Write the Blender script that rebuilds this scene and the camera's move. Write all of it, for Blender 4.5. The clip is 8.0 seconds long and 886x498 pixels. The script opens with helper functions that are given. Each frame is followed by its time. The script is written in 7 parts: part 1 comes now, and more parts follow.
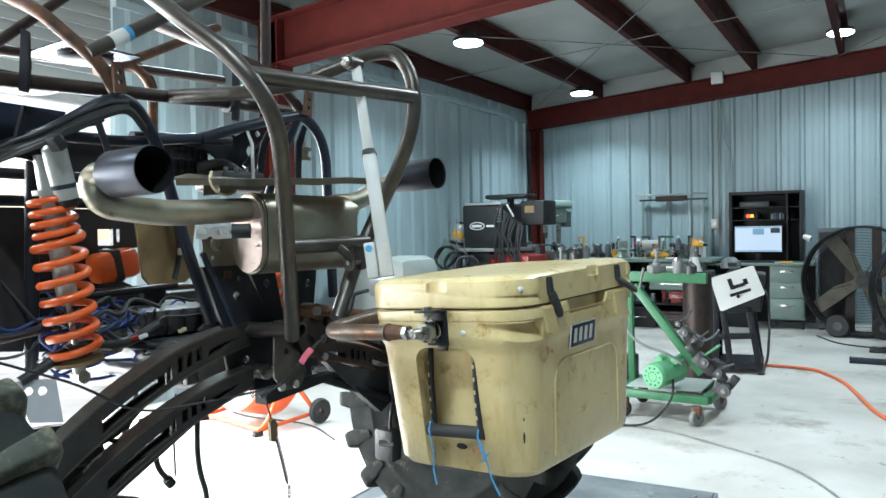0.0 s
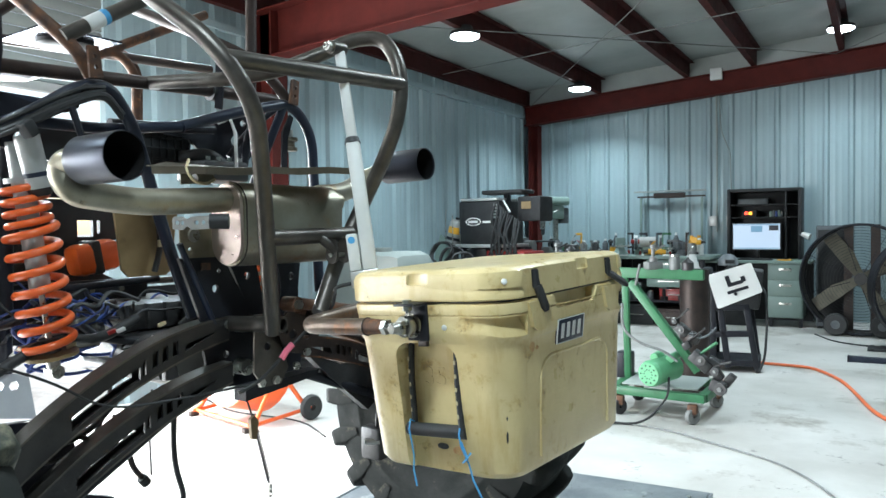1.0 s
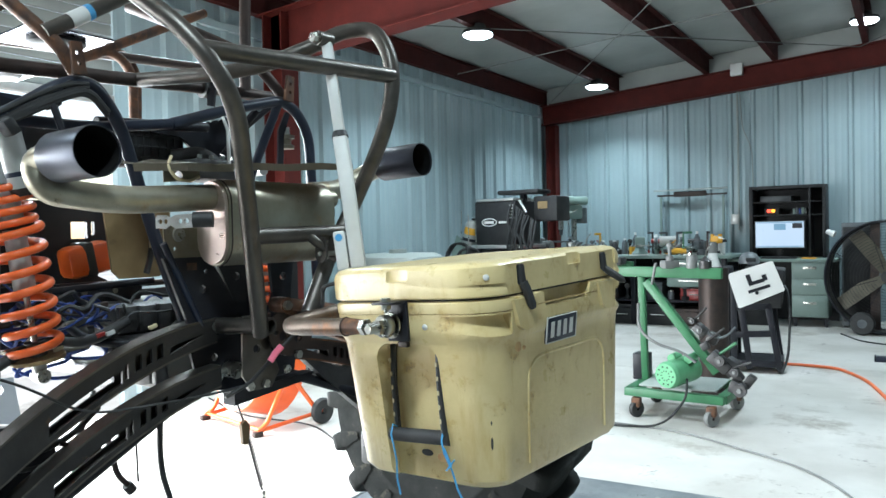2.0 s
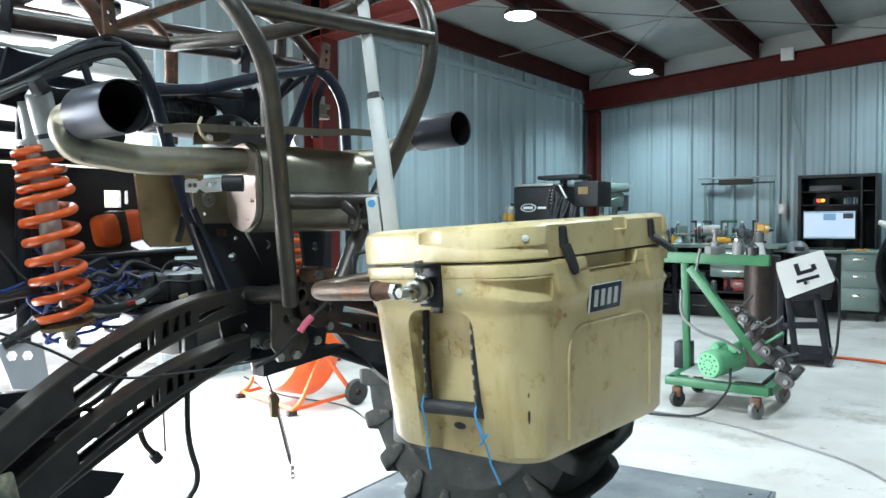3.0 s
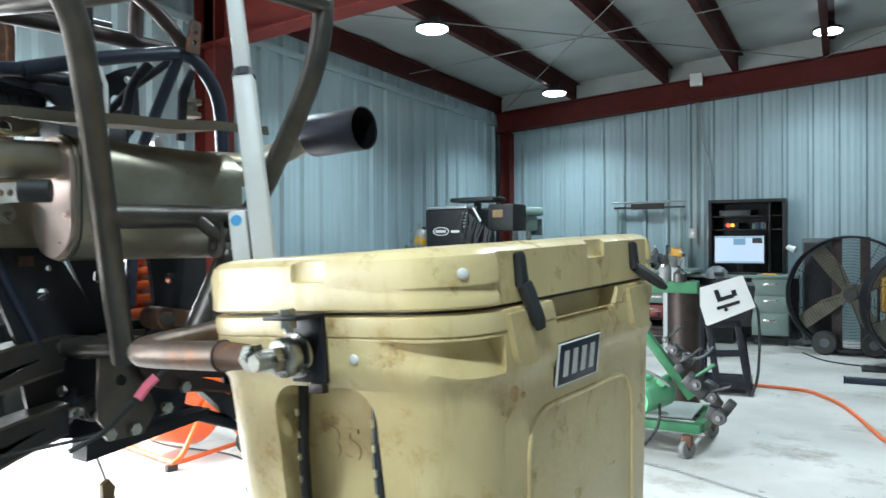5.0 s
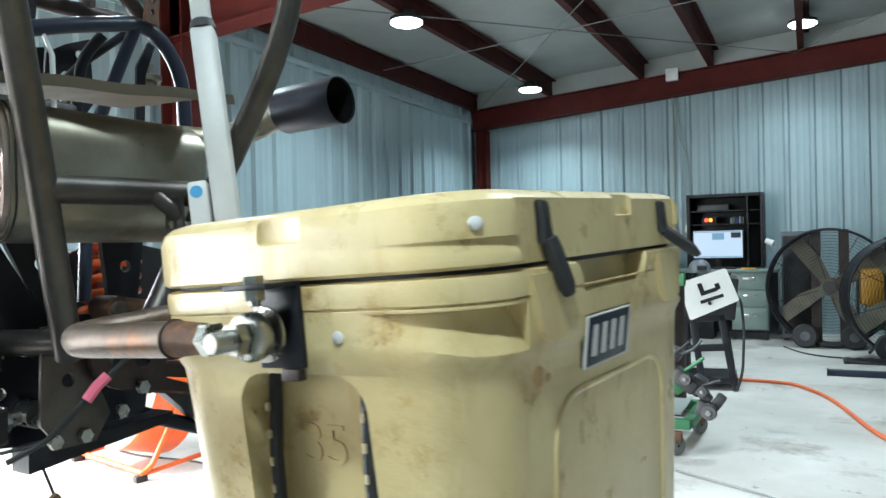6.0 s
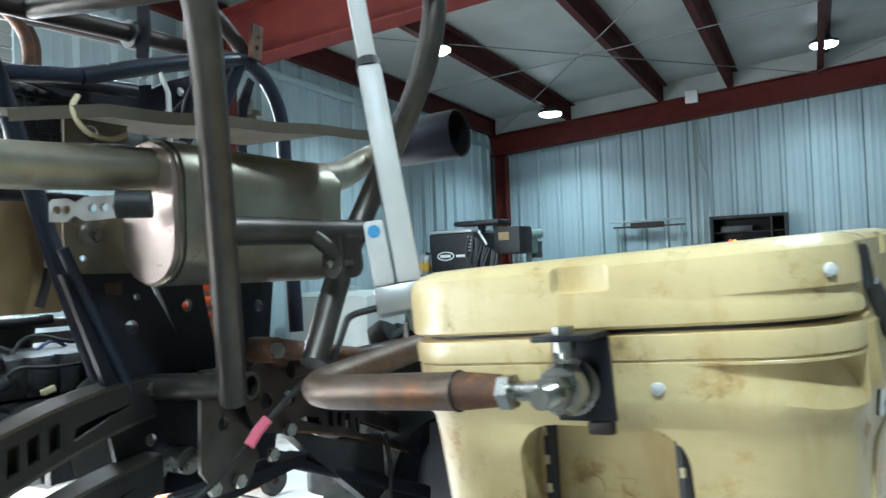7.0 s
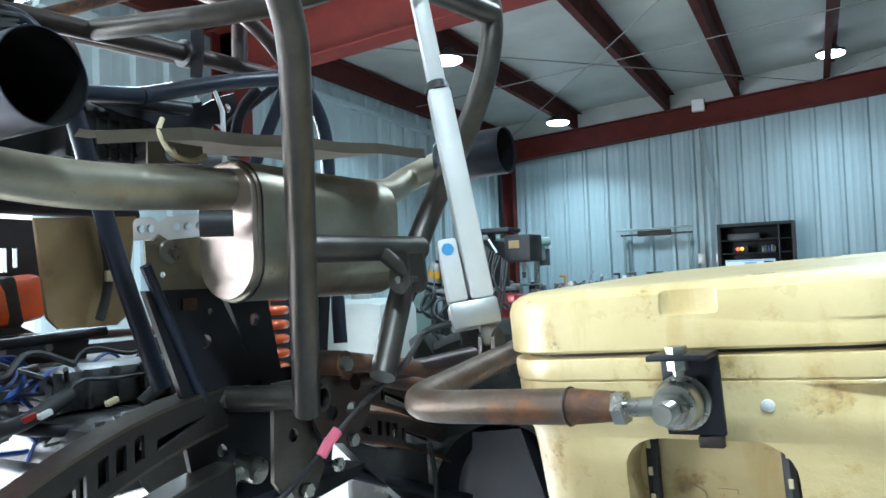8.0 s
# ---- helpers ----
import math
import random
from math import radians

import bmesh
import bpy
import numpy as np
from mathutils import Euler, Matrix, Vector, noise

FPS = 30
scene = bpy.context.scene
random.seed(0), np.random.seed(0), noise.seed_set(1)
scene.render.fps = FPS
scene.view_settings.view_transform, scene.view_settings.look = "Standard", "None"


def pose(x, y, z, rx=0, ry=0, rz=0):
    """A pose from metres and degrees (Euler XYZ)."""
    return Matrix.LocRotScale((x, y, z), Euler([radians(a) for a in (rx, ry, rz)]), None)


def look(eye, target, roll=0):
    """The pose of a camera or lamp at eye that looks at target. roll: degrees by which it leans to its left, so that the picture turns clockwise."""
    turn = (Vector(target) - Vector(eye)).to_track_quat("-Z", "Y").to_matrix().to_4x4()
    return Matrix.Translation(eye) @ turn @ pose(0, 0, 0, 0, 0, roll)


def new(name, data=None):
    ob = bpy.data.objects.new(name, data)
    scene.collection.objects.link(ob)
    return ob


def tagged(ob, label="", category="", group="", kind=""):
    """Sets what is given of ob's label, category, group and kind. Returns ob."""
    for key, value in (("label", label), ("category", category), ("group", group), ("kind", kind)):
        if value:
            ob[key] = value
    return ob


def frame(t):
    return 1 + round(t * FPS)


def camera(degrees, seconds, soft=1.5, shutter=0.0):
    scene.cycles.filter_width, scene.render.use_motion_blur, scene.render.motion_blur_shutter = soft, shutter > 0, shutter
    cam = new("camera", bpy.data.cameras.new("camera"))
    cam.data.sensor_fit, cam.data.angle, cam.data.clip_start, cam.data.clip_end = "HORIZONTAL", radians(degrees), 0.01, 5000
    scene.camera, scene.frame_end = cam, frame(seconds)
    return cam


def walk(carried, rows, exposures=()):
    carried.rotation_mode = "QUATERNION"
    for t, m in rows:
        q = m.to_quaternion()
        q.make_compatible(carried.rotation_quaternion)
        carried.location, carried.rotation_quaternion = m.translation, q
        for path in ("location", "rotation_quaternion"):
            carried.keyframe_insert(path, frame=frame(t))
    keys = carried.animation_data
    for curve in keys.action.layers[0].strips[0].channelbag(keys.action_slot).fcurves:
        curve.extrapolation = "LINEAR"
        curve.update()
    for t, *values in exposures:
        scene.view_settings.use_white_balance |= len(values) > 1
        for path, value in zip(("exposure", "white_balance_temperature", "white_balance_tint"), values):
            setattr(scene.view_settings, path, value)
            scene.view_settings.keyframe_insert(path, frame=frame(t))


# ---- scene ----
cam = camera(60.0, 8.0, shutter=0.5)
# seconds, eye x y z, yaw to the left from +y, pitch up, roll
ROWS = [
    (0, -0.050, 0.019, 1.202, 29.71, -1.30, -0.93),
    (0.5, -0.056, 0.037, 1.189, 29.19, -1.57, -0.84),
    (1, -0.055, 0.091, 1.189, 29.62, -1.54, -0.63),
    (2.5, -0.024, 0.225, 1.149, 32.77, -1.58, -1.01),
    (3, -0.070, 0.258, 1.126, 34.15, -2.11, -0.37),
    (3.5, -0.163, 0.330, 1.130, 34.16, -2.35, -0.56),
    (4, -0.249, 0.421, 1.139, 33.31, -0.65, -0.12),
    (4.5, -0.288, 0.531, 1.140, 29.77, -0.28, 0.04),
    (6, -0.387, 0.758, 1.083, 25.61, -0.13, -1.22),
    (6.5, -0.507, 0.731, 1.098, 25.41, 0.90, -1.90),
    (7, -0.605, 0.674, 1.108, 25.83, 1.68, -2.17),
    (7.5, -0.655, 0.625, 1.117, 25.95, 1.66, -2.08),
    (8, -0.674, 0.597, 1.125, 25.83, 2.18, -2.20),
]


def aim(x, y, z, yaw, pitch, roll):
    a, b = radians(yaw), radians(pitch)
    way = Vector((-math.sin(a) * math.cos(b), math.cos(a) * math.cos(b), math.sin(b)))
    return look(Vector((x, y, z)), Vector((x, y, z)) + way, roll)


walk(cam, [(row[0], aim(*row[1:])) for row in ROWS], exposures=((0.0, 0.43, 6300, 8), (4.5, 0.43, 6200, 8), (6.0, 0.45, 6300, 7), (7.0, 0.44, 6000, 6), (8.0, 0.71, 5850, 7)))

# where each group of things stands: the hall, the buggy, its lift
def stand(sx, sy, sz, x, y, z, turn=0.0):
    return pose(x, y, z, 0, 0, turn) @ Matrix.Diagonal((sx, sy, sz, 1))


HALL = stand(0.916, 0.947, 0.923, -0.147, 0.226, 0)
BUGGY = Matrix.Translation((-1.3136, 1.5737, 1.0701)) @ pose(0, 0, 0, 0, 0, 1.42) @ Matrix.Scale(0.8838, 4) @ Matrix.Translation((1.4, -1.6, -1.3))
LIFT = Matrix.Translation((-1.3136, 1.5737, 0)) @ pose(0, 0, 0, 0, 0, 1.42) @ Matrix.Diagonal((0.8838, 0.8838, 0.545, 1)) @ Matrix.Translation((1.4, -1.6, 0))
SAW = stand(0.821, 0.821, 0.821, -0.150, 0.636, 0)
CUTTER = stand(0.832, 0.832, 0.832, -0.148, 0.484, 0)
BASE = HALL

# ---- light ----
world = bpy.data.worlds.new("daylight")
scene.world = world
world.use_nodes = True
wn = world.node_tree
sky = wn.nodes.new("ShaderNodeTexSky")
sky.sky_type, sky.sun_disc = "NISHITA", False
sky.sun_elevation, sky.sun_rotation = radians(38), radians(-75)
wn.links.new(sky.outputs[0], wn.nodes["Background"].inputs[0])
wn.nodes["Background"].inputs[1].default_value = 0.12


def sun_lamp(way, strength, colour):
    d = bpy.data.lights.new("sun", "SUN")
    d.energy, d.angle, d.color = strength, radians(0.5), colour
    ob = new("sun", d)
    ob.matrix_world = look((0, 0, 0), way)
    return ob


SUN_WAY = (0.72, 0.34, -0.62)
sun_lamp(SUN_WAY, 5.0, (1.0, 0.97, 0.93))


def area_lamp(name, place, target, sx, sy, watts, colour):
    d = bpy.data.lights.new(name, "AREA")
    d.shape, d.size, d.size_y, d.energy, d.color = "RECTANGLE", sx, sy, watts, colour
    ob = new(name, d)
    ob.matrix_world = look(place, target)
    return ob


# three round roof lamps, five unseen added ones, and the sky's light in the open door
LAMPS = ((-3.54, 6.53, 3.20), (-3.54, 9.83, 3.19), (-0.30, 9.76, 3.56), (-0.30, 6.53, 3.50), (-0.30, 3.2, 3.47), (-0.30, -0.1, 3.44), (-3.54, 3.2, 3.20), (-3.54, -0.1, 3.20))
for lx, ly, lz in LAMPS:
    ld = bpy.data.lights.new("high_bay_light", "AREA")
    ld.shape, ld.size, ld.energy, ld.color = "DISK", 0.28, 32.0, (0.77, 0.93, 1.0)
    ld.spread = radians(130)
    new("high_bay_light", ld).matrix_world = look(HALL @ Vector((lx, ly, lz - 0.03)), HALL @ Vector((lx, ly, 0)))
area_lamp("door_light", (-4.54, 0.84, 1.06), (0, 0.84, 0.55), 5.1, 1.95, 520.0, (0.94, 0.98, 1.0))
scene.view_settings.exposure = 0.0

# ---- materials ----


def mat(name, colour, rough=0.5, metal=0.0, colour2=None, scale=8.0, amount=0.5, bump=0.0, bump_scale=60.0, spec=0.5, stain=None, stain_scale=3.0, stain_cut=0.6, coat=0.0, fleck=None, fleck_scale=40.0, streak=None, emit=None, emit_strength=0.0, vary=0.0, stretch=None, scuff=None):
    m = bpy.data.materials.new(name)
    m.use_nodes = True
    t = m.node_tree
    n, ln = t.nodes, t.links
    b = n["Principled BSDF"]
    b.inputs["Roughness"].default_value = rough
    b.inputs["Metallic"].default_value = metal
    b.inputs["Specular IOR Level"].default_value = spec
    b.inputs["Coat Weight"].default_value = coat
    col = n.new("ShaderNodeRGB")
    col.outputs[0].default_value = (*colour, 1)
    out = col.outputs[0]
    co = n.new("ShaderNodeTexCoord")
    mp = n.new("ShaderNodeMapping")
    ln.new(co.outputs["Object"], mp.inputs[0])
    if stretch:
        mp.inputs["Scale"].default_value = stretch

    def noise_tex(s, detail=6.0, rough_n=0.6):
        x = n.new("ShaderNodeTexNoise")
        x.inputs["Scale"].default_value, x.inputs["Detail"].default_value, x.inputs["Roughness"].default_value = s, detail, rough_n
        ln.new(mp.outputs[0], x.inputs["Vector"])
        return x

    def mix(a, c, f, lo, hi):
        r = n.new("ShaderNodeMapRange")
        r.inputs["From Min"].default_value, r.inputs["From Max"].default_value = lo, hi
        ln.new(f, r.inputs["Value"])
        x = n.new("ShaderNodeMix")
        x.data_type = "RGBA"
        ln.new(r.outputs[0], x.inputs["Factor"])
        ln.new(a, x.inputs["A"])
        x.inputs["B"].default_value = (*c, 1)
        return x.outputs["Result"], r.outputs[0]

    if colour2:
        f = noise_tex(scale)
        out, _ = mix(out, colour2, f.outputs["Fac"], 0.5 - 0.25 / max(amount, 0.05) * 0.5, 0.5 + 0.25 / max(amount, 0.05) * 0.5)
    if stain:
        f = noise_tex(stain_scale, 8.0, 0.7)
        out, fac = mix(out, stain, f.outputs["Fac"], stain_cut, stain_cut + 0.12)
    if streak:
        sm = n.new("ShaderNodeMapping")
        sm.inputs["Scale"].default_value = (1.0, 1.0, 0.16)
        ln.new(co.outputs["Object"], sm.inputs[0])
        sn = n.new("ShaderNodeTexNoise")
        sn.inputs["Scale"].default_value, sn.inputs["Detail"].default_value, sn.inputs["Roughness"].default_value = 26.0, 7.0, 0.65
        ln.new(sm.outputs[0], sn.inputs["Vector"])
        out, _ = mix(out, streak, sn.outputs["Fac"], 0.54, 0.80)
    if scuff:
        # short rubbed marks lying along the surface, in patches
        am_ = n.new("ShaderNodeMapping")
        am_.inputs["Scale"].default_value = (0.30, 0.30, 1.5)
        am_.inputs["Rotation"].default_value = (0.25, 0.3, 0.2)
        ln.new(co.outputs["Object"], am_.inputs[0])
        an = n.new("ShaderNodeTexNoise")
        an.inputs["Scale"].default_value, an.inputs["Detail"].default_value, an.inputs["Roughness"].default_value = 90.0, 6.0, 0.7
        ln.new(am_.outputs[0], an.inputs["Vector"])
        patch = noise_tex(9.0, 4.0, 0.6)
        joint = n.new("ShaderNodeMath")
        joint.operation = "MULTIPLY"
        ln.new(an.outputs["Fac"], joint.inputs[0])
        ln.new(patch.outputs["Fac"], joint.inputs[1])
        out, _ = mix(out, scuff, joint.outputs[0], 0.40, 0.54)
    if fleck:
        big = noise_tex(fleck_scale * 0.16, 3.0)
        small = noise_tex(fleck_scale, 8.0, 0.75)
        both = n.new("ShaderNodeMath")
        both.operation = "MULTIPLY"
        ln.new(big.outputs["Fac"], both.inputs[0])
        ln.new(small.outputs["Fac"], both.inputs[1])
        out, _ = mix(out, fleck, both.outputs[0], 0.35, 0.42)
    if vary:
        info = n.new("ShaderNodeObjectInfo")
        hv = n.new("ShaderNodeHueSaturation")
        r = n.new("ShaderNodeMapRange")
        r.inputs["To Min"].default_value, r.inputs["To Max"].default_value = 1 - vary, 1 + vary
        ln.new(info.outputs["Random"], r.inputs["Value"])
        ln.new(r.outputs[0], hv.inputs["Value"])
        ln.new(out, hv.inputs["Color"])
        out = hv.outputs[0]
    ln.new(out, b.inputs["Base Color"])
    f = noise_tex(bump_scale, 5.0)
    r = n.new("ShaderNodeMapRange")
    r.inputs["To Min"].default_value, r.inputs["To Max"].default_value = max(rough - 0.12, 0.02), min(rough + 0.14, 1)
    ln.new(noise_tex(scale * 1.7).outputs["Fac"], r.inputs["Value"])
    ln.new(r.outputs[0], b.inputs["Roughness"])
    if bump:
        bp = n.new("ShaderNodeBump")
        bp.inputs["Strength"].default_value, bp.inputs["Distance"].default_value = bump, 0.01
        ln.new(f.outputs["Fac"], bp.inputs["Height"])
        ln.new(bp.outputs[0], b.inputs["Normal"])
    if emit:
        b.inputs["Emission Color"].default_value = (*emit, 1)
        b.inputs["Emission Strength"].default_value = emit_strength
    return m


M = {}
M["wall"] = mat("ribbed_wall_paint", (0.325, 0.418, 0.440), 0.36, 0.0, (0.278, 0.357, 0.382), 1.2, 0.5, 0.05, 30, stain=(0.42, 0.46, 0.44), stain_scale=1.5, stain_cut=0.68)
M["red"] = mat("red_oxide_primer", (0.105, 0.018, 0.014), 0.6, 0.0, (0.07, 0.013, 0.011), 5, 0.6, 0.08, 80, spec=0.15)
M["purlin"] = mat("dark_red_brown_primer", (0.06, 0.014, 0.012), 0.6, 0.0, (0.038, 0.010, 0.009), 5, 0.6, 0.06, 80, spec=0.12)
M["slat"] = mat("dull_roller_slat_paint", (0.30, 0.325, 0.31), 0.5, 0.0, (0.24, 0.26, 0.25), 2, 0.5, 0.03, 60)
M["insul"] = mat("white_vinyl_insulation", (0.34, 0.355, 0.34), 0.5, 0.0, (0.26, 0.275, 0.26), 1.5, 0.6, 0.5, 3.5)
M["concrete"] = mat("worn_concrete", (0.60, 0.575, 0.54), 0.45, 0.0, (0.44, 0.415, 0.38), 1.1, 0.9, 0.12, 30, stain=(0.30, 0.265, 0.225), stain_scale=1.3, stain_cut=0.55, fleck=(0.20, 0.18, 0.16), fleck_scale=22)
M["steel"] = mat("bare_mill_steel", (0.128, 0.116, 0.104), 0.40, 0.86, (0.075, 0.068, 0.061), 14, 0.6, 0.05, 120, stain=(0.17, 0.08, 0.04), stain_scale=9, stain_cut=0.66)
M["rust"] = mat("rusty_steel", (0.15, 0.068, 0.034), 0.60, 0.4, (0.06, 0.038, 0.03), 18, 0.9, 0.25, 110, stain=(0.26, 0.10, 0.03), stain_scale=22, stain_cut=0.58)
M["rustdark"] = mat("dark_rusty_steel", (0.060, 0.041, 0.035), 0.46, 0.55, (0.036, 0.029, 0.027), 14, 0.7, 0.1, 140)
M["black"] = mat("black_powder_coat", (0.012, 0.013, 0.018), 0.38, 0.0, (0.022, 0.022, 0.026), 12, 0.5, 0.05, 200, spec=0.22, stain=(0.05, 0.045, 0.04), stain_scale=11, stain_cut=0.66)
M["armsteel"] = mat("dark_bare_plate_steel", (0.034, 0.032, 0.032), 0.45, 0.4, (0.018, 0.0175, 0.018), 10, 0.8, 0.10, 120, stain=(0.13, 0.065, 0.03), stain_scale=9, stain_cut=0.62)
M["pipe"] = mat("grey_brown_scaled_steel", (0.165, 0.125, 0.095), 0.40, 0.65, (0.09, 0.060, 0.043), 16, 0.9, 0.14, 110, stain=(0.20, 0.085, 0.035), stain_scale=20, stain_cut=0.53, fleck=(0.03, 0.03, 0.035), fleck_scale=60)
M["deck"] = mat("worn_blue_grey_deck_paint", (0.12, 0.135, 0.15), 0.45, 0.2, (0.24, 0.255, 0.265), 5, 0.7, 0.12, 70, stain=(0.46, 0.46, 0.45), stain_scale=8, stain_cut=0.60, fleck=(0.05, 0.05, 0.05), fleck_scale=40)
M["mint"] = mat("pale_green_motor_enamel", (0.15, 0.42, 0.22), 0.4, 0.0, (0.11, 0.34, 0.17), 9, 0.5, 0.03, 120)
M["grime"] = mat("greasy_black_iron", (0.028, 0.028, 0.030), 0.42, 0.3, (0.055, 0.052, 0.05), 9, 0.7, 0.2, 60, stain=(0.10, 0.09, 0.08), stain_scale=14, stain_cut=0.64)
M["dull"] = mat("dull_grey_hose", (0.20, 0.205, 0.20), 0.5, 0.0, (0.12, 0.12, 0.115), 9, 0.6, 0.05, 80)
M["tankgrey"] = mat("grey_white_polyethylene", (0.34, 0.37, 0.35), 0.45, 0.0, (0.25, 0.28, 0.26), 3, 0.5, 0.04, 40)
M["dusty"] = mat("dusty_dark_blade", (0.105, 0.10, 0.088), 0.6, 0.3, (0.06, 0.057, 0.05), 6, 0.6, 0.05, 100)
M["bladedust"] = mat("brown_dust_on_steel", (0.19, 0.17, 0.13), 0.6, 0.2, (0.11, 0.10, 0.075), 6, 0.6, 0.05, 100)
M["mirror"] = mat("crumpled_foil_plate", (0.07, 0.08, 0.115), 0.25, 0.9, (0.03, 0.036, 0.055), 9, 0.9, 0.5, 9)
M["smear"] = mat("red_orange_paint_smear", (0.52, 0.26, 0.10), 0.4, 0.0, (0.60, 0.40, 0.18), 90, 0.9)
M["navy"] = mat("blue_black_powder_coat", (0.012, 0.017, 0.034), 0.36, 0.0, (0.020, 0.026, 0.042), 10, 0.5, 0.03, 200, spec=0.35)
M["tip"] = mat("dark_titanium_tip", (0.05, 0.055, 0.07), 0.40, 0.85, (0.036, 0.039, 0.05), 9, 0.6, 0.02, 160)
M["bore_black"] = mat("matt_black_bore", (0.006, 0.006, 0.007), 0.85, 0.0, (0.012, 0.011, 0.010), 20, 0.6, 0.1, 120, spec=0.1)
M["plastic"] = mat("black_plastic", (0.014, 0.014, 0.016), 0.5, 0.0, (0.03, 0.03, 0.03), 10, 0.5, 0.06, 150, spec=0.3)
M["cooler"] = mat("tan_rotomoulded_plastic", (0.70, 0.565, 0.295), 0.30, 0.0, (0.57, 0.44, 0.21), 9, 0.7, 0.10, 95, stain=(0.47, 0.305, 0.105), stain_scale=19, stain_cut=0.56, coat=0.08, fleck=(0.33, 0.23, 0.105), fleck_scale=120, streak=(0.50, 0.34, 0.12), scuff=(0.46, 0.33, 0.15))
M["seamdirt"] = mat("brown_seam_dirt", (0.34, 0.21, 0.08), 0.6, 0.0, (0.55, 0.42, 0.20), 60, 0.9)
M["shield"] = mat("dirty_sheet_metal", (0.24, 0.215, 0.17), 0.42, 0.6, (0.16, 0.14, 0.10), 6, 0.6, 0.04, 90, stain=(0.13, 0.085, 0.045), stain_scale=7, stain_cut=0.6)
M["pale"] = mat("grimy_off_white_paint", (0.78, 0.775, 0.75), 0.42, 0.0, (0.52, 0.52, 0.50), 7, 0.4, 0.03, 120, stain=(0.22, 0.20, 0.17), stain_scale=12, stain_cut=0.66)
M["rubber"] = mat("dusty_tyre_rubber", (0.014, 0.016, 0.015), 0.75, 0.0, (0.026, 0.027, 0.025), 9, 0.9, 0.4, 26, spec=0.15, stain=(0.12, 0.108, 0.075), stain_scale=9, stain_cut=0.60, fleck=(0.012, 0.012, 0.011), fleck_scale=70)
M["mudlug"] = mat("mud_caked_rubber", (0.035, 0.041, 0.034), 0.6, 0.0, (0.070, 0.072, 0.055), 9, 0.9, 0.5, 26, spec=0.25, stain=(0.17, 0.155, 0.105), stain_scale=9, stain_cut=0.50, fleck=(0.015, 0.015, 0.014), fleck_scale=60)
M["rubberb"] = mat("black_rubber", (0.014, 0.014, 0.015), 0.55, 0.0, (0.03, 0.03, 0.03), 20, 0.5, 0.05, 200)
M["orange"] = mat("orange_paint", (0.85, 0.14, 0.025), 0.32, 0.0, (0.72, 0.11, 0.02), 12, 0.4, 0.02, 120, coat=0.3)
M["stainless"] = mat("heat_tinted_stainless", (0.38, 0.355, 0.285), 0.40, 0.88, (0.27, 0.245, 0.185), 7, 0.9, 0.09, 45, stain=(0.30, 0.20, 0.11), stain_scale=8, stain_cut=0.58, fleck=(0.16, 0.13, 0.09), fleck_scale=60)
M["zinc"] = mat("zinc_plated_steel", (0.46, 0.46, 0.43), 0.28, 1.0, (0.33, 0.325, 0.29), 25, 0.5, 0.03, 200)
M["alu"] = mat("scuffed_aluminium", (0.52, 0.52, 0.51), 0.40, 0.6, (0.42, 0.42, 0.40), 14, 0.5, 0.03, 160)
# lighter aluminium, with the glare from the door put into its colour
M["door_lit_alu"] = mat("door_lit_sheet_aluminium", (0.78, 0.80, 0.83), 0.4, 0.25, (0.62, 0.64, 0.68), 9, 0.5, 0.2, 20)
M["green"] = mat("green_machine_paint", (0.042, 0.175, 0.075), 0.45, 0.0, (0.028, 0.12, 0.052), 8, 0.5, 0.05, 120, stain=(0.07, 0.09, 0.06), stain_scale=9, stain_cut=0.68)
M["grey"] = mat("grey_green_enamel", (0.20, 0.27, 0.24), 0.45, 0.0, (0.16, 0.22, 0.20), 6, 0.5, 0.03, 120)
M["darkgrey"] = mat("dark_grey_plate", (0.075, 0.085, 0.095), 0.5, 0.3, (0.14, 0.15, 0.155), 7, 0.6, 0.12, 90, stain=(0.28, 0.28, 0.27), stain_scale=16, stain_cut=0.66)
M["white"] = mat("white_paint", (0.72, 0.72, 0.70), 0.4, 0.0, (0.62, 0.62, 0.60), 6, 0.4, 0.02, 120)
M["redp"] = mat("red_gloss_paint", (0.34, 0.016, 0.012), 0.35, 0.0, (0.22, 0.012, 0.01), 9, 0.4, 0.02, 120, coat=0.3)
M["yellow"] = mat("yellow_tool_paint", (0.75, 0.38, 0.03), 0.4, 0.0, (0.6, 0.3, 0.03), 9, 0.4, 0.02, 120)
M["blue"] = mat("blue_cable_jacket", (0.012, 0.055, 0.28), 0.45, 0.0, (0.02, 0.04, 0.16), 12)
M["cyan"] = mat("bright_blue_cord", (0.05, 0.30, 0.62), 0.55, 0.0, (0.10, 0.38, 0.66), 60)
# pale pink base colour paints the warm light reflected by the silencer cap
M["cap_highlight"] = mat("stainless_with_pink_highlight", (0.62, 0.50, 0.44), 0.30, 0.85, (0.50, 0.41, 0.36), 12, 0.6, 0.05, 60, stain=(0.36, 0.24, 0.16), stain_scale=14, stain_cut=0.66)
M["hosered"] = mat("orange_air_hose", (0.75, 0.16, 0.05), 0.45, 0.0, (0.62, 0.12, 0.04), 9)
M["pink"] = mat("pink_tape", (0.85, 0.18, 0.28), 0.5)
M["tan"] = mat("dirty_tan_plastic", (0.26, 0.18, 0.085), 0.45, 0.0, (0.18, 0.115, 0.05), 8, 0.6, 0.05, 80, stain=(0.09, 0.06, 0.03), stain_scale=6, stain_cut=0.6)
M["cream"] = mat("cream_wire_sleeve", (0.55, 0.46, 0.28), 0.5)
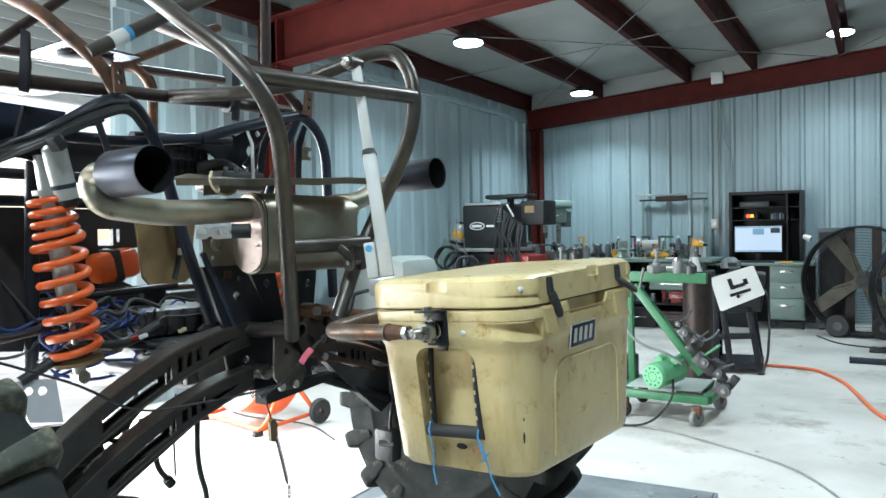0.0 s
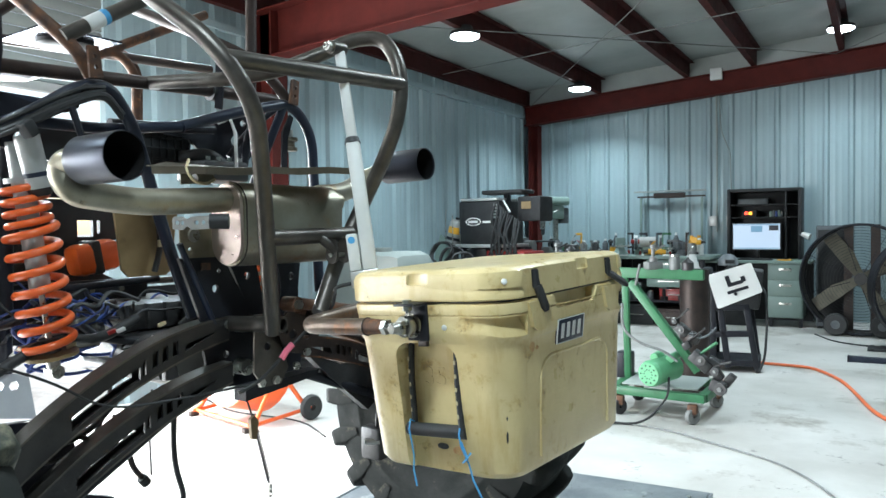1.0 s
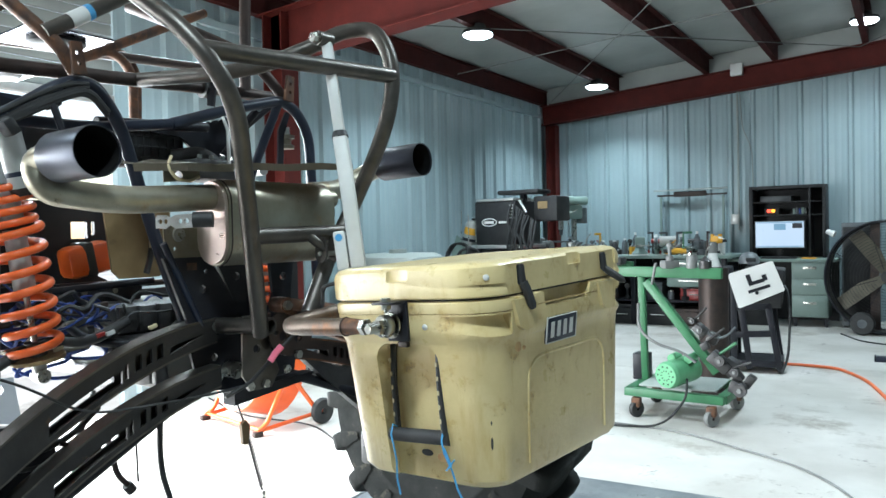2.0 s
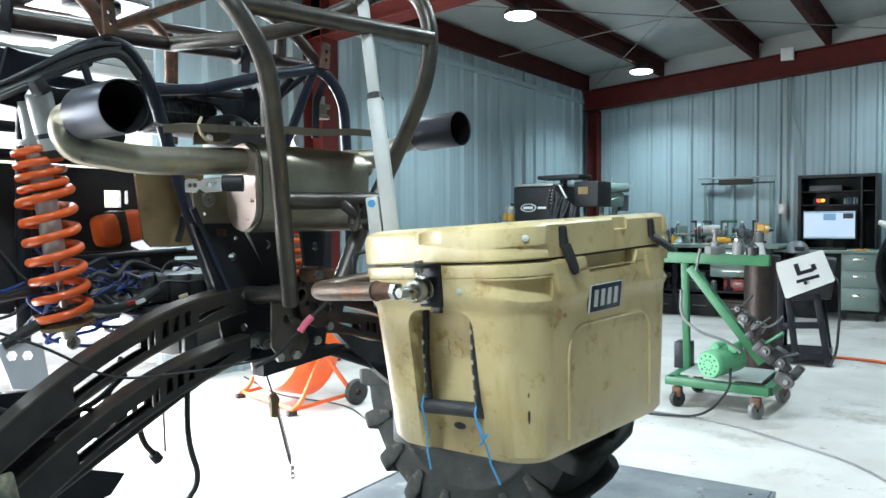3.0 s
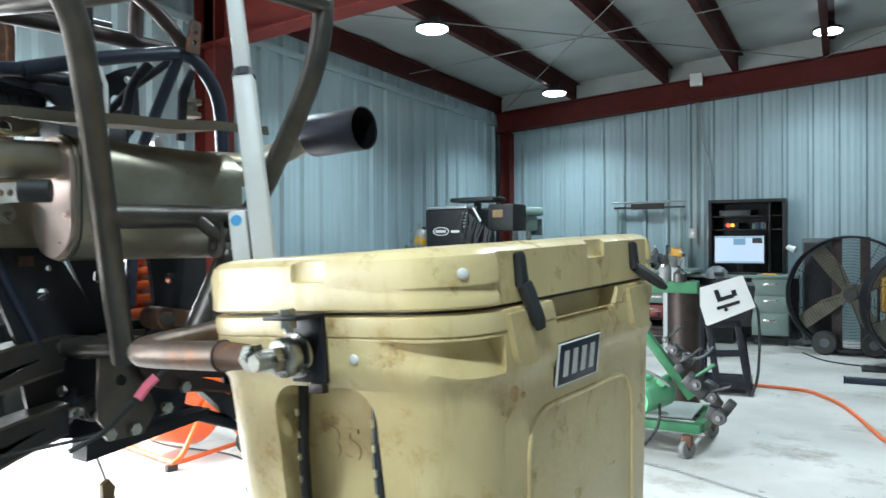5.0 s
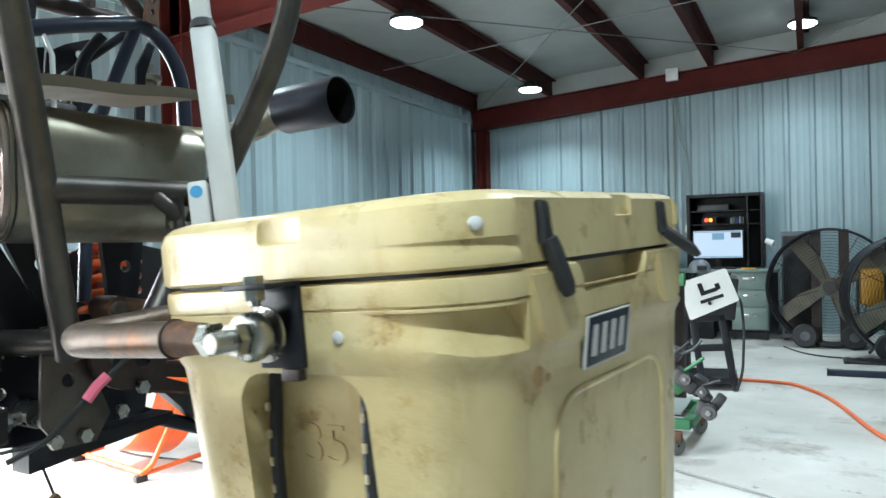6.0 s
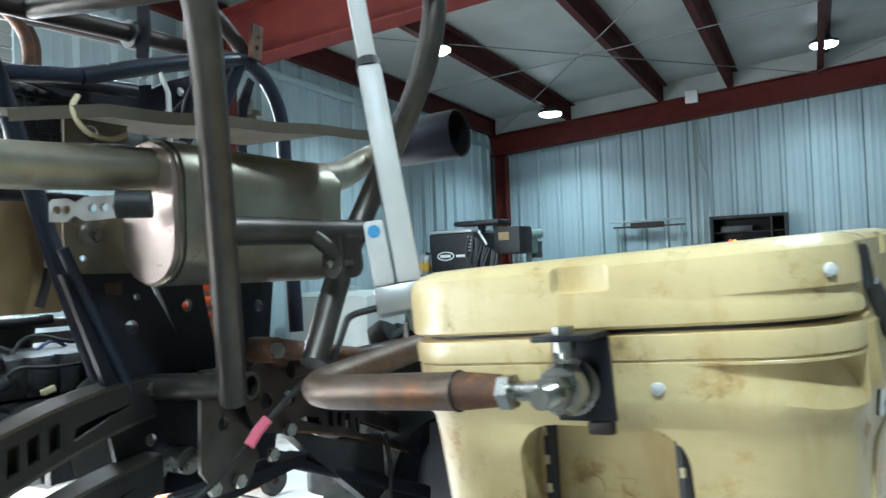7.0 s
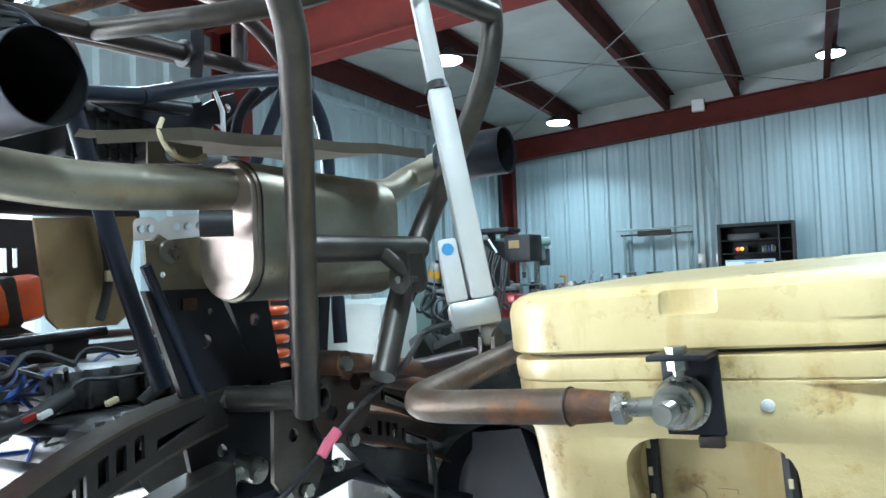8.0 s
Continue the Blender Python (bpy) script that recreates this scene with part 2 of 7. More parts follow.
M["lamp"] = mat("lit_lamp_lens", (0.9, 0.95, 1.0), 0.4, emit=(0.80, 0.92, 1.0), emit_strength=28.0)
M["screen"] = mat("lit_screen", (0.1, 0.1, 0.1), 0.3, emit=(0.60, 0.78, 1.0), emit_strength=0.62)
M["screenblue"] = mat("lit_screen_pane", (0.1, 0.1, 0.1), 0.3, emit=(0.16, 0.46, 0.75), emit_strength=0.42)
M["screendark"] = mat("dark_screen_pane", (0.02, 0.02, 0.03), 0.3)
M["glowred"] = mat("red_indicator_glow", (0.5, 0.02, 0.01), 0.4, emit=(1.0, 0.05, 0.02), emit_strength=3.0)
M["glowamber"] = mat("amber_indicator_glow", (0.5, 0.2, 0.01), 0.4, emit=(1.0, 0.4, 0.03), emit_strength=2.0)

# ---- mesh helpers ----


def smooth(me, deg=40.0):
    me.shade_smooth()
    me.set_sharp_from_angle(angle=radians(deg))


def part(name, bm, material, parent=None, label="", deg=40.0):
    bmesh.ops.recalc_face_normals(bm, faces=bm.faces)
    me = bpy.data.meshes.new(name)
    bm.to_mesh(me)
    bm.free()
    smooth(me, deg)
    me.materials.append(M[material])
    ob = new(name, me)
    if parent:
        ob.parent = parent
    else:
        ob.matrix_world = BASE
    if label:
        ob["label"] = label
    return ob


def thing(name, label, category, group="", kind="", m=None):
    ob = new(name)
    ob.empty_display_size = 0.05
    ob.matrix_world = BASE if m is None else BASE @ m
    return tagged(ob, label, category, group, kind)


def setting(name, bm, material, label, category=""):
    return tagged(part(name, bm, material), label, category or name.split("_")[0], "", "structure")


def box(x0, y0, z0, x1, y1, z1, bev=0.0, bm=None, m=None, seg=2):
    bm = bm or bmesh.new()
    ret = bmesh.ops.create_cube(bm, size=1.0)
    vs = ret["verts"]
    for v in vs:
        v.co = Vector(((x0 + x1) / 2 + v.co.x * (x1 - x0), (y0 + y1) / 2 + v.co.y * (y1 - y0), (z0 + z1) / 2 + v.co.z * (z1 - z0)))
    if bev:
        es = list({e for v in vs for e in v.link_edges})
        r = bmesh.ops.bevel(bm, geom=es, offset=bev, segments=seg, affect="EDGES", profile=0.5)
        vs = list({v for f in r["faces"] for v in f.verts} | {v for v in vs if v.is_valid})
    if m is not None:
        bmesh.ops.transform(bm, matrix=m, verts=vs)
    return bm


def frame_of(way):
    w = Vector(way).normalized()
    a = Vector((0, 0, 1)) if abs(w.z) < 0.92 else Vector((1, 0, 0))
    u = a.cross(w).normalized()
    return u, w.cross(u), w


def rod(p, q, r, r2=None, n=14, bm=None, caps=True):
    """A straight round bar from p to q."""
    bm = bm or bmesh.new()
    p, q = Vector(p), Vector(q)
    u, v, w = frame_of(q - p)
    r2 = r if r2 is None else r2
    rings = []
    for c, rr in ((p, r), (q, r2)):
        rings.append([bm.verts.new(c + rr * (math.cos(2 * math.pi * k / n) * u + math.sin(2 * math.pi * k / n) * v)) for k in range(n)])
    for k in range(n):
        bm.faces.new((rings[0][k], rings[0][(k + 1) % n], rings[1][(k + 1) % n], rings[1][k]))
    if caps:
        bm.faces.new(rings[0][::-1])
        bm.faces.new(rings[1])
    return bm


def rounded_path(pts, radius, steps=7):
    """Corner points turned into a path with round bends."""
    pts = [Vector(p) for p in pts]
    out = [pts[0]]
    for a, b, c in zip(pts, pts[1:], pts[2:]):
        d1, d2 = (a - b), (c - b)
        rr = min(radius, d1.length * 0.49, d2.length * 0.49)
        s, e = b + d1.normalized() * rr, b + d2.normalized() * rr
        for k in range(steps + 1):
            t = k / steps
            out.append((1 - t) ** 2 * s + 2 * t * (1 - t) * b + t * t * e)
    out.append(pts[-1])
    return out


def pipe(pts, r, n=14, bm=None, bend=0.0, closed=False, wall=0.0, caps=True, taper=None):
    """A round tube along a path."""
    bm = bm or bmesh.new()
    path = rounded_path(pts, bend) if bend else [Vector(p) for p in pts]
    rings, u = [], None
    count = len(path)
    for i, p in enumerate(path):
        if closed:
            w = (path[(i + 1) % count] - path[i - 1]).normalized()
        else:
            w = (path[min(i + 1, count - 1)] - path[max(i - 1, 0)]).normalized()
        if u is None:
            u, v, _ = frame_of(w)
        else:
            u = (u - w * u.dot(w)).normalized()
            v = w.cross(u)
        rr = r if taper is None else r * taper(i / (count - 1))
        rings.append([bm.verts.new(p + rr * (math.cos(2 * math.pi * k / n) * u + math.sin(2 * math.pi * k / n) * v)) for k in range(n)])
    pairs = list(zip(rings, rings[1:])) + ([(rings[-1], rings[0])] if closed else [])
    for a, b in pairs:
        for k in range(n):
            bm.faces.new((a[k], a[(k + 1) % n], b[(k + 1) % n], b[k]))
    if caps and not closed:
        bm.faces.new(rings[0][::-1])
        bm.faces.new(rings[-1])
    return bm


def lathe(profile, n=24, bm=None, m=None, closed=False):
    """Turns (radius, height) pairs about z; m places it."""
    bm = bm or bmesh.new()
    rings = []
    for r, z in profile:
        rings.append([bm.verts.new((r * math.cos(2 * math.pi * k / n), r * math.sin(2 * math.pi * k / n), z)) for k in range(n)] if r > 1e-6 else [bm.verts.new((0, 0, z))])
    pairs = list(zip(rings, rings[1:])) + ([(rings[-1], rings[0])] if closed else [])
    for a, b in pairs:
        for k in range(n):
            k2 = (k + 1) % n
            if len(a) == 1 and len(b) > 1:
                bm.faces.new((a[0], b[k2], b[k]))
            elif len(b) == 1 and len(a) > 1:
                bm.faces.new((a[k], a[k2], b[0]))
            elif len(a) > 1:
                bm.faces.new((a[k], a[k2], b[k2], b[k]))
    if m is not None:
        bmesh.ops.transform(bm, matrix=m, verts=[v for ring in rings for v in ring])
    return bm


def slab(outline, thick, m=None, bm=None, holes=(), bev=0.0):
    """A plate cut to an outline in its own x-y plane, with holes through it."""
    bm = bm or bmesh.new()
    edges, first = [], []
    for loop in (outline, *holes):
        vs = [bm.verts.new((x, y, 0)) for x, y in loop]
        first += vs
        edges += [bm.edges.new((vs[k], vs[(k + 1) % len(vs)])) for k in range(len(vs))]
    r = bmesh.ops.triangle_fill(bm, use_beauty=True, use_dissolve=False, edges=edges)
    faces = [g for g in r["geom"] if isinstance(g, bmesh.types.BMFace)]
    ext = bmesh.ops.extrude_face_region(bm, geom=faces)
    vs = [g for g in ext["geom"] if isinstance(g, bmesh.types.BMVert)]
    bmesh.ops.translate(bm, vec=(0, 0, thick), verts=vs)
    if m is not None:
        bmesh.ops.transform(bm, matrix=m, verts=first + vs)
    return bm


def disc_loop(cx, cy, r, n=12):
    return [(cx + r * math.cos(2 * math.pi * k / n), cy + r * math.sin(2 * math.pi * k / n)) for k in range(n)]


def axes(o, x, y):
    """A pose with its x and y axes given."""
    x, y = Vector(x).normalized(), Vector(y)
    z = x.cross(y).normalized()
    y = z.cross(x)
    m = Matrix((x, y, z)).transposed().to_4x4()
    return Matrix.Translation(o) @ m


def hexnut(p, way, r, h, bm=None):
    return rod(p, Vector(p) + Vector(way).normalized() * h, r, n=6, bm=bm)


def spring(p, q, r, wire, turns, n_wire=10, start=0.0):
    p, q = Vector(p), Vector(q)
    u, v, w = frame_of(q - p)
    steps = int(turns * 22)
    pts = [p + (q - p) * (k / steps) + r * (math.cos(2 * math.pi * turns * k / steps + start) * u + math.sin(2 * math.pi * turns * k / steps + start) * v) for k in range(steps + 1)]
    return pipe(pts, wire, n_wire)


def sag(p, q, drop, n=12, side=(0, 0, 0)):
    p, q, s = Vector(p), Vector(q), Vector(side)
    return [p + (q - p) * (k / n) + (s - Vector((0, 0, drop))) * (4 * (k / n) * (1 - k / n)) for k in range(n + 1)]

# ---- the hall ----
XL, XR, YB, YF = -4.86, 5.5, 10.95, -6.0
SLOPE = 0.075


def eave(x):
    return 3.18 + SLOPE * (x - XL)


def ribbed(length, height, pitch, top=None, rib=0.034, n0=0):
    """A corrugated sheet in x-z with its ribs standing upright, facing -y."""
    bm = bmesh.new()
    xs = []
    k = 0
    while k * pitch < length:
        x = k * pitch
        for dx, d in ((0.0, 0.0), (0.018, 0.0), (0.026, 0.0025), (0.038, 0.0025), (0.046, 0.0), (0.10, 0.0), (0.125, rib), (0.16, rib), (0.185, 0.0), (0.238, 0.0), (0.246, 0.0025), (0.258, 0.0025), (0.266, 0.0)):
            xs.append((x + dx * pitch / 0.30, d))
        k += 1
    xs = [q for q in xs if q[0] < length] + [(length, 0.0)]
    rows = []
    for x, d in xs:
        z1 = height if top is None else top(x)
        rows.append([bm.verts.new((x, -d, 0)), bm.verts.new((x, -d, z1)), bm.verts.new((x, 0.06, z1)), bm.verts.new((x, 0.06, 0))])
    for a, b in zip(rows, rows[1:]):
        for k in range(4):
            bm.faces.new((a[k], b[k], b[(k + 1) % 4], a[(k + 1) % 4]))
    bm.faces.new(rows[0])
    bm.faces.new(rows[-1][::-1])
    return bm


def place(bm, m):
    bmesh.ops.transform(bm, matrix=m, verts=bm.verts)
    return bm


DOOR = (-2.2, 3.45, 2.55)
setting("floor", box(XL - 0.1, YF - 0.1, -0.15, XR + 0.1, YB + 0.1, 0), "concrete", "worn pale concrete slab floor of a workshop", "floor")
setting("ground", box(-400, -400, -0.4, 400, 400, -0.16), "concrete", "pale gravel yard outside the open door", "ground")
setting("wall_north", place(ribbed(XR - XL, 4, 0.30, lambda x: eave(XL + x) + 0.30), Matrix.Translation((XL, YB, 0))), "wall", "pale blue-white ribbed metal end wall with screw rows", "wall")
setting("wall_west", place(ribbed(YB - DOOR[1], 3.47, 0.30), Matrix.Translation((XL, DOOR[1], 0)) @ pose(0, 0, 0, 0, 0, 90)), "wall", "pale ribbed metal side wall of the workshop", "wall")
setting("wall_west_far", place(ribbed(DOOR[0] - YF, 3.47, 0.30), Matrix.Translation((XL, YF, 0)) @ pose(0, 0, 0, 0, 0, 90)), "wall", "pale ribbed metal side wall beside the door", "wall")
setting("wall_east", box(XR, YF, 0, XR + 0.1, YB, 4.2), "wall", "pale metal side wall", "wall")
setting("wall_south", box(XL, YF - 0.1, 0, XR, YF, 4.2), "wall", "pale metal end wall", "wall")


def roller_door():
    o = thing("roller_door", "half-raised white roller door of horizontal slats", "door", "", "structure")
    pitch, z = 0.085, 2.31
    data = None
    while z < 3.42:
        if data is None:
            ob = part("slat", box(-0.02, DOOR[0] + 0.02, 0, 0.012, DOOR[1] - 0.02, pitch - 0.006, 0.008), "slat", o)
            data = ob.data
        else:
            ob = new("slat", data)
            ob.parent = o
        ob.location = (XL + 0.0, 0, z)
        z += pitch
    part("bottom_bar", box(XL - 0.03, DOOR[0] + 0.02, 2.24, XL + 0.03, DOOR[1] - 0.02, 2.305, 0.01), "alu", o)


roller_door()

roof = bmesh.new()
for y0 in [YF + 1.2 * k for k in range(15)]:
    y1 = min(y0 + 1.2, YB)
    if y0 >= YB:
        break
    n = 6
    xs = np.linspace(XL, XR, 27)
    for i in range(26):
        for j in range(n):
            quad = []
            for x, jj in ((xs[i], j), (xs[i + 1], j), (xs[i + 1], j + 1), (xs[i], j + 1)):
                f = jj / n
                y = y0 + (y1 - y0) * f
                quad.append(roof.verts.new((x, y, eave(x) + 0.245 - 0.035 * math.sin(math.pi * f) ** 0.6)))
            roof.faces.new(quad)
bmesh.ops.remove_doubles(roof, verts=roof.verts, dist=0.001)
top = [roof.verts.new((x, y, eave(x) + 0.32)) for x, y in ((XL, YF), (XR, YF), (XR, YB), (XL, YB))]
roof.faces.new(top)
setting("ceiling", roof, "insul", "white quilted vinyl roof insulation sagging between purlins", "ceiling")


def i_beam(p, q, depth, width, flange=0.014, web=0.012):
    """An I section whose top middle line runs from p to q."""
    p, q = Vector(p), Vector(q)
    w = (q - p).normalized()
    side = w.cross(Vector((0, 0, 1)) if abs(w.z) < 0.9 else Vector((-1, 0, 0))).normalized()
    up = side.cross(w)
    bm = bmesh.new()
    length = (q - p).length
    for a0, a1, b0, b1 in ((-width / 2, width / 2, -flange, 0), (-width / 2, width / 2, -depth, -depth + flange), (-web / 2, web / 2, -depth + flange, -flange)):
        m = Matrix((w, side, up)).transposed().to_4x4()
        box(0, a0, b0, length, a1, b1, bm=bm, m=Matrix.Translation(p) @ m)
    return bm


def c_purlin(y0, y1, x):
    z = eave(x)
    bm = bmesh.new()
    box(x - 0.004, y0, z, x + 0.004, y1, z + 0.20, bm=bm)
    box(x - 0.07, y0, z, x - 0.004, y1, z + 0.006, bm=bm)
    box(x + 0.004, y0, z + 0.194, x + 0.07, y1, z + 0.20, bm=bm)
    box(x - 0.07, y0, z + 0.006, x - 0.064, y1, z + 0.028, bm=bm)
    return bm


for yy in (4.85, -1.3):
    setting("rafter_beam", i_beam((XL + 0.1, yy, eave(XL)), (XR, yy, eave(XR)), 0.42, 0.20), "red", "deep red-primed steel roof rafter", "beam")
    setting("steel_column", i_beam((XL + 0.18, yy, 0.0), (XL + 0.18, yy, eave(XL) - 0.01), 0.22, 0.20), "red", "red-primed steel wall column", "column")
setting("rafter_beam", i_beam((XL + 0.05, YB - 0.14, eave(XL)), (XR, YB - 0.14, eave(XR)), 0.30, 0.18), "red", "red-primed steel rafter along the end wall", "beam")
setting("steel_column", i_beam((XL + 0.12, YB - 0.1, 0.0), (XL + 0.12, YB - 0.1, eave(XL) - 0.3), 0.16, 0.16), "red", "red-primed steel corner column", "column")
flap = bmesh.new()
for k in range(12):
    x0, x1 = XL + 0.16 + (XR - XL - 0.2) * k / 12, XL + 0.16 + (XR - XL - 0.2) * (k + 1) / 12
    top4 = [flap.verts.new((x, y, eave(x) + z)) for z in (0.004, 0.30) for x, y in ((x0, YB - 0.20), (x1, YB - 0.20), (x1, YB - 0.02), (x0, YB - 0.02))]
    for q in ((0, 1, 2, 3), (7, 6, 5, 4), (0, 4, 5, 1), (2, 6, 7, 3), (1, 5, 6, 2), (3, 7, 4, 0)):
        flap.faces.new([top4[i] for i in q])
setting("insulation_flap", flap, "insul", "white insulation tucked over the end rafter", "insulation")
for k, x in enumerate((XL + 0.12, -3.54, -2.25, -1.36, -0.30, 0.9, 2.1, 3.3, 4.5)):
    setting("purlin", c_purlin(YF, YB, x), "purlin", "red-primed steel roof purlin", "purlin")
setting("eave_trim", box(XL, DOOR[1], 3.0, XL + 0.05, YB, 3.06), "wall", "pale metal trim along the eave", "trim")


def cable(name, pts, r, material, label, category="cable", n=8, kind=""):
    o = part(name, pipe(pts, r, n), material)
    return tagged(o, label, category, "", kind)


# cross bracing rods and conduit under the roof
def roof_pt(x, y, d=0.10):
    return (x, y, eave(x) + d)


for p, q in (((XL + 0.2, 4.9), (-0.4, 10.8)), ((XL + 0.2, 10.7), (-0.4, 4.9)), ((-4.6, 7.9), (2.0, 7.9)), ((-0.4, 10.8), (4.0, 4.9))):
    cable("brace_rod", [roof_pt(*p, -0.02), roof_pt(*q, -0.02)], 0.006, "dull", "thin steel brace rod strung under the roof", "brace", 6, "structure")
cable("conduit", [(-3.9, 5.6, eave(-3.9) - 0.03), (-2.2, 5.3, eave(-2.2) - 0.03), (-1.0, 5.15, eave(-1.0) - 0.03)], 0.011, "zinc", "thin grey electrical conduit under the purlins", "conduit", 8, "structure")


def high_bay(x, y, z):
    o = thing("high_bay_lamp", "round lit LED high-bay lamp hanging from a purlin", "ceiling lamp", "high-bay lamps", m=Matrix.Translation((x, y, z)))
    part("lens", lathe([(0, -0.012), (0.125, -0.012), (0.145, 0.0), (0.145, 0.012)], 28), "lamp", o, "glowing white lens")
    part("housing", lathe([(0.146, 0.013), (0.155, 0.02), (0.15, 0.045), (0.09, 0.06), (0.07, 0.11), (0, 0.11)], 28), "plastic", o, "black finned housing")
    part("hook", pipe([(0, 0, 0.105), (0, 0, max(eave(x) - z, 0.10) + 0.02)], 0.012, 8), "zinc", o)
    return o


# all after the third are out of view, added to brighten the hall
for x, y, z in LAMPS:
    high_bay(x, y, z)

# ---- the cool box on its cradle ----
BASE = Matrix.Identity(4)
box_m = pose(-0.7276, 1.4946, 0.9392, 0, 0, -8.61) @ pose(0, 0, 0, 2.07) @ pose(0, 0, 0, 0, -3.02) @ Matrix.Translation((0, 0, -0.188))


def K(x, y, z):
    """A place on the cool box: x to its front, y along it, z up from its base."""
    return box_m @ Vector((x, y, z))


def ring_rect(hx, hy, r, n=8):
    """A rounded rectangle about the origin."""
    pts = []
    for cx, cy, a0 in ((hx - r, hy - r, 0), (-hx + r, hy - r, 90), (-hx + r, -hy + r, 180), (hx - r, -hy + r, 270)):
        for k in range(n + 1):
            a = radians(a0 + 90 * k / n)
            pts.append((cx + r * math.cos(a), cy + r * math.sin(a)))
    return pts


def loft(sections, bm=None):
    """Rounded rectangles (z, half x, half y, radius) stacked and closed."""
    bm = bm or bmesh.new()
    rings = [[bm.verts.new((x, y, z)) for x, y in ring_rect(hx, hy, r)] for z, hx, hy, r in sections]
    for a, b in zip(rings, rings[1:]):
        for k in range(len(a)):
            k2 = (k + 1) % len(a)
            bm.faces.new((a[k], a[k2], b[k2], b[k]))
    bm.faces.new(rings[0][::-1])
    bm.faces.new(rings[-1])
    return bm


def ellipsoid(c, r, bm=None, u=20, v=12):
    bm = bm or bmesh.new()
    bmesh.ops.create_uvsphere(bm, u_segments=u, v_segments=v, radius=1.0, matrix=Matrix.Translation(c) @ Matrix.Diagonal((*r, 1)))
    return bm


def carve(ob, cutters):
    """Cuts the shapes out of a mesh object for good."""
    for bm in cutters:
        bmesh.ops.recalc_face_normals(bm, faces=bm.faces)
        me = bpy.data.meshes.new("cutter")
        bm.to_mesh(me)
        bm.free()
        c = new("cutter", me)
        c.parent = ob.parent
        mod = ob.modifiers.new("cut", "BOOLEAN")
        mod.object, mod.operation, mod.solver = c, "DIFFERENCE", "EXACT"
        deps = bpy.context.evaluated_depsgraph_get()
        done = bpy.data.meshes.new_from_object(ob.evaluated_get(deps))
        ob.modifiers.clear()
        ob.data = done
        bpy.data.objects.remove(c)
    smooth(ob.data, 32)
    return ob


def prism_y(outline, y0, y1):
    """An outline in x-z drawn out along y."""
    return slab(outline, y1 - y0, m=Matrix(((1, 0, 0, 0), (0, 0, 1, y0), (0, 1, 0, 0), (0, 0, 0, 1))))


def prism_x(outline, x0, x1):
    """An outline in y-z drawn out along x."""
    return slab(outline, x1 - x0, m=Matrix(((0, 0, 1, x0), (1, 0, 0, 0), (0, 1, 0, 0), (0, 0, 0, 1))))


def arch(half, z0, z1, r, n=6):
    pts = [(-half, z0), (half, z0)]
    for cx, a0 in ((half - r, 0), (-half + r, 90)):
        for k in range(n + 1):
            a = radians(a0 + 90 * k / n)
            pts.append((cx + r * math.cos(a), z1 - r + r * math.sin(a)))
    return pts


def corner_scoop(s, hx, hy, r, z0, z1, depth, x0, y1):
    """A wedge hollow under a ledge, growing from the box's end round the corner to its front."""
    path = [(x0 + (hx - r - x0) * k / 8, -hy, 0.0, -1.0) for k in range(8)]
    path += [(hx - r + r * math.sin(a), -hy + r - r * math.cos(a), math.sin(a), -math.cos(a)) for a in [math.pi / 2 * k / 12 for k in range(13)]]
    path += [(hx, -hy + r + (y1 + hy - r) * k / 4, 1.0, 0.0) for k in range(1, 5)]
    bm = bmesh.new()
    rings = []
    for k, (x, y, nx, ny) in enumerate(path):
        u = k / (len(path) - 1)
        d = depth * min(1.0, (u * 1.5)) ** 1.4
        low = z1 - (z1 - z0) * min(1.0, 0.25 + u * 1.3)
        ring = [(0.03, z1), (-d, z1), (-d * 0.85, z1 - (z1 - low) * 0.22), (-d * 0.38, z1 - (z1 - low) * 0.62), (0.0015, low), (0.03, low - 0.004)]
        rings.append([bm.verts.new((x + nx * o, s * -1 * (y + ny * o), z)) for o, z in ring])
    for p, q in zip(rings, rings[1:]):
        for k in range(6):
            bm.faces.new((p[k], p[(k + 1) % 6], q[(k + 1) % 6], q[k]))
    bm.faces.new(rings[0])
    bm.faces.new(rings[-1][::-1])
    return bm


BOX_SIZE = Matrix.Diagonal((1.107, 0.912, 0.989, 1))
cooler = thing("cool_box", "tan rotomoulded plastic cool box with stains and black rubber latches", "cool box", m=box_m @ BOX_SIZE)
body = part("body", loft([(0.0, 0.128, 0.218, 0.05), (0.004, 0.138, 0.228, 0.05), (0.016, 0.146, 0.236, 0.05), (0.10, 0.152, 0.242, 0.052), (0.225, 0.160, 0.251, 0.056), (0.243, 0.162, 0.253, 0.057),
                          (0.252, 0.1665, 0.2575, 0.059), (0.262, 0.1685, 0.2595, 0.06), (0.2925, 0.1690, 0.260, 0.06), (0.2940, 0.1680, 0.259, 0.06), (0.2955, 0.1697, 0.2607, 0.06), (0.309, 0.1705, 0.2615, 0.06), (0.3135, 0.1695, 0.2605, 0.06), (0.3155, 0.1655, 0.2565, 0.058)]), "cooler", cooler)
cuts = []
for s in (-1, 1):
    cuts.append(prism_y(arch(0.064, -0.02, 0.243, 0.03), *((-0.30, -0.212) if s < 0 else (0.212, 0.30))))
    cuts.append(corner_scoop(s, 0.1690, 0.260, 0.06, 0.248, 0.2905, 0.017, 0.070, -0.191))
cuts.append(prism_x([(-0.098, 0.33), (-0.078, 0.288), (0.078, 0.288), (0.098, 0.33)], 0.150, 0.2))
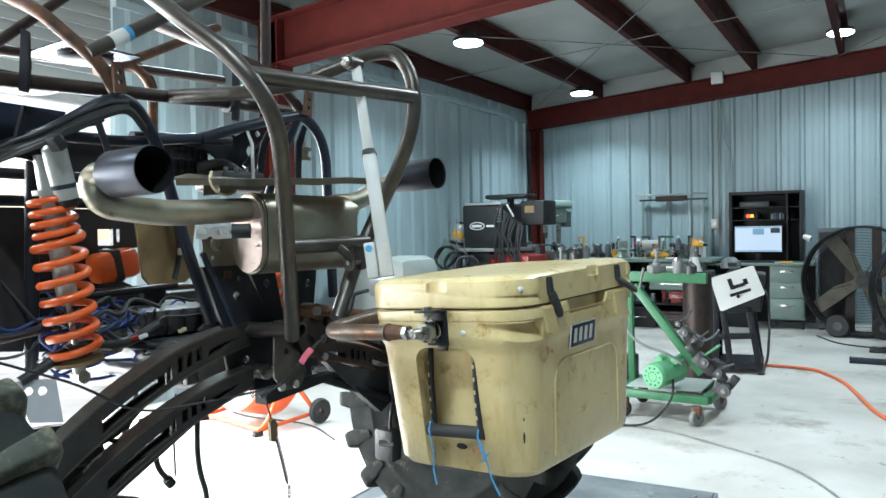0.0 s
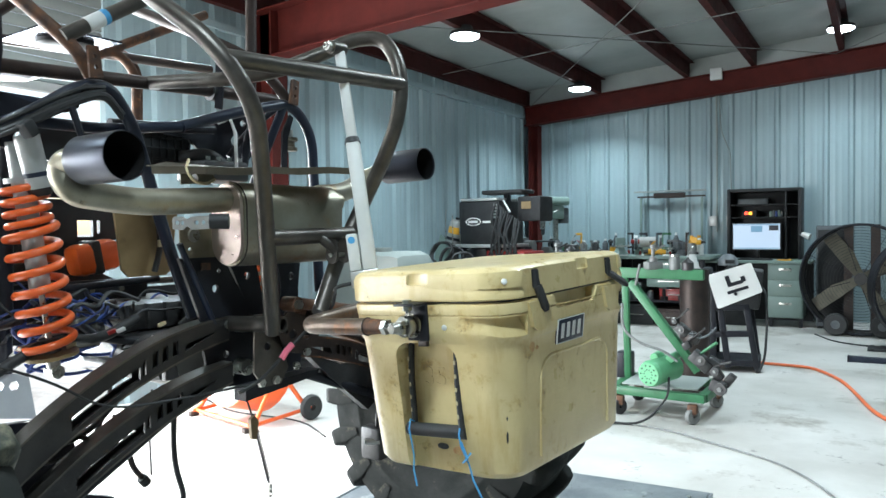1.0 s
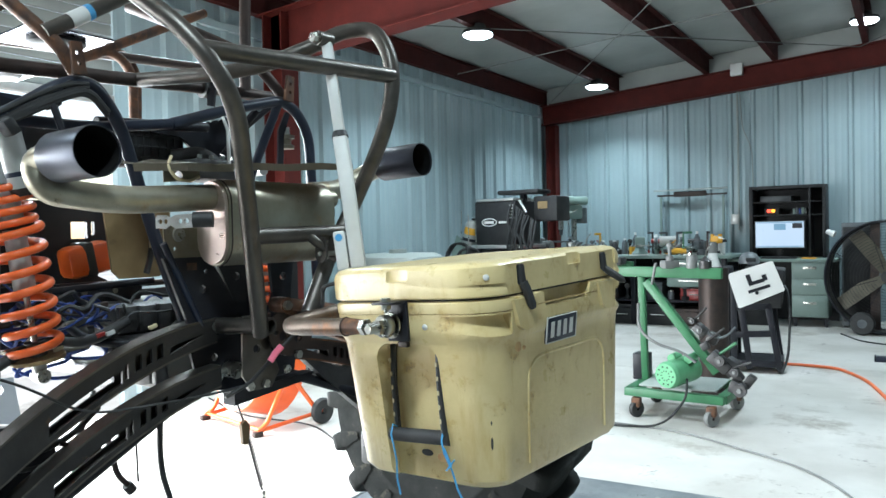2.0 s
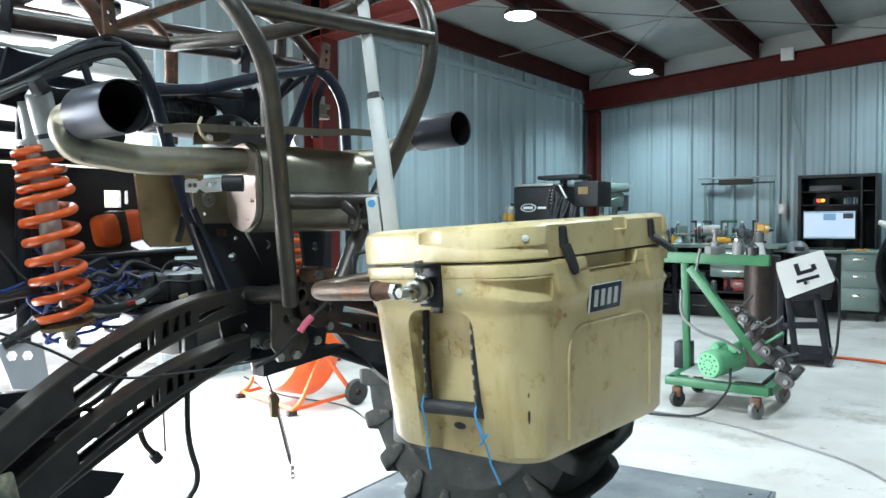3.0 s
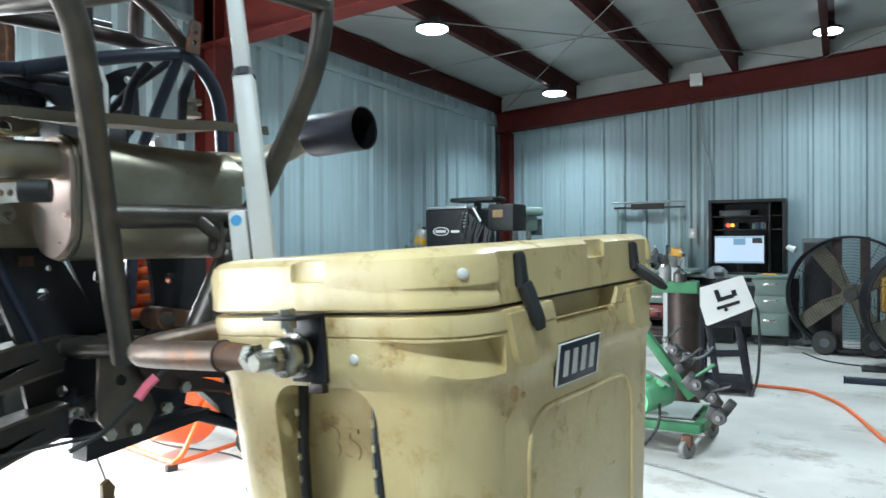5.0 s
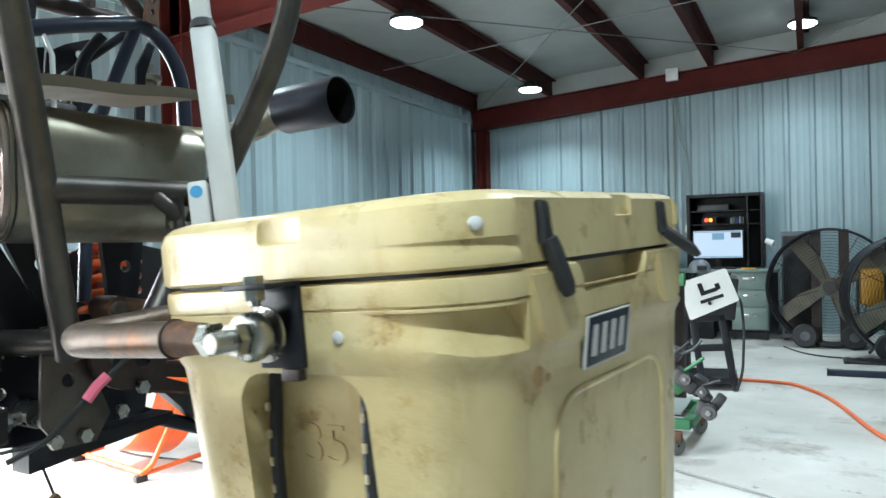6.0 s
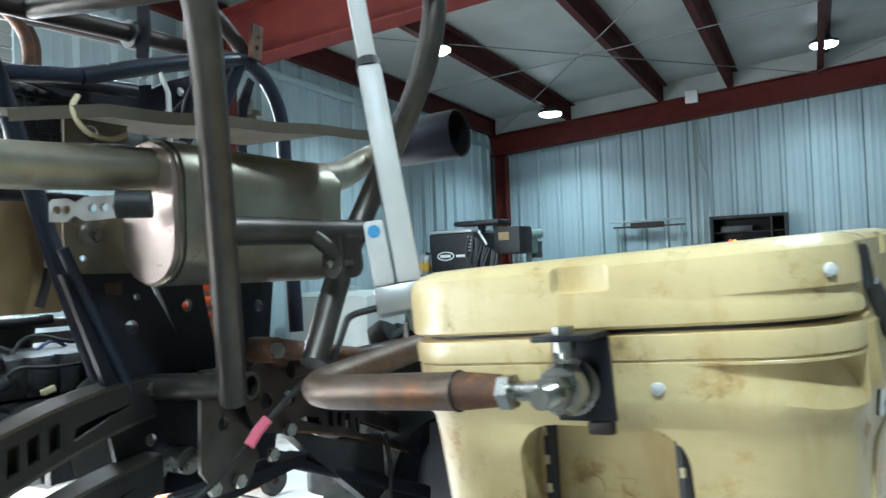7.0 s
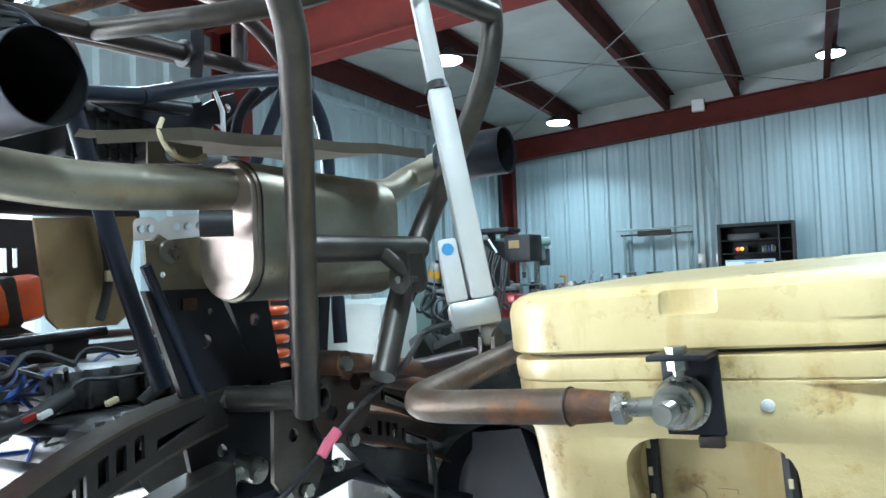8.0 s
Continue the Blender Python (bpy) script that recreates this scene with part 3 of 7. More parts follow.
BADGE = Matrix.Translation((0.1715, 0, 0.281)) @ Matrix.Rotation(radians(8.5), 4, "Y") @ Matrix.Translation((-0.1715, 0, -0.281))
cuts.append(box(0.1688, -0.0800, 0.2180, 0.20, 0.0320, 0.2680, 0.002, m=BADGE))
carve(body, cuts)
for s in (-1, 1):
    part("latch_keeper", place(slab([(-0.038, 0.048), (0.038, 0.048), (0.026, 0.004), (0.012, -0.004), (-0.012, -0.004), (-0.026, 0.004)], 0.0165, bm=None), Matrix(((0, 0, 1, 0.158), (1, 0, 0, s * 0.152), (0, 1, 0, 0.262), (0, 0, 0, 1)))), "cooler", cooler)
part("rim_seam", pipe([(x, y, 0.2940) for x, y in ring_rect(0.1679, 0.2589, 0.06)], 0.0011, 6, closed=True), "seamdirt", cooler, "brown dirt in the moulded rim line")
part("gasket", loft([(0.3145, 0.160, 0.251, 0.056), (0.3200, 0.160, 0.251, 0.056)]), "rubberb", cooler, "black rubber gasket")
lid = part("lid", loft([(0.3185, 0.162, 0.253, 0.058), (0.3190, 0.1685, 0.2595, 0.06), (0.3215, 0.1715, 0.2625, 0.06), (0.358, 0.1715, 0.2625, 0.06), (0.3675, 0.169, 0.260, 0.06), (0.373, 0.163, 0.254, 0.058), (0.3762, 0.153, 0.244, 0.054), (0.377, 0.128, 0.22, 0.05), (0.3755, 0.118, 0.21, 0.048), (0.375, 0.05, 0.14, 0.03)]), "cooler", cooler)
cuts = []
for s in (-1, 1):
    cuts.append(box(-0.020, -0.30, 0.3490, 0.024, -0.2572, 0.40, 0.004) if s < 0 else box(-0.020, 0.2572, 0.3490, 0.024, 0.30, 0.40, 0.004))
    cuts.append(box(0.162, s * 0.152 - 0.0115, 0.333, 0.2, s * 0.152 + 0.0115, 0.3665, 0.003))
    cuts.append(corner_scoop(s, 0.1715, 0.2625, 0.06, 0.324, 0.3405, 0.0038, 0.085, -0.1995))
cuts.append(box(0.1635, 0.012, 0.352, 0.2, 0.062, 0.40, 0.004))
carve(lid, [box(0.1680, -0.200, 0.30, 0.2, 0.200, 0.42)] + cuts)
for x, y, z, w in ((0.1585, -0.2400, 0.351, (0.7, -0.7, 0)), (0.1585, 0.2400, 0.351, (0.7, 0.7, 0)), (0.050, -0.2597, 0.2735, (0, -1, 0)), (-0.068, -0.2597, 0.2735, (0, -1, 0)), (0.050, 0.2605, 0.2705, (0, 1, 0))):
    part("rivet", lathe([(0.0052, -0.004), (0.0052, 0.0), (0.0044, 0.0018), (0.002, 0.0028), (0, 0.003)], 16, m=axes((x, y, z), Vector((0, 0, 1)).cross(w), (0, 0, 1))), "white", cooler, "pale domed rivet")
part("front_seam", pipe([(0.151 + 0.064 * (z - 0.10), y, z) for y, z in [(p[0], p[1]) for p in rounded_path([(-0.135, 0.028, 0), (-0.135, 0.205, 0), (0.150, 0.205, 0), (0.150, 0.028, 0)], 0.05)]], 0.0035, 8), "cooler", cooler, "raised moulded seam")


def latch(s, opened):
    o = part("latch", loft([(0.0, 0.0045, 0.0095, 0.004), (0.016, 0.0045, 0.0078, 0.004), (0.029, 0.0042, 0.0085, 0.004), (0.033, 0.003, 0.0075, 0.003)]), "rubberb", cooler, "black rubber latch")
    o.location, o.rotation_euler = (0.1695, s * 0.152, 0.332), (0, radians(-2), 0)
    h = part("handle", loft([(-0.043, 0.0028, 0.0058, 0.002), (-0.035, 0.0048, 0.0085, 0.003), (-0.006, 0.0052, 0.0092, 0.004), (0.004, 0.0045, 0.0085, 0.004)]), "rubberb", o)
    h.rotation_euler = (radians(38), radians(-38), 0) if opened else (radians(11), radians(-9), 0)
    h.location = (0.004, 0, 0.0)


latch(-1, False)
latch(1, True)
# the maker's badge, with its mark as plain pale shapes
badge = part("badge", box(0.162, -0.078, 0.220, 0.1715, 0.030, 0.266, 0.002), "navy", cooler, "dark blue maker's badge with pale edge")
badge.matrix_basis = BADGE
for y0, y1, z0, z1 in ((-0.0775, 0.0295, 0.2648, 0.266), (-0.0775, 0.0295, 0.220, 0.2212), (-0.078, -0.0768, 0.221, 0.265), (0.0288, 0.030, 0.221, 0.265)):
    part("badge_edge", box(0.170, y0, z0, 0.1725, y1, z1), "white", badge)
for k in range(4):
    part("mark_bar", box(0.1705, -0.063 + 0.0225 * k, 0.229, 0.1720, -0.051 + 0.0225 * k, 0.257), "white", badge)


def raised_text(name, body_text, size, depth, m, material, parent, label=""):
    c = bpy.data.curves.new(name, "FONT")
    c.body, c.size, c.extrude, c.align_x, c.align_y = body_text, size, depth, "CENTER", "CENTER"
    tmp = new(name, c)
    me = bpy.data.meshes.new_from_object(tmp.evaluated_get(bpy.context.evaluated_depsgraph_get()))
    bpy.data.objects.remove(tmp)
    ob = new(name, me)
    me.materials.append(M[material])
    me.transform(m)
    ob.parent = parent
    if label:
        ob["label"] = label
    return ob


raised_text("size_number", "35", 0.05, 0.0009, axes((-0.008, -0.2125, 0.173), (1, 0, 0), (0, 0, 1)), "cooler", cooler, "embossed size number")
# rope handle on each end
for s in (-1,):
    for x in (-0.050, 0.0565):
        part("handle_strap", pipe([(x, s * (0.219 if x < 0 else 0.236), 0.246), (x + 0.001, s * (0.228 if x < 0 else 0.243), 0.17), (x + 0.003, s * (0.230 if x < 0 else 0.243), 0.085)], 0.0058, 8), "rubberb", cooler, "black webbing handle strap")
        for k in range(6):
            z = 0.23 - k * 0.024
            part("thread_fleck", box(x - 0.0005, s * (0.2345 if x < 0 else 0.249) - 0.0015, z, x + 0.0025, s * (0.2345 if x < 0 else 0.249) + 0.0015, z + 0.007), "cream", cooler)
    part("handle_grip", rod((-0.056, s * 0.236, 0.078), (0.066, s * 0.236, 0.083), 0.0125, n=16), "rubberb", cooler, "worn black handle grip")
    for x, d in ((-0.046, -0.004), (0.058, 0.006)):
        loop = [(x, s * 0.225, 0.086), (x, s * 0.245, 0.098), (x + 0.001, s * 0.2535, 0.082), (x + 0.002, s * 0.2500, 0.06), (x + 0.004 + d, s * 0.243, 0.03), (x + 0.003 + 2 * d, s * 0.240, 0.0), (x + 0.01 + 3 * d, s * 0.238, -0.03)]
        part("cord_tie", pipe(loop, 0.0017, 6), "cyan", cooler, "bright blue cord tie")
    part("cord_tie", pipe([(0.06, s * 0.250, 0.07), (0.070, s * 0.248, 0.04), (0.058, s * 0.246, 0.03), (0.074, s * 0.243, 0.05)], 0.0017, 6), "cyan", cooler)
# drain dents and scuffs
part("paint_smear", ellipsoid((0.1605, -0.165, 0.232), (0.0012, 0.010, 0.011)), "smear", cooler, "orange-red paint smear")
part("paint_smear", ellipsoid((0.1600, -0.147, 0.226), (0.0012, 0.006, 0.004)), "smear", cooler)
part("scuff_mark", ellipsoid((0.1345, -0.2245, 0.085), (0.0028, 0.0022, 0.016)), "rubberb", cooler, "dark scuff mark")
part("scuff_mark", ellipsoid((0.137, -0.226, 0.115), (0.0022, 0.0018, 0.006)), "rubberb", cooler)
part("scuff_mark", ellipsoid((-0.115, -0.2535, 0.262), (0.014, 0.0012, 0.003)), "rubberb", cooler)
part("scuff_mark", ellipsoid((-0.002, -0.212, 0.045), (0.012, 0.0012, 0.006)), "rubberb", cooler)
part("rust_stain", ellipsoid((0.030, -0.212, 0.040), (0.012, 0.0012, 0.008)), "smear", cooler)

cradle = thing("cool_box_cradle", "bent bare steel cradle tube round the cool box", "cradle", m=box_m)
part("cradle_tube", pipe([(-0.097, -0.269, 0.2745), (-0.284, -0.269, 0.272), (-0.372, 0.269, 0.292), (-0.097, 0.269, 0.275)], 0.0158, 18, bend=0.065), "pipe", cradle)
for s in (-1, 1):
    part("tube_end", rod((-0.098, s * 0.292, 0.2745), (-0.057, s * 0.292, 0.275), 0.0157, 0.0125, 18), "rust", cradle, "rusty tapered weld-in end")
    part("weld_bead", pipe([(-0.098, s * 0.292 + 0.016 * math.cos(k * math.pi / 8), 0.2745 + 0.016 * math.sin(k * math.pi / 8)) for k in range(16)], 0.0014, 6, closed=True), "rustdark", cradle)
    part("jam_nut", hexnut((-0.057, s * 0.292, 0.274), (1, 0, 0), 0.0145, 0.010), "zinc", cradle, "zinc-plated jam nut")
    part("rod_end", pipe([(-0.049, s * 0.292, 0.274), (-0.021, s * 0.292, 0.2755)], 0.008, 12), "zinc", cradle)
    way = Vector((0, s, 0))
    eye = part("rod_eye", lathe([(0.010, -0.008), (0.0175, -0.008), (0.0195, -0.0045), (0.0195, 0.0045), (0.0175, 0.008), (0.010, 0.008)], 28, m=axes((-0.005, s * 0.292, 0.276), (1, 0, 0), (0, 0, 1)), closed=True), "zinc", cradle, "zinc-plated ball joint")
    part("washer", lathe([(0.0075, 0), (0.0225, 0), (0.0225, 0.003), (0.0075, 0.003)], 28, m=axes((-0.005, s * 0.277, 0.276), (1, 0, 0), (0, 0, 1)), closed=True), "zinc", eye)
    part("washer", lathe([(0.0075, 0), (0.0165, 0), (0.0165, 0.0025), (0.0075, 0.0025)], 28, m=axes((-0.005, s * 0.3015 + (0.003 if s < 0 else 0), 0.276), (1, 0, 0), (0, 0, 1)), closed=True), "zinc", eye)
    part("nut", hexnut((-0.005, s * 0.3025, 0.276), way, 0.0132, 0.009), "zinc", eye)
    part("stud", rod((-0.005, s * 0.262, 0.276), (-0.005, s * 0.331, 0.276), 0.0078, n=16), "zinc", eye, "threaded zinc stud")
    for k in range(7):
        part("thread_ring", pipe([(-0.005 + 0.0079 * math.cos(j * math.pi / 8), s * (0.3125 + 0.0025 * k), 0.276 + 0.0079 * math.sin(j * math.pi / 8)) for j in range(16)], 0.0007, 4, closed=True), "zinc", eye)
    bracket = part("bracket_plate", box(-0.024, min(s * 0.2618, s * 0.267), 0.247, 0.023, max(s * 0.2618, s * 0.267), 0.316, 0.001), "black", cradle, "black steel bracket plate")
    part("bracket_flange", box(-0.0245, min(s * 0.2672, s * 0.300), 0.3120, 0.0235, max(s * 0.2672, s * 0.300), 0.3165, 0.001), "black", bracket)
    part("bracket_ear", box(0.001, min(s * 0.2618, s * 0.270), 0.2375, 0.021, max(s * 0.2618, s * 0.270), 0.2468, 0.001), "rustdark", bracket)
    part("bolt_head", hexnut((-0.003, s * 0.287, 0.3165), (0, 0, 1), 0.0085, 0.006), "zinc", bracket)
    part("bolt_nut", hexnut((-0.003, s * 0.287, 0.3120), (0, 0, -1), 0.0085, 0.0085), "zinc", bracket)
    part("bolt_end", rod((-0.003, s * 0.287, 0.3035), (-0.003, s * 0.287, 0.299), 0.0045, n=10), "zinc", bracket)
# the brackets sit close against the box's two ends
for ob in cradle.children:
    if not ob.name.startswith("cradle_tube"):
        ob.location.y += -0.023 if min(v.co.y for v in ob.data.vertices) > 0.2 else 0.023
part("actuator_lug", slab([(-0.02, -0.02), (0.02, -0.02), (0.014, 0.03), (0, 0.042), (-0.014, 0.03)], 0.006, m=axes((-0.355, 0.012, 0.282), (0, 1, 0), (0, 0, 1))), "steel", cradle)
part("actuator_lug", slab([(-0.02, -0.02), (0.02, -0.02), (0.014, 0.03), (0, 0.042), (-0.014, 0.03)], 0.006, m=axes((-0.335, 0.012, 0.282), (0, 1, 0), (0, 0, 1))), "steel", cradle)

# ---- the stripped buggy ----
BASE = BUGGY
CX, CY = -1.52, 1.70
LAT, REAR, UP = Vector((0.123, 0.992, 0.0)).normalized(), Vector((0.992, -0.123, 0.0)).normalized(), Vector((0, 0, 1))


def V(a, b, z):
    """A place on the buggy: a across from its middle, b to its rear, z up."""
    return Vector((CX, CY, 0)) + LAT * a + REAR * b + UP * z


def VS(*pts):
    return [V(*p) for p in pts]


buggy = thing("off_road_buggy", "stripped off-road buggy with bare steel hoops and rusty cage", "vehicle")


def tube(name, pts, r, material, bend=0.0, parent=None, label="", n=14):
    return part(name, pipe(VS(*pts), r, n, bend=bend), material, parent or buggy, label)


def plate(name, outline, b, thick, material, parent=None, label="", holes=()):
    """A plate across the buggy, its outline in a-z, its front face at b."""
    return part(name, slab(outline, thick, m=axes(V(0, b, 0), LAT, UP) , holes=holes), material, parent or buggy, label)


# rear hoops and cross tubes
tube("rear_hoop", [(-0.150, 0.096, 1.150), (-0.204, 0.145, 1.30), (-0.252, 0.188, 1.45), (-0.302, 0.231, 1.60), (-0.338, 0.261, 1.70), (-0.381, 0.272, 1.77), (-0.418, 0.255, 1.83), (-0.455, 0.205, 1.90), (-0.492, 0.10, 1.98), (-0.53, -0.20, 2.20)], 0.0225, "steel", 0.06, label="bare steel hoop tube")
tube("rear_hoop", [(-0.060, 0.186, 1.20), (0.047, 0.160, 1.35), (0.125, 0.154, 1.45), (0.160, 0.186, 1.55), (0.168, 0.244, 1.65), (0.177, 0.285, 1.75), (0.185, 0.298, 1.85), (0.190, 0.280, 1.935), (0.199, 0.215, 2.018), (0.155, 0.12, 2.012), (0.12, 0.06, 1.98), (0.012, -0.05, 1.916), (-0.06, -0.20, 1.90), (-0.12, -0.49, 1.915)], 0.0225, "steel", 0.06, label="bare steel hoop tube")
tube("cross_tube", [(-0.425, 0.247, 1.843), (0.180, 0.298, 1.862)], 0.0215, "steel")
low = tube("cross_tube", [(-0.238, 0.178, 1.414), (0.090, 0.172, 1.420)], 0.0225, "steel")
for da in (-0.020, 0.030):
    part("lug", slab([(0.022 * math.cos(k * math.pi / 8), -0.048 + 0.022 * math.sin(k * math.pi / 8)) for k in range(8, 17)] + [(0.016, 0.0), (-0.016, 0.0)], 0.007, m=axes(V(da, 0.205, 1.408), REAR, UP), holes=(disc_loop(0, -0.046, 0.007, 10),)), "steel", low)
part("lug_bolt", rod(V(-0.032, 0.205, 1.362), V(0.048, 0.205, 1.362), 0.0065, n=12), "zinc", low)
part("lug_stub", rod(V(-0.055, 0.182, 1.416), V(-0.018, 0.212, 1.375), 0.013), "steel", low)
bush = part("pivot_tube", lathe([(0.0165, 0), (0.0225, 0), (0.0225, 0.21), (0.0165, 0.21)], 22, m=Matrix.Translation(V(-0.165, -0.09, 1.165)) @ (V(-0.13, 0.12, 1.172) - V(-0.165, -0.09, 1.165)).to_track_quat("Z", "Y").to_matrix().to_4x4(), closed=True), "steel", buggy, "open-ended bare steel pivot tube")
tube("rusty_strut", [(-0.06, 0.10, 1.225), (0.27, 0.13, 1.165)], 0.017, "rust")
tube("rusty_strut", [(-0.02, 0.06, 1.205), (0.30, 0.05, 1.125)], 0.017, "rust")
tube("rusty_strut", [(0.00, 0.08, 1.18), (0.30, 0.16, 1.20)], 0.016, "rustdark")
part("strut_bolt", hexnut(V(-0.075, 0.115, 1.222), REAR, 0.014, 0.012), "zinc", buggy)
part("strut_boss", rod(V(-0.07, 0.06, 1.222), V(-0.07, 0.115, 1.222), 0.022), "rust", buggy)

# rear bulkhead plates
plate("bulkhead_plate", [(-0.21, 0.985), (-0.06, 0.965), (0.14, 0.99), (0.16, 1.10), (0.12, 1.20), (-0.07, 1.20), (-0.20, 1.19), (-0.235, 1.10)], -0.11, 0.01, "black", label="black steel bulkhead plate", holes=(disc_loop(-0.156, 1.073, 0.011), disc_loop(-0.11, 1.14, 0.009), disc_loop(0.05, 1.10, 0.02)))
plate("gusset_plate", [(-0.155, 1.195), (-0.16, 1.03), (-0.125, 0.985), (-0.06, 0.985), (-0.03, 1.03), (-0.06, 1.10), (-0.055, 1.195)], 0.02, 0.008, "steel", holes=(disc_loop(-0.11, 1.10, 0.012), disc_loop(-0.10, 1.15, 0.009)))
plate("round_gusset", [(-0.002 + 0.084 * math.cos(a), 1.140 + 0.072 * math.sin(a)) for a in [math.pi * 2 * k / 24 for k in range(24)]], 0.045, 0.008, "rustdark", label="rusty round-edged gusset plate", holes=(disc_loop(-0.034, 1.128, 0.015), disc_loop(0.022, 1.122, 0.017), disc_loop(-0.06, 1.14, 0.008)))
for a, b, z in ((-0.085, 0.03, 1.0), (-0.14, 0.03, 1.0), (-0.03, 0.055, 1.035), (-0.175, -0.07, 1.165), (-0.10, 0.03, 1.165), (0.015, 0.055, 1.07), (-0.06, -0.02, 1.03)):
    part("flange_bolt", hexnut(V(a, b, z), REAR, 0.0125, 0.011), "zinc", buggy)
plate("lower_brace", [(-0.16, 0.945), (0.12, 0.975), (0.14, 0.995), (-0.16, 0.985)], -0.06, 0.05, "black")

# black channel uprights carrying the silencer
for outline, hole in (([(-0.325, 1.36), (-0.18, 1.36), (-0.075, 1.19), (-0.20, 1.17), (-0.255, 1.18)], (-0.205, 1.27)), ([(0.03, 1.36), (0.13, 1.36), (0.112, 1.22), (0.09, 1.17), (0.02, 1.17), (0.045, 1.24)], (0.085, 1.29)), ([(-0.165, 1.36), (-0.06, 1.36), (-0.02, 1.18), (-0.075, 1.18)], (-0.09, 1.30))):
    up = plate("channel_upright", outline, -0.09, 0.012, "black", label="black steel upright", holes=(disc_loop(hole[0], hole[1], 0.012), disc_loop(hole[0] + 0.012, hole[1] + 0.05, 0.006)))
tube("upright_edge", [(-0.325, -0.075, 1.40), (-0.215, -0.075, 1.17)], 0.009, "navy")
plate("rust_patch", [(-0.255, 1.325), (-0.225, 1.325), (-0.225, 1.345), (-0.255, 1.345)], -0.077, 0.004, "rust")

# silencer with its pipes
def stadium(cx, cz, w, h, n=10):
    r = w / 2
    pts = []
    for s, a0 in ((1, 0), (-1, 180)):
        for k in range(n + 1):
            a = radians(a0 + 180 * k / n)
            pts.append((cx + r * math.cos(a), cz + s * (h / 2 - r) + r * math.sin(a)))
    return pts


si = part("silencer", slab(stadium(0, 0, 0.13, 0.232), 0.385, m=axes(V(0.155, 0.015, 1.452), REAR, UP)), "stainless", buggy, "brushed stainless oval silencer", 50)
part("end_cap", slab(stadium(0, 0, 0.122, 0.222), 0.010, m=axes(V(-0.2302, 0.015, 1.452), REAR, UP)), "cap_highlight", si, "polished end cap, its pinkish highlight put into the colour")
part("seam", pipe([V(-0.222, 0.015 + x, 1.452 + z) for x, z in stadium(0, 0, 0.131, 0.233)], 0.002, 6, closed=True), "rustdark", si)
tube("exhaust_pipe", [(-0.20, 0.02, 1.522), (-0.49, -0.01, 1.507), (-0.638, -0.06, 1.53), (-0.645, -0.085, 1.60), (-0.627, -0.012, 1.603)], 0.034, "stainless", 0.07, label="polished bent exhaust pipe", n=20)
tube("pipe_collar", [(-0.222, 0.018, 1.522), (-0.205, 0.019, 1.522)], 0.039, "rustdark")
tube("exhaust_pipe", [(0.155, -0.02, 1.545), (0.29, -0.04, 1.555), (0.45, -0.09, 1.61), (0.462, 0.02, 1.645)], 0.032, "stainless", 0.06, label="polished bent exhaust pipe", n=20)
tube("pipe_stub", [(0.155, 0.0, 1.52), (0.225, 0.0, 1.525)], 0.027, "stainless", n=18)


def tip(p, q, r):
    p, q = V(*p), V(*q)
    m = Matrix.Translation(p) @ (q - p).to_track_quat("Z", "Y").to_matrix().to_4x4()
    h = (q - p).length
    o = part("exhaust_tip", lathe([(r * 0.62, 0), (r * 0.94, 0.006), (r, 0.014), (r, h - 0.004), (r * 0.985, h), (r * 0.955, h), (r * 0.95, h - 0.004), (r * 0.955, h * 0.3), (r * 0.62, h * 0.1)], 40, m=m, closed=True), "tip", buggy, "dark satin exhaust tip")
    part("bore", lathe([(r * 0.9495, h - 0.006), (r * 0.949, h * 0.4), (r * 0.60, h * 0.16), (0, h * 0.15)], 40, m=m), "bore_black", o, "matt black bore")
    return o


tip((-0.626, -0.022, 1.602), (-0.617, 0.142, 1.606), 0.0575)
tip((0.462, 0.0, 1.645), (0.467, 0.175, 1.652), 0.0545)

# heat shield sheet over the silencer
sheet = bmesh.new()


def shield_pt(i, j):
    """The sheet's outer edge runs in at its tip, then slants out along the silencer."""
    u, v = i / 20, j / 6
    edge = -0.10 + 0.15 * min(1.0, i / 2) + 0.08 * max(0.0, (i - 2) / 18)
    b = -0.20 + 0.06 * (i == 0) + (edge + 0.20 - 0.06 * (i == 0)) * v
    hump = 0.022 * math.exp(-((u - 0.22) / 0.10) ** 2) * (1 - v)
    return V(-0.39 + 0.575 * u, b, 1.608 - 0.010 * min(1.0, i / 2) + 0.028 * u + 0.010 * (1 - v) + hump + 0.0018 * math.sin(i * 0.9))


grid = [[sheet.verts.new(shield_pt(i, j)) for j in range(7)] for i in range(21)]
for i in range(20):
    for j in range(6):
        sheet.faces.new((grid[i][j], grid[i + 1][j], grid[i + 1][j + 1], grid[i][j + 1]))
lip = [sheet.verts.new(grid[i][6].co + Vector((0, 0, -0.020)) + REAR * 0.004) for i in range(21)]
for i in range(20):
    sheet.faces.new((grid[i][6], grid[i + 1][6], lip[i + 1], lip[i]))
bmesh.ops.solidify(sheet, geom=sheet.faces[:], thickness=0.003)
part("heat_shield", sheet, "shield", buggy, "bent dirty sheet-metal heat shield")
plate("shield_flange", [(-0.33, 1.56), (-0.22, 1.57), (-0.22, 1.60), (-0.33, 1.60)], -0.06, 0.004, "shield", holes=(disc_loop(-0.285, 1.58, 0.012),))
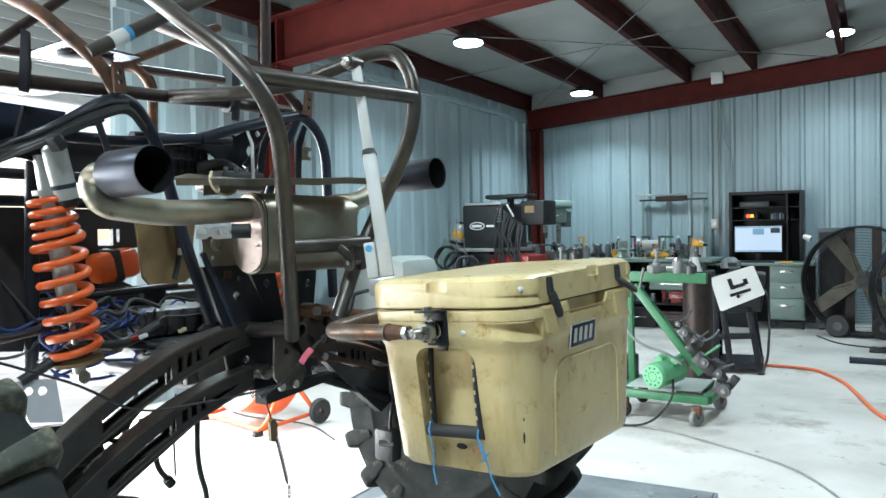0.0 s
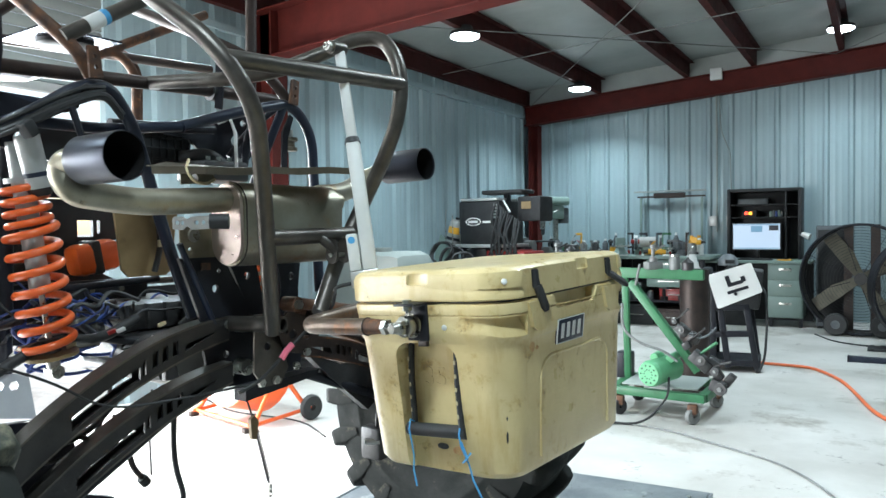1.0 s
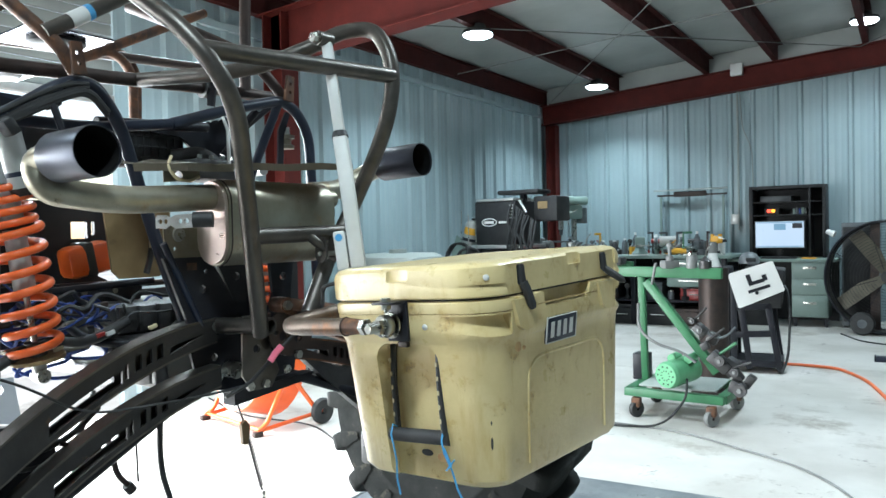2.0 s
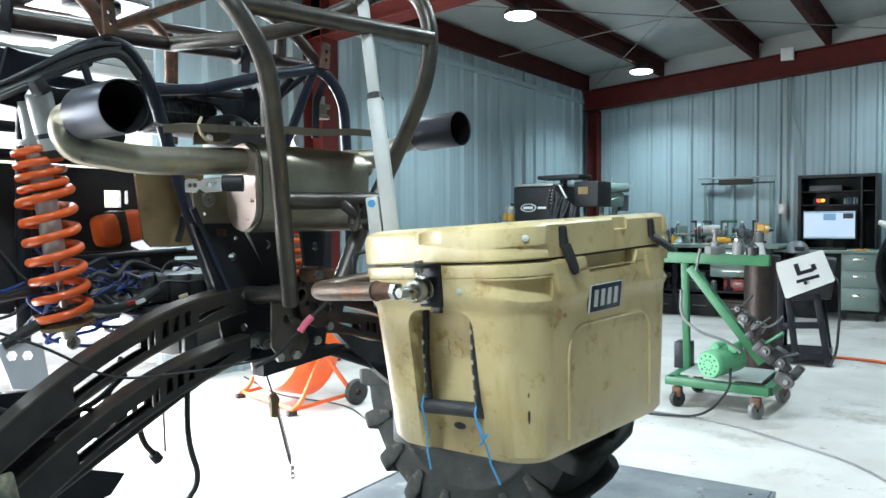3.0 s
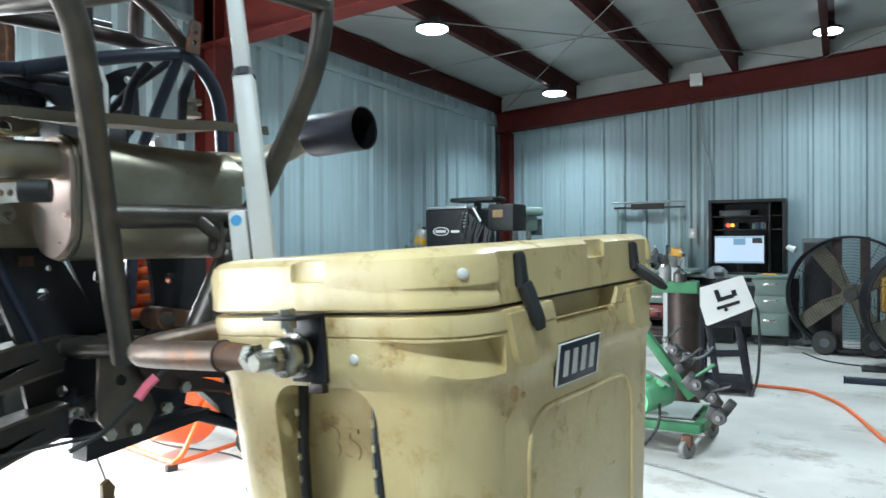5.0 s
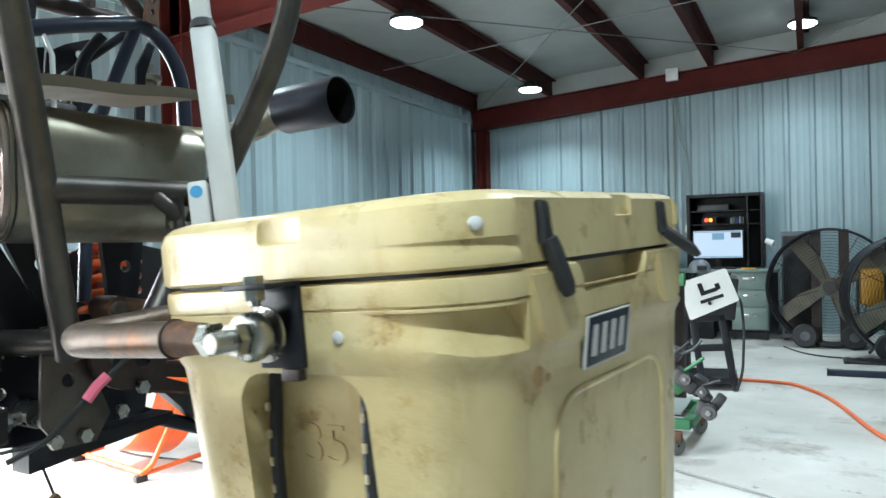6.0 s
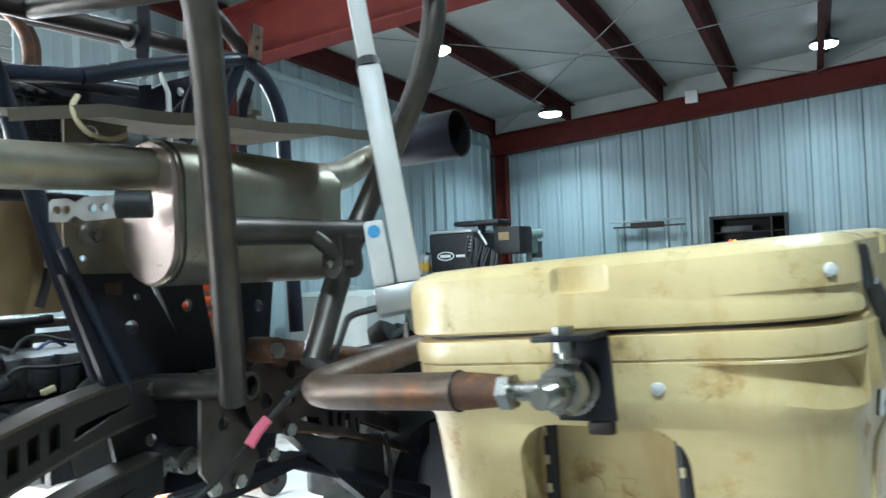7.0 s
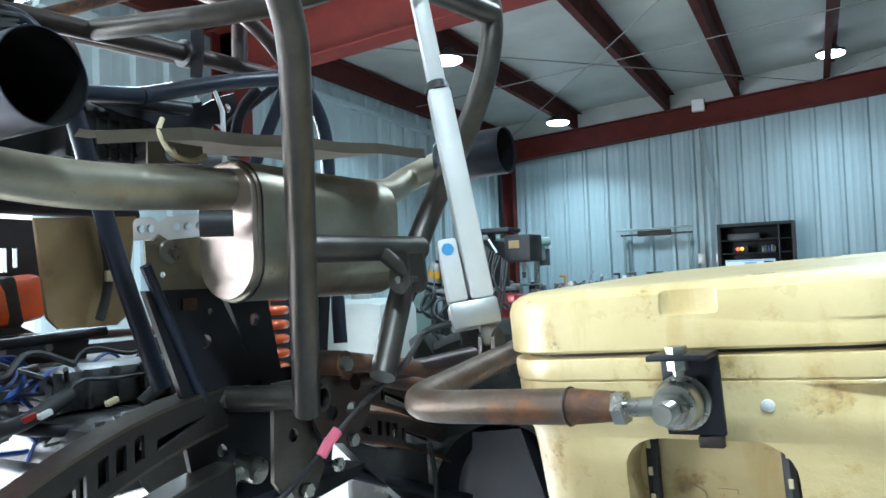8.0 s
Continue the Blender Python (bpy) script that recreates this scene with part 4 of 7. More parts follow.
strip = part("bracket_strip", slab([(0.0, -0.016), (0.0, 0.012), (0.006, 0.018), (0.030, 0.018), (0.044, 0.010), (0.060, 0.018), (0.140, 0.020), (0.140, -0.014), (0.060, -0.018), (0.044, -0.008), (0.030, -0.018)], 0.006, m=axes(V(-0.338, -0.080, 1.456), REAR * 0.94 + LAT * 0.34, UP), holes=tuple(disc_loop(x, 0.001, 0.007, 10) for x in (0.014, 0.030, 0.074, 0.094, 0.114))), "alu", buggy, "galvanised slotted bracket")
part("rubber_mount", rod(V(-0.305, 0.030, 1.460), V(-0.270, 0.065, 1.460), 0.021), "rubberb", buggy)
plate("gusset_sheet", [(-0.318, 1.45), (-0.190, 1.455), (-0.190, 1.353), (-0.226, 1.350), (-0.270, 1.350), (-0.300, 1.362), (-0.315, 1.385)], -0.088, 0.004, "stainless", holes=(disc_loop(-0.285, 1.385, 0.005),))
part("gusset_boss", lathe([(0.006, 0), (0.02, 0), (0.018, 0.006), (0.006, 0.006)], 20, m=axes(V(-0.273, -0.083, 1.423), LAT, UP), closed=True), "zinc", buggy)

# cage
tube("frame_tube", [(-0.62, -0.75, 1.70), (-0.555, -0.42, 1.755), (-0.42, -0.39, 1.85), (-0.33, -0.39, 1.865), (-0.255, -0.39, 1.76), (-0.15, -0.38, 1.40), (-0.075, -0.36, 1.16)], 0.019, "navy", 0.09, label="blue-black coated frame tube")
tube("frame_tube", [(-0.06, -0.42, 1.775), (0.17, -0.40, 1.848), (0.40, -0.39, 1.905), (0.50, -0.39, 1.80), (0.50, -0.36, 1.20)], 0.019, "navy", 0.07, label="blue-black coated frame tube")
tube("frame_tube", [(-0.56, -0.42, 1.74), (-0.30, -0.46, 1.745), (-0.06, -0.42, 1.775)], 0.017, "navy", 0.08)
tube("frame_tube", [(0.36, -0.39, 1.89), (0.30, -0.50, 1.60), (0.24, -0.45, 1.2)], 0.016, "navy", 0.05)
tube("cage_bar", [(-1.10, -0.5, 1.87), (-0.675, -0.5, 1.892), (0.148, -0.5, 1.925), (0.50, -0.5, 1.93)], 0.021, "rustdark", label="rusty brown cage tube")
tube("cage_bar", [(-0.377, -0.40, 1.885), (-0.41, -0.40, 1.945), (-0.456, -0.42, 1.995), (-0.54, -0.5, 2.10), (-0.62, -0.9, 2.30)], 0.020, "rust", 0.05, label="rusty bent cage tube")
tube("cage_bar", [(0.395, -0.40, 1.905), (0.33, -0.42, 1.99), (0.232, -0.45, 2.06), (0.16, -0.6, 2.14), (0.16, -1.0, 2.30)], 0.020, "rustdark", 0.05, label="rusty bent cage tube")
lab = tube("cage_bar", [(-0.456, -0.41, 1.985), (-0.139, -0.40, 2.186), (0.02, -0.40, 2.28)], 0.022, "steel", label="bare steel cage tube")
part("tube_label", pipe(VS((-0.385, -0.407, 2.03), (-0.335, -0.405, 2.062)), 0.0228, 16), "white", lab, "white paper label")
part("tube_label_stripe", pipe(VS((-0.338, -0.405, 2.060), (-0.322, -0.405, 2.070)), 0.0229, 16), "cyan", lab)
for s, za in ((-1, 0.0), (1, 0.02)):
    part("rusty_tab", slab([(-0.02, -0.03), (0.02, -0.03), (0.016, 0.06), (-0.016, 0.06)], 0.012, m=axes(V(s * 0.386, -0.37, 1.905 + za), LAT - UP * (0.6 * s if s > 0 else -0.55) * 0.2, UP + LAT * (-0.35)), holes=(disc_loop(0, 0.0, 0.007), disc_loop(0, 0.03, 0.007))), "rust", buggy, "orange-rusty bolt tab")
tube("cage_bar", [(-0.414, -1.2, 2.096), (0.0, -1.2, 2.46)], 0.02, "rustdark")
tube("cage_bar", [(0.05, -1.2, 2.112), (0.648, -1.2, 2.42)], 0.02, "rust")
tube("cage_bar", [(-1.0, -1.3, 2.13), (0.75, -1.3, 2.20)], 0.02, "rustdark")
tube("cage_bar", [(0.05, -1.2, 2.112), (0.20, -1.2, 2.18), (0.29, -1.2, 2.10), (0.285, -1.2, 1.70)], 0.019, "rust", 0.06)
tube("cage_bar", [(0.12, -1.35, 2.15), (0.33, -1.35, 2.22), (0.40, -1.35, 2.14), (0.39, -1.35, 1.70)], 0.019, "rust", 0.06)
tube("cage_bar", [(0.30, -0.5, 1.93), (0.33, -0.52, 2.4)], 0.02, "rustdark")
tube("cage_bar", [(-1.1, -1.5, 2.30), (-0.2, -0.9, 2.32)], 0.02, "rustdark")
for a in (-0.60, 0.14):
    part("strap_bracket", slab([(-0.012, -0.07), (0.012, -0.075), (0.018, 0.0), (0.010, 0.10), (-0.012, 0.11)], 0.012, m=axes(V(a, -0.475, 1.93), REAR + LAT * 0.5, UP + LAT * 0.1)), "black", buggy)
part("clamp_collar", rod(V(0.115, -0.5, 1.922), V(0.150, -0.5, 1.924), 0.033), "rubberb", buggy)
# dark roof and body panels of the cab
for a, z in ((-0.37, 1.955), (-0.15, 2.09)):
    foil = part("speaker_plate", slab([(a - 0.16, 0.80), (a + 0.14, 0.82), (a + 0.15, 1.10), (a - 0.15, 1.12)], 0.006, m=axes(V(0, 0, z + 0.02), LAT, -REAR)), "mirror", buggy, "crumpled foil-faced speaker plate")
    part("roof_speaker", lathe([(0, 0), (0.085, 0), (0.095, 0.008), (0.095, 0.022), (0, 0.022)], 28, m=Matrix.Translation(V(a, -0.95, z - 0.003))), "plastic", foil, "black round roof speaker")
plate("firewall", [(-0.95, 1.14), (-0.3, 1.10), (0.45, 1.05), (0.45, 1.22), (0.10, 1.22), (-0.02, 1.28), (-0.02, 1.40), (0.16, 1.42), (0.16, 1.55), (-0.95, 1.56)], -0.98, 0.02, "plastic", label="black plastic firewall panel", holes=([(-0.115, 1.418), (-0.055, 1.418), (-0.055, 1.478), (-0.115, 1.478)], [(-0.04, 1.43), (-0.028, 1.43), (-0.028, 1.478), (-0.04, 1.478)]))
plate("side_panel", [(-1.05, 1.16), (-0.52, 1.10), (-0.50, 1.30), (-0.62, 1.50), (-1.05, 1.52)], -0.72, 0.02, "plastic", label="black plastic side panel")
tube("cab_bar", [(-1.1, -0.85, 1.665), (-0.50, -0.85, 1.66), (-0.1, -0.85, 1.655)], 0.018, "black")
plate("roof_gusset", [(-1.1, 1.87), (-0.40, 1.845), (-0.42, 1.79), (-0.487, 1.70), (-0.505, 1.69), (-0.55, 1.745), (-0.62, 1.70), (-1.1, 1.58)], -0.65, 0.014, "navy", label="blue-black roof corner gusset", holes=(disc_loop(-0.475, 1.765, 0.010),))
tube("cab_bar", [(-0.49, -0.72, 1.0), (-0.485, -0.68, 1.72)], 0.022, "black")
tube("cab_bar", [(-1.1, -0.80, 1.56), (-0.50, -0.80, 1.57), (0.2, -0.80, 1.56)], 0.018, "black")
tube("cab_bar", [(-0.6, -0.9, 1.26), (0.3, -0.8, 1.25)], 0.012, "steel")
part("tan_panel", slab([(-0.20, 1.52), (0.045, 1.535), (0.01, 1.30), (-0.01, 1.285), (-0.15, 1.285), (-0.175, 1.31)], 0.01, m=axes(V(0, -0.60, 0), LAT, UP)), "tan", buggy, "dirty tan plastic panel")
rad = part("air_filter_box", box(-0.135, -0.06, -0.075, 0.095, 0.06, 0.056, 0.014, m=axes(V(0, -0.64, 1.728), LAT, -REAR)), "plastic", buggy, "black ribbed plastic air box")
for k in range(8):
    part("rib", box(-0.122 + k * 0.029, -0.004, -0.066, -0.114 + k * 0.029, 0.004, 0.048, 0.002, m=axes(V(0, -0.578, 1.728), LAT, -REAR)), "plastic", rad)
for k in range(3):
    part("rib", box(-0.128, -0.003, -0.05 + 0.036 * k, 0.088, 0.003, -0.043 + 0.036 * k, 0.002, m=axes(V(0, -0.577, 1.728), LAT, -REAR)), "plastic", rad)
plate("rear_panel", [(-0.46, 1.66), (-0.13, 1.66), (-0.13, 1.775), (-0.46, 1.76)], -0.68, 0.015, "plastic", label="black plastic rear panel")
tube("sub_frame_rail", [(-0.28, -0.47, 1.765), (0.0, -0.50, 1.782), (0.13, -0.50, 1.79)], 0.017, "black")
plate("gusset_panel", [(-0.13, 1.785), (0.10, 1.80), (0.215, 1.83), (0.205, 1.71), (0.14, 1.69), (0.06, 1.755), (-0.02, 1.762)], -0.56, 0.012, "black", label="black gusset panel")
plate("gusset_panel", [(0.225, 1.68), (0.245, 1.83), (0.30, 1.862), (0.365, 1.888), (0.375, 1.72), (0.33, 1.66)], -0.60, 0.012, "black", label="black gusset panel", holes=(disc_loop(0.30, 1.77, 0.022), disc_loop(0.335, 1.84, 0.012)))
tube("gusset_strut", [(0.21, -0.52, 1.70), (0.275, -0.50, 1.79), (0.40, -0.46, 1.90)], 0.011, "black", 0.04)
tube("gusset_strut", [(0.255, -0.50, 1.62), (0.262, -0.47, 1.80), (0.30, -0.44, 1.86)], 0.014, "black", 0.05)
mnt = plate("mount_bracket", [(0.385, 1.66), (0.392, 1.80), (0.43, 1.87), (0.448, 1.86), (0.418, 1.78), (0.412, 1.66)], -0.44, 0.008, "black")
part("mount_bush", lathe([(0, 0), (0.028, 0), (0.028, 0.012), (0.018, 0.016), (0.018, 0.034), (0.03, 0.038), (0.03, 0.05), (0, 0.05)], 20, m=Matrix.Translation(V(0.445, -0.45, 1.735))), "shield", mnt, "worn metal mount bush")
part("mount_bush", lathe([(0, 0), (0.012, 0), (0.012, 0.03), (0, 0.03)], 14, m=Matrix.Translation(V(0.445, -0.45, 1.785))), "zinc", mnt)
head = part("cylinder_head", box(-0.09, -0.08, -0.04, 0.10, 0.08, 0.03, 0.012, m=axes(V(0.12, -0.50, 1.645), LAT, -REAR)), "grime", buggy, "dusty cast cylinder head")
for k in range(4):
    part("head_bolt", hexnut(V(0.05 + 0.045 * k, -0.43, 1.675), UP, 0.008, 0.012), "zinc", head)
part("intake_boot", pipe(rounded_path(VS((0.05, -0.58, 1.69), (0.11, -0.50, 1.70), (0.16, -0.48, 1.655)), 0.05), 0.026, 14), "rubberb", head)
for k, (da, dz) in enumerate(((0.0, 0.0), (0.012, 0.014), (-0.012, -0.012), (0.004, 0.03))):
    pts = [(-0.66, -0.60, 1.67 + dz), (-0.585 + da, -0.41, 1.72 + dz), (-0.50, -0.365, 1.775 + dz), (-0.42 + da, -0.36, 1.815 + dz), (-0.36, -0.36, 1.835 + dz * 0.5), (-0.30, -0.37, 1.78 + dz)]
    tube("frame_hose", pts[:6 - (k % 2)], 0.0075 if k else 0.011, "rubberb", 0.05, n=8)
for a0 in (-0.565, -0.455, -0.405):
    part("hose_clamp", box(-0.016, -0.026, -0.022, 0.016, 0.026, 0.022, 0.006, m=axes(V(a0, -0.39, 1.80 + 0.75 * (a0 + 0.45)), LAT + UP * 0.7, -REAR)), "plastic", buggy)
tube("control_arm_strap", [(-0.475, -0.33, 1.775), (-0.462, -0.31, 1.70), (-0.452, -0.31, 1.63)], 0.010, "black", n=8)
# dark tub under the cab, with its rails
plate("tub_panel", [(-1.15, 1.13), (-0.80, 1.11), (-0.62, 1.12), (-0.45, 1.08), (-0.22, 1.07), (-0.05, 1.10), (0.02, 1.12), (0.05, 1.27), (-1.15, 1.27)], -0.80, 0.02, "plastic", label="black plastic tub panel")
plate("tub_panel", [(0.20, 0.98), (0.62, 0.98), (0.62, 1.32), (0.42, 1.36), (0.24, 1.30)], -0.62, 0.02, "plastic", label="black plastic tub panel")
for k in range(5):
    part("tub_clip", rod(V(-0.50 + 0.11 * k, -0.79, 1.235), V(-0.50 + 0.11 * k, -0.775, 1.235), 0.010, n=10), "shield", buggy)
tube("tub_rail", [(-1.1, -0.70, 1.225), (-0.45, -0.72, 1.245), (0.06, -0.74, 1.265)], 0.013, "black")
tube("tub_rail", [(-0.75, -0.66, 1.13), (-0.40, -0.66, 1.175), (-0.16, -0.66, 1.20)], 0.012, "rustdark", 0.05)
tube("tub_rail", [(-0.40, -0.60, 1.22), (-0.28, -0.55, 1.10), (-0.10, -0.5, 1.07)], 0.014, "black", 0.05)
tube("hanging_strap", [(-0.065, -0.56, 1.50), (-0.05, -0.56, 1.42), (-0.055, -0.56, 1.36), (-0.075, -0.56, 1.30)], 0.010, "rubberb", 0.03, n=8)
part("strap_tag", box(-0.02, -0.004, -0.012, 0.02, 0.004, 0.012, 0.002, m=axes(V(-0.05, -0.545, 1.395), LAT, -REAR)), "cream", buggy)
part("white_zip_tie", pipe(VS((0.085, -0.42, 1.80), (0.12, -0.40, 1.82), (0.135, -0.39, 1.77), (0.137, -0.39, 1.64)), 0.006, 8), "white", buggy)
part("cream_loom", pipe(rounded_path(VS((-0.33, -0.02, 1.625), (-0.355, 0.0, 1.60), (-0.34, 0.01, 1.565), (-0.29, 0.0, 1.56), (-0.255, -0.01, 1.575)), 0.03), 0.0042, 8), "cream", buggy, "cream wire sleeve loop")

# suspension link arms
def link_arm(outline, slots, b, thick, skin):
    o = plate("link_arm", outline, b, thick, skin, label="laser-cut dark steel link arm", holes=slots)
    return o


def arm(za, zb, zc, h0, h1, shift, side=1, skin="armsteel", edge="steel"):
    """A curved boxed link from the bulkhead out to the wheel, its top line through three heights."""
    xs = [-0.17 - 0.58 * k / 12 for k in range(17)]

    def mid(x):
        t = (-x - 0.17) / 0.58
        return za * (1 - t) * (1 - 2 * t) + 4 * zb * t * (1 - t) + zc * t * (2 * t - 1)

    def half(x):
        t = (-x - 0.17) / 0.58
        return (h0 + (h1 - h0) * t + 0.012 * math.sin(math.pi * t)) / 2

    top = [(side * x, mid(x) + half(x)) for x in xs]
    bot = [(side * x, mid(x) - half(x)) for x in xs]
    outline = top + bot[::-1]

    def band(x0, x1, f0, f1, n=6):
        q = [x0 + (x1 - x0) * k / n for k in range(n + 1)]
        return [(side * x, mid(x) + f1 * half(x)) for x in q] + [(side * x, mid(x) + f0 * half(x)) for x in q[::-1]]

    slots = [band(-0.455, -0.64, -0.70, 0.10), band(-0.445, -0.458, -0.55, 0.35, 1)]
    slots[1] = [(side * x, z) for x, z in ((-0.438, mid(-0.438) + 0.3 * half(-0.438)), (-0.449, mid(-0.449) + 0.3 * half(-0.449)), (-0.449, mid(-0.449) - 0.6 * half(-0.449)), (-0.438, mid(-0.438) - 0.6 * half(-0.438)))]
    # three block cut-outs for the fabricator's mark, and a tapered slot
    for x0, x1 in ((-0.420, -0.402), (-0.390, -0.372), (-0.358, -0.340)):
        slots.append(band(x0, x1, -0.50, 0.50, 2))
    slots.append(band(-0.215, -0.315, -0.35, 0.0)[:7] + [(side * -0.318, mid(-0.318) - 0.55 * half(-0.318))])
    b = -0.115 + shift
    f = link_arm(outline, slots, b, 0.008, skin)
    part("back_plate", slab(outline, 0.008, m=axes(V(0, b - 0.042, 0), LAT, UP), holes=[slots[0], slots[-1]]), skin, f)
    for line, d in ((top, 0.0), (bot, 0.006)):
        strip_outline = [(x, z - d) for x, z in line] + [(x, z - d + 0.006) for x, z in line[::-1]]
        part("flange_strip", slab(strip_outline, 0.058, m=axes(V(0, b - 0.05, 0), LAT, UP)), edge, f, "worn bare-steel edge strip")
    part("rod_end", rod(V(side * -0.175, b - 0.018, mid(-0.175)), V(side * -0.125, b - 0.018, mid(-0.15) + 0.004), 0.013), "zinc", f)
    part("jam_nut", hexnut(V(side * -0.168, b - 0.018, mid(-0.168)), LAT * side, 0.019, 0.012), "zinc", f)
    part("ball_joint", rod(V(side * -0.115, b - 0.04, mid(-0.15) + 0.004), V(side * -0.115, b + 0.008, mid(-0.15) + 0.004), 0.024), "zinc", f)
    return f


arm(1.153, 1.078, 0.915, 0.058, 0.082, 0.04)
arm(1.026, 0.938, 0.772, 0.050, 0.080, 0.055)
arm(1.05, 0.985, 0.86, 0.055, 0.06, -0.02, -1, "rustdark", "rust")
arm(1.14, 1.08, 0.95, 0.050, 0.06, -0.08, -1, "rustdark", "rust")


# coil-over shocks
def shock(top, bot, roll=0.0):
    top, bot = V(*top), V(*bot)
    ax = (top - bot).normalized()
    o = part("shock_body", rod(top - ax * 0.05, top - ax * 0.47, 0.029, n=22), "alu", buggy, "silver shock absorber body")
    part("shaft", rod(top - ax * 0.34, bot + ax * 0.03, 0.0085, n=14), "zinc", o)
    part("upper_eye", rod(top - REAR * 0.02, top + REAR * 0.02, 0.021), "alu", o)
    part("lower_eye", rod(bot - REAR * 0.022, bot + REAR * 0.022, 0.020), "zinc", o)
    part("lower_clevis", rod(bot, bot + ax * 0.05, 0.017, 0.022), "alu", o)
    part("spring_seat", rod(bot + ax * 0.045, bot + ax * 0.055, 0.074, n=28), "tan", o)
    part("spring_collar", rod(top - ax * 0.165, top - ax * 0.15, 0.047, n=28), "alu", o)
    part("spring_divider", rod(top - ax * 0.295, top - ax * 0.275, 0.052, n=24), "rubberb", o)
    part("bump_stop", rod(bot + ax * 0.06, bot + ax * 0.10, 0.028, n=20), "rubberb", o)
    part("coil_spring", spring(top - ax * 0.168, top - ax * 0.285, 0.056, 0.0105, 3.6, 12), "orange", o, "orange coil spring")
    part("coil_spring", spring(top - ax * 0.288, bot + ax * 0.062, 0.066, 0.0120, 6.8, 14), "orange", o, "orange coil spring")
    return o, ax


sh, ax = shock((-0.552, -0.50, 1.74), (-0.452, -0.50, 1.03))
res_top, res_bot = V(-0.541, -0.45, 1.705), V(-0.507, -0.45, 1.560)
res = part("reservoir", rod(res_top, res_bot, 0.034, n=28), "alu", sh, "silver remote reservoir")
d = (res_bot - res_top).normalized()
part("reservoir_cap", rod(res_bot, res_bot + d * 0.022, 0.0345, 0.027, n=28), "rustdark", res)
part("reservoir_band", rod(res_bot - d * 0.045, res_bot - d * 0.032, 0.0346, n=28), "navy", res)
part("reservoir_neck", rod(res_top - d * 0.026, res_top, 0.012, 0.033, n=24), "alu", res)
shock((0.40, -0.55, 1.66), (0.34, -0.50, 1.06))
part("shock_mount", slab([(-0.10, -0.06), (0.05, -0.08), (0.07, 0.06), (-0.06, 0.09)], 0.02, m=axes(V(-0.53, -0.53, 1.74), LAT, UP)), "black", buggy)


# wheels with big lugged tyres
def wheel(a, b, z, side, R=0.485, W=0.31, lug_skin="mudlug"):
    m = axes(V(a, b, z), REAR, UP)  # its z runs along the axle
    o = part("wheel", lathe([(r * R, h * W) for r, h in ((0.42, -0.44), (0.47, -0.485), (0.50, -0.475), (0.56, -0.505), (0.60, -0.505), (0.615, -0.52), (0.64, -0.52), (0.655, -0.508), (0.74, -0.52), (0.86, -0.49), (0.905, -0.40), (0.925, -0.2), (0.93, 0.0), (0.925, 0.2), (0.905, 0.40), (0.86, 0.49), (0.74, 0.52), (0.655, 0.508), (0.64, 0.52), (0.615, 0.52), (0.60, 0.505), (0.56, 0.505), (0.50, 0.475), (0.47, 0.485), (0.42, 0.44), (0.40, 0.0))], 72, closed=True), "rubber", buggy, "black dusty off-road tyre")
    o.matrix_basis = m
    n = 18
    lug = bmesh.new()
    pts = []
    for hh, rr, wd in ((-0.53, 0.78, 0.066), (-0.528, 0.93, 0.086), (-0.46, 0.99, 0.080), (-0.22, 1.0, 0.064), (0.02, 1.0, 0.052)):
        pts.append((hh * W, rr * R, wd, (hh + 0.5) * 0.10))
    rings = []
    for y, rr, wd, sk in pts:
        ring = []
        for w, dr in ((-wd / 2, -0.06), (wd / 2, -0.06), (wd * 0.36, 0), (-wd * 0.36, 0)):
            ang = (w + sk) / R
            ring.append(lug.verts.new(((rr + dr) * math.sin(ang), (rr + dr) * math.cos(ang), y)))
        rings.append(ring)
    for p, q in zip(rings, rings[1:]):
        for k in range(4):
            lug.faces.new((p[k], p[(k + 1) % 4], q[(k + 1) % 4], q[k]))
    lug.faces.new(rings[0][::-1])
    lug.faces.new(rings[-1])
    bmesh.ops.recalc_face_normals(lug, faces=lug.faces)
    bmesh.ops.bevel(lug, geom=[e for e in lug.edges if e.calc_face_angle(0) > 0.5], offset=0.009, segments=2, affect="EDGES", profile=0.5)
    first = part("tread_lug", lug, lug_skin, o, "", 50)
    for k in range(n):
        for flip in (0, 1):
            if k == 0 and flip == 0:
                continue
            ob = new("tread_lug", first.data)
            ob.parent = o
            ob.matrix_basis = Matrix.Rotation(2 * math.pi * (k + 0.5 * flip) / n, 4, "Z") @ (Matrix.Rotation(math.pi, 4, "Y") if flip else Matrix.Identity(4))
    part("rim", lathe([(0.40 * R, -0.40 * W), (0.43 * R, -0.42 * W), (0.40 * R, -0.34 * W), (0.36 * R, 0.1 * W), (0.12 * R, 0.16 * W), (0, 0.16 * W), (0, 0.22 * W), (0.36 * R, 0.2 * W), (0.43 * R, 0.42 * W)], 40), "black", o)
    part("hub", lathe([(0, -0.55 * W), (0.10 * R, -0.55 * W), (0.14 * R, -0.2 * W), (0.14 * R, 0.16 * W), (0, 0.16 * W)], 28), "black", o)
    return o


WZ = 0.235 + 0.484
wheel(-1.10, 0.0, WZ, -1)
wheel(0.76, 0.055, 0.772, 1, 0.515, 0.30, "rubber")
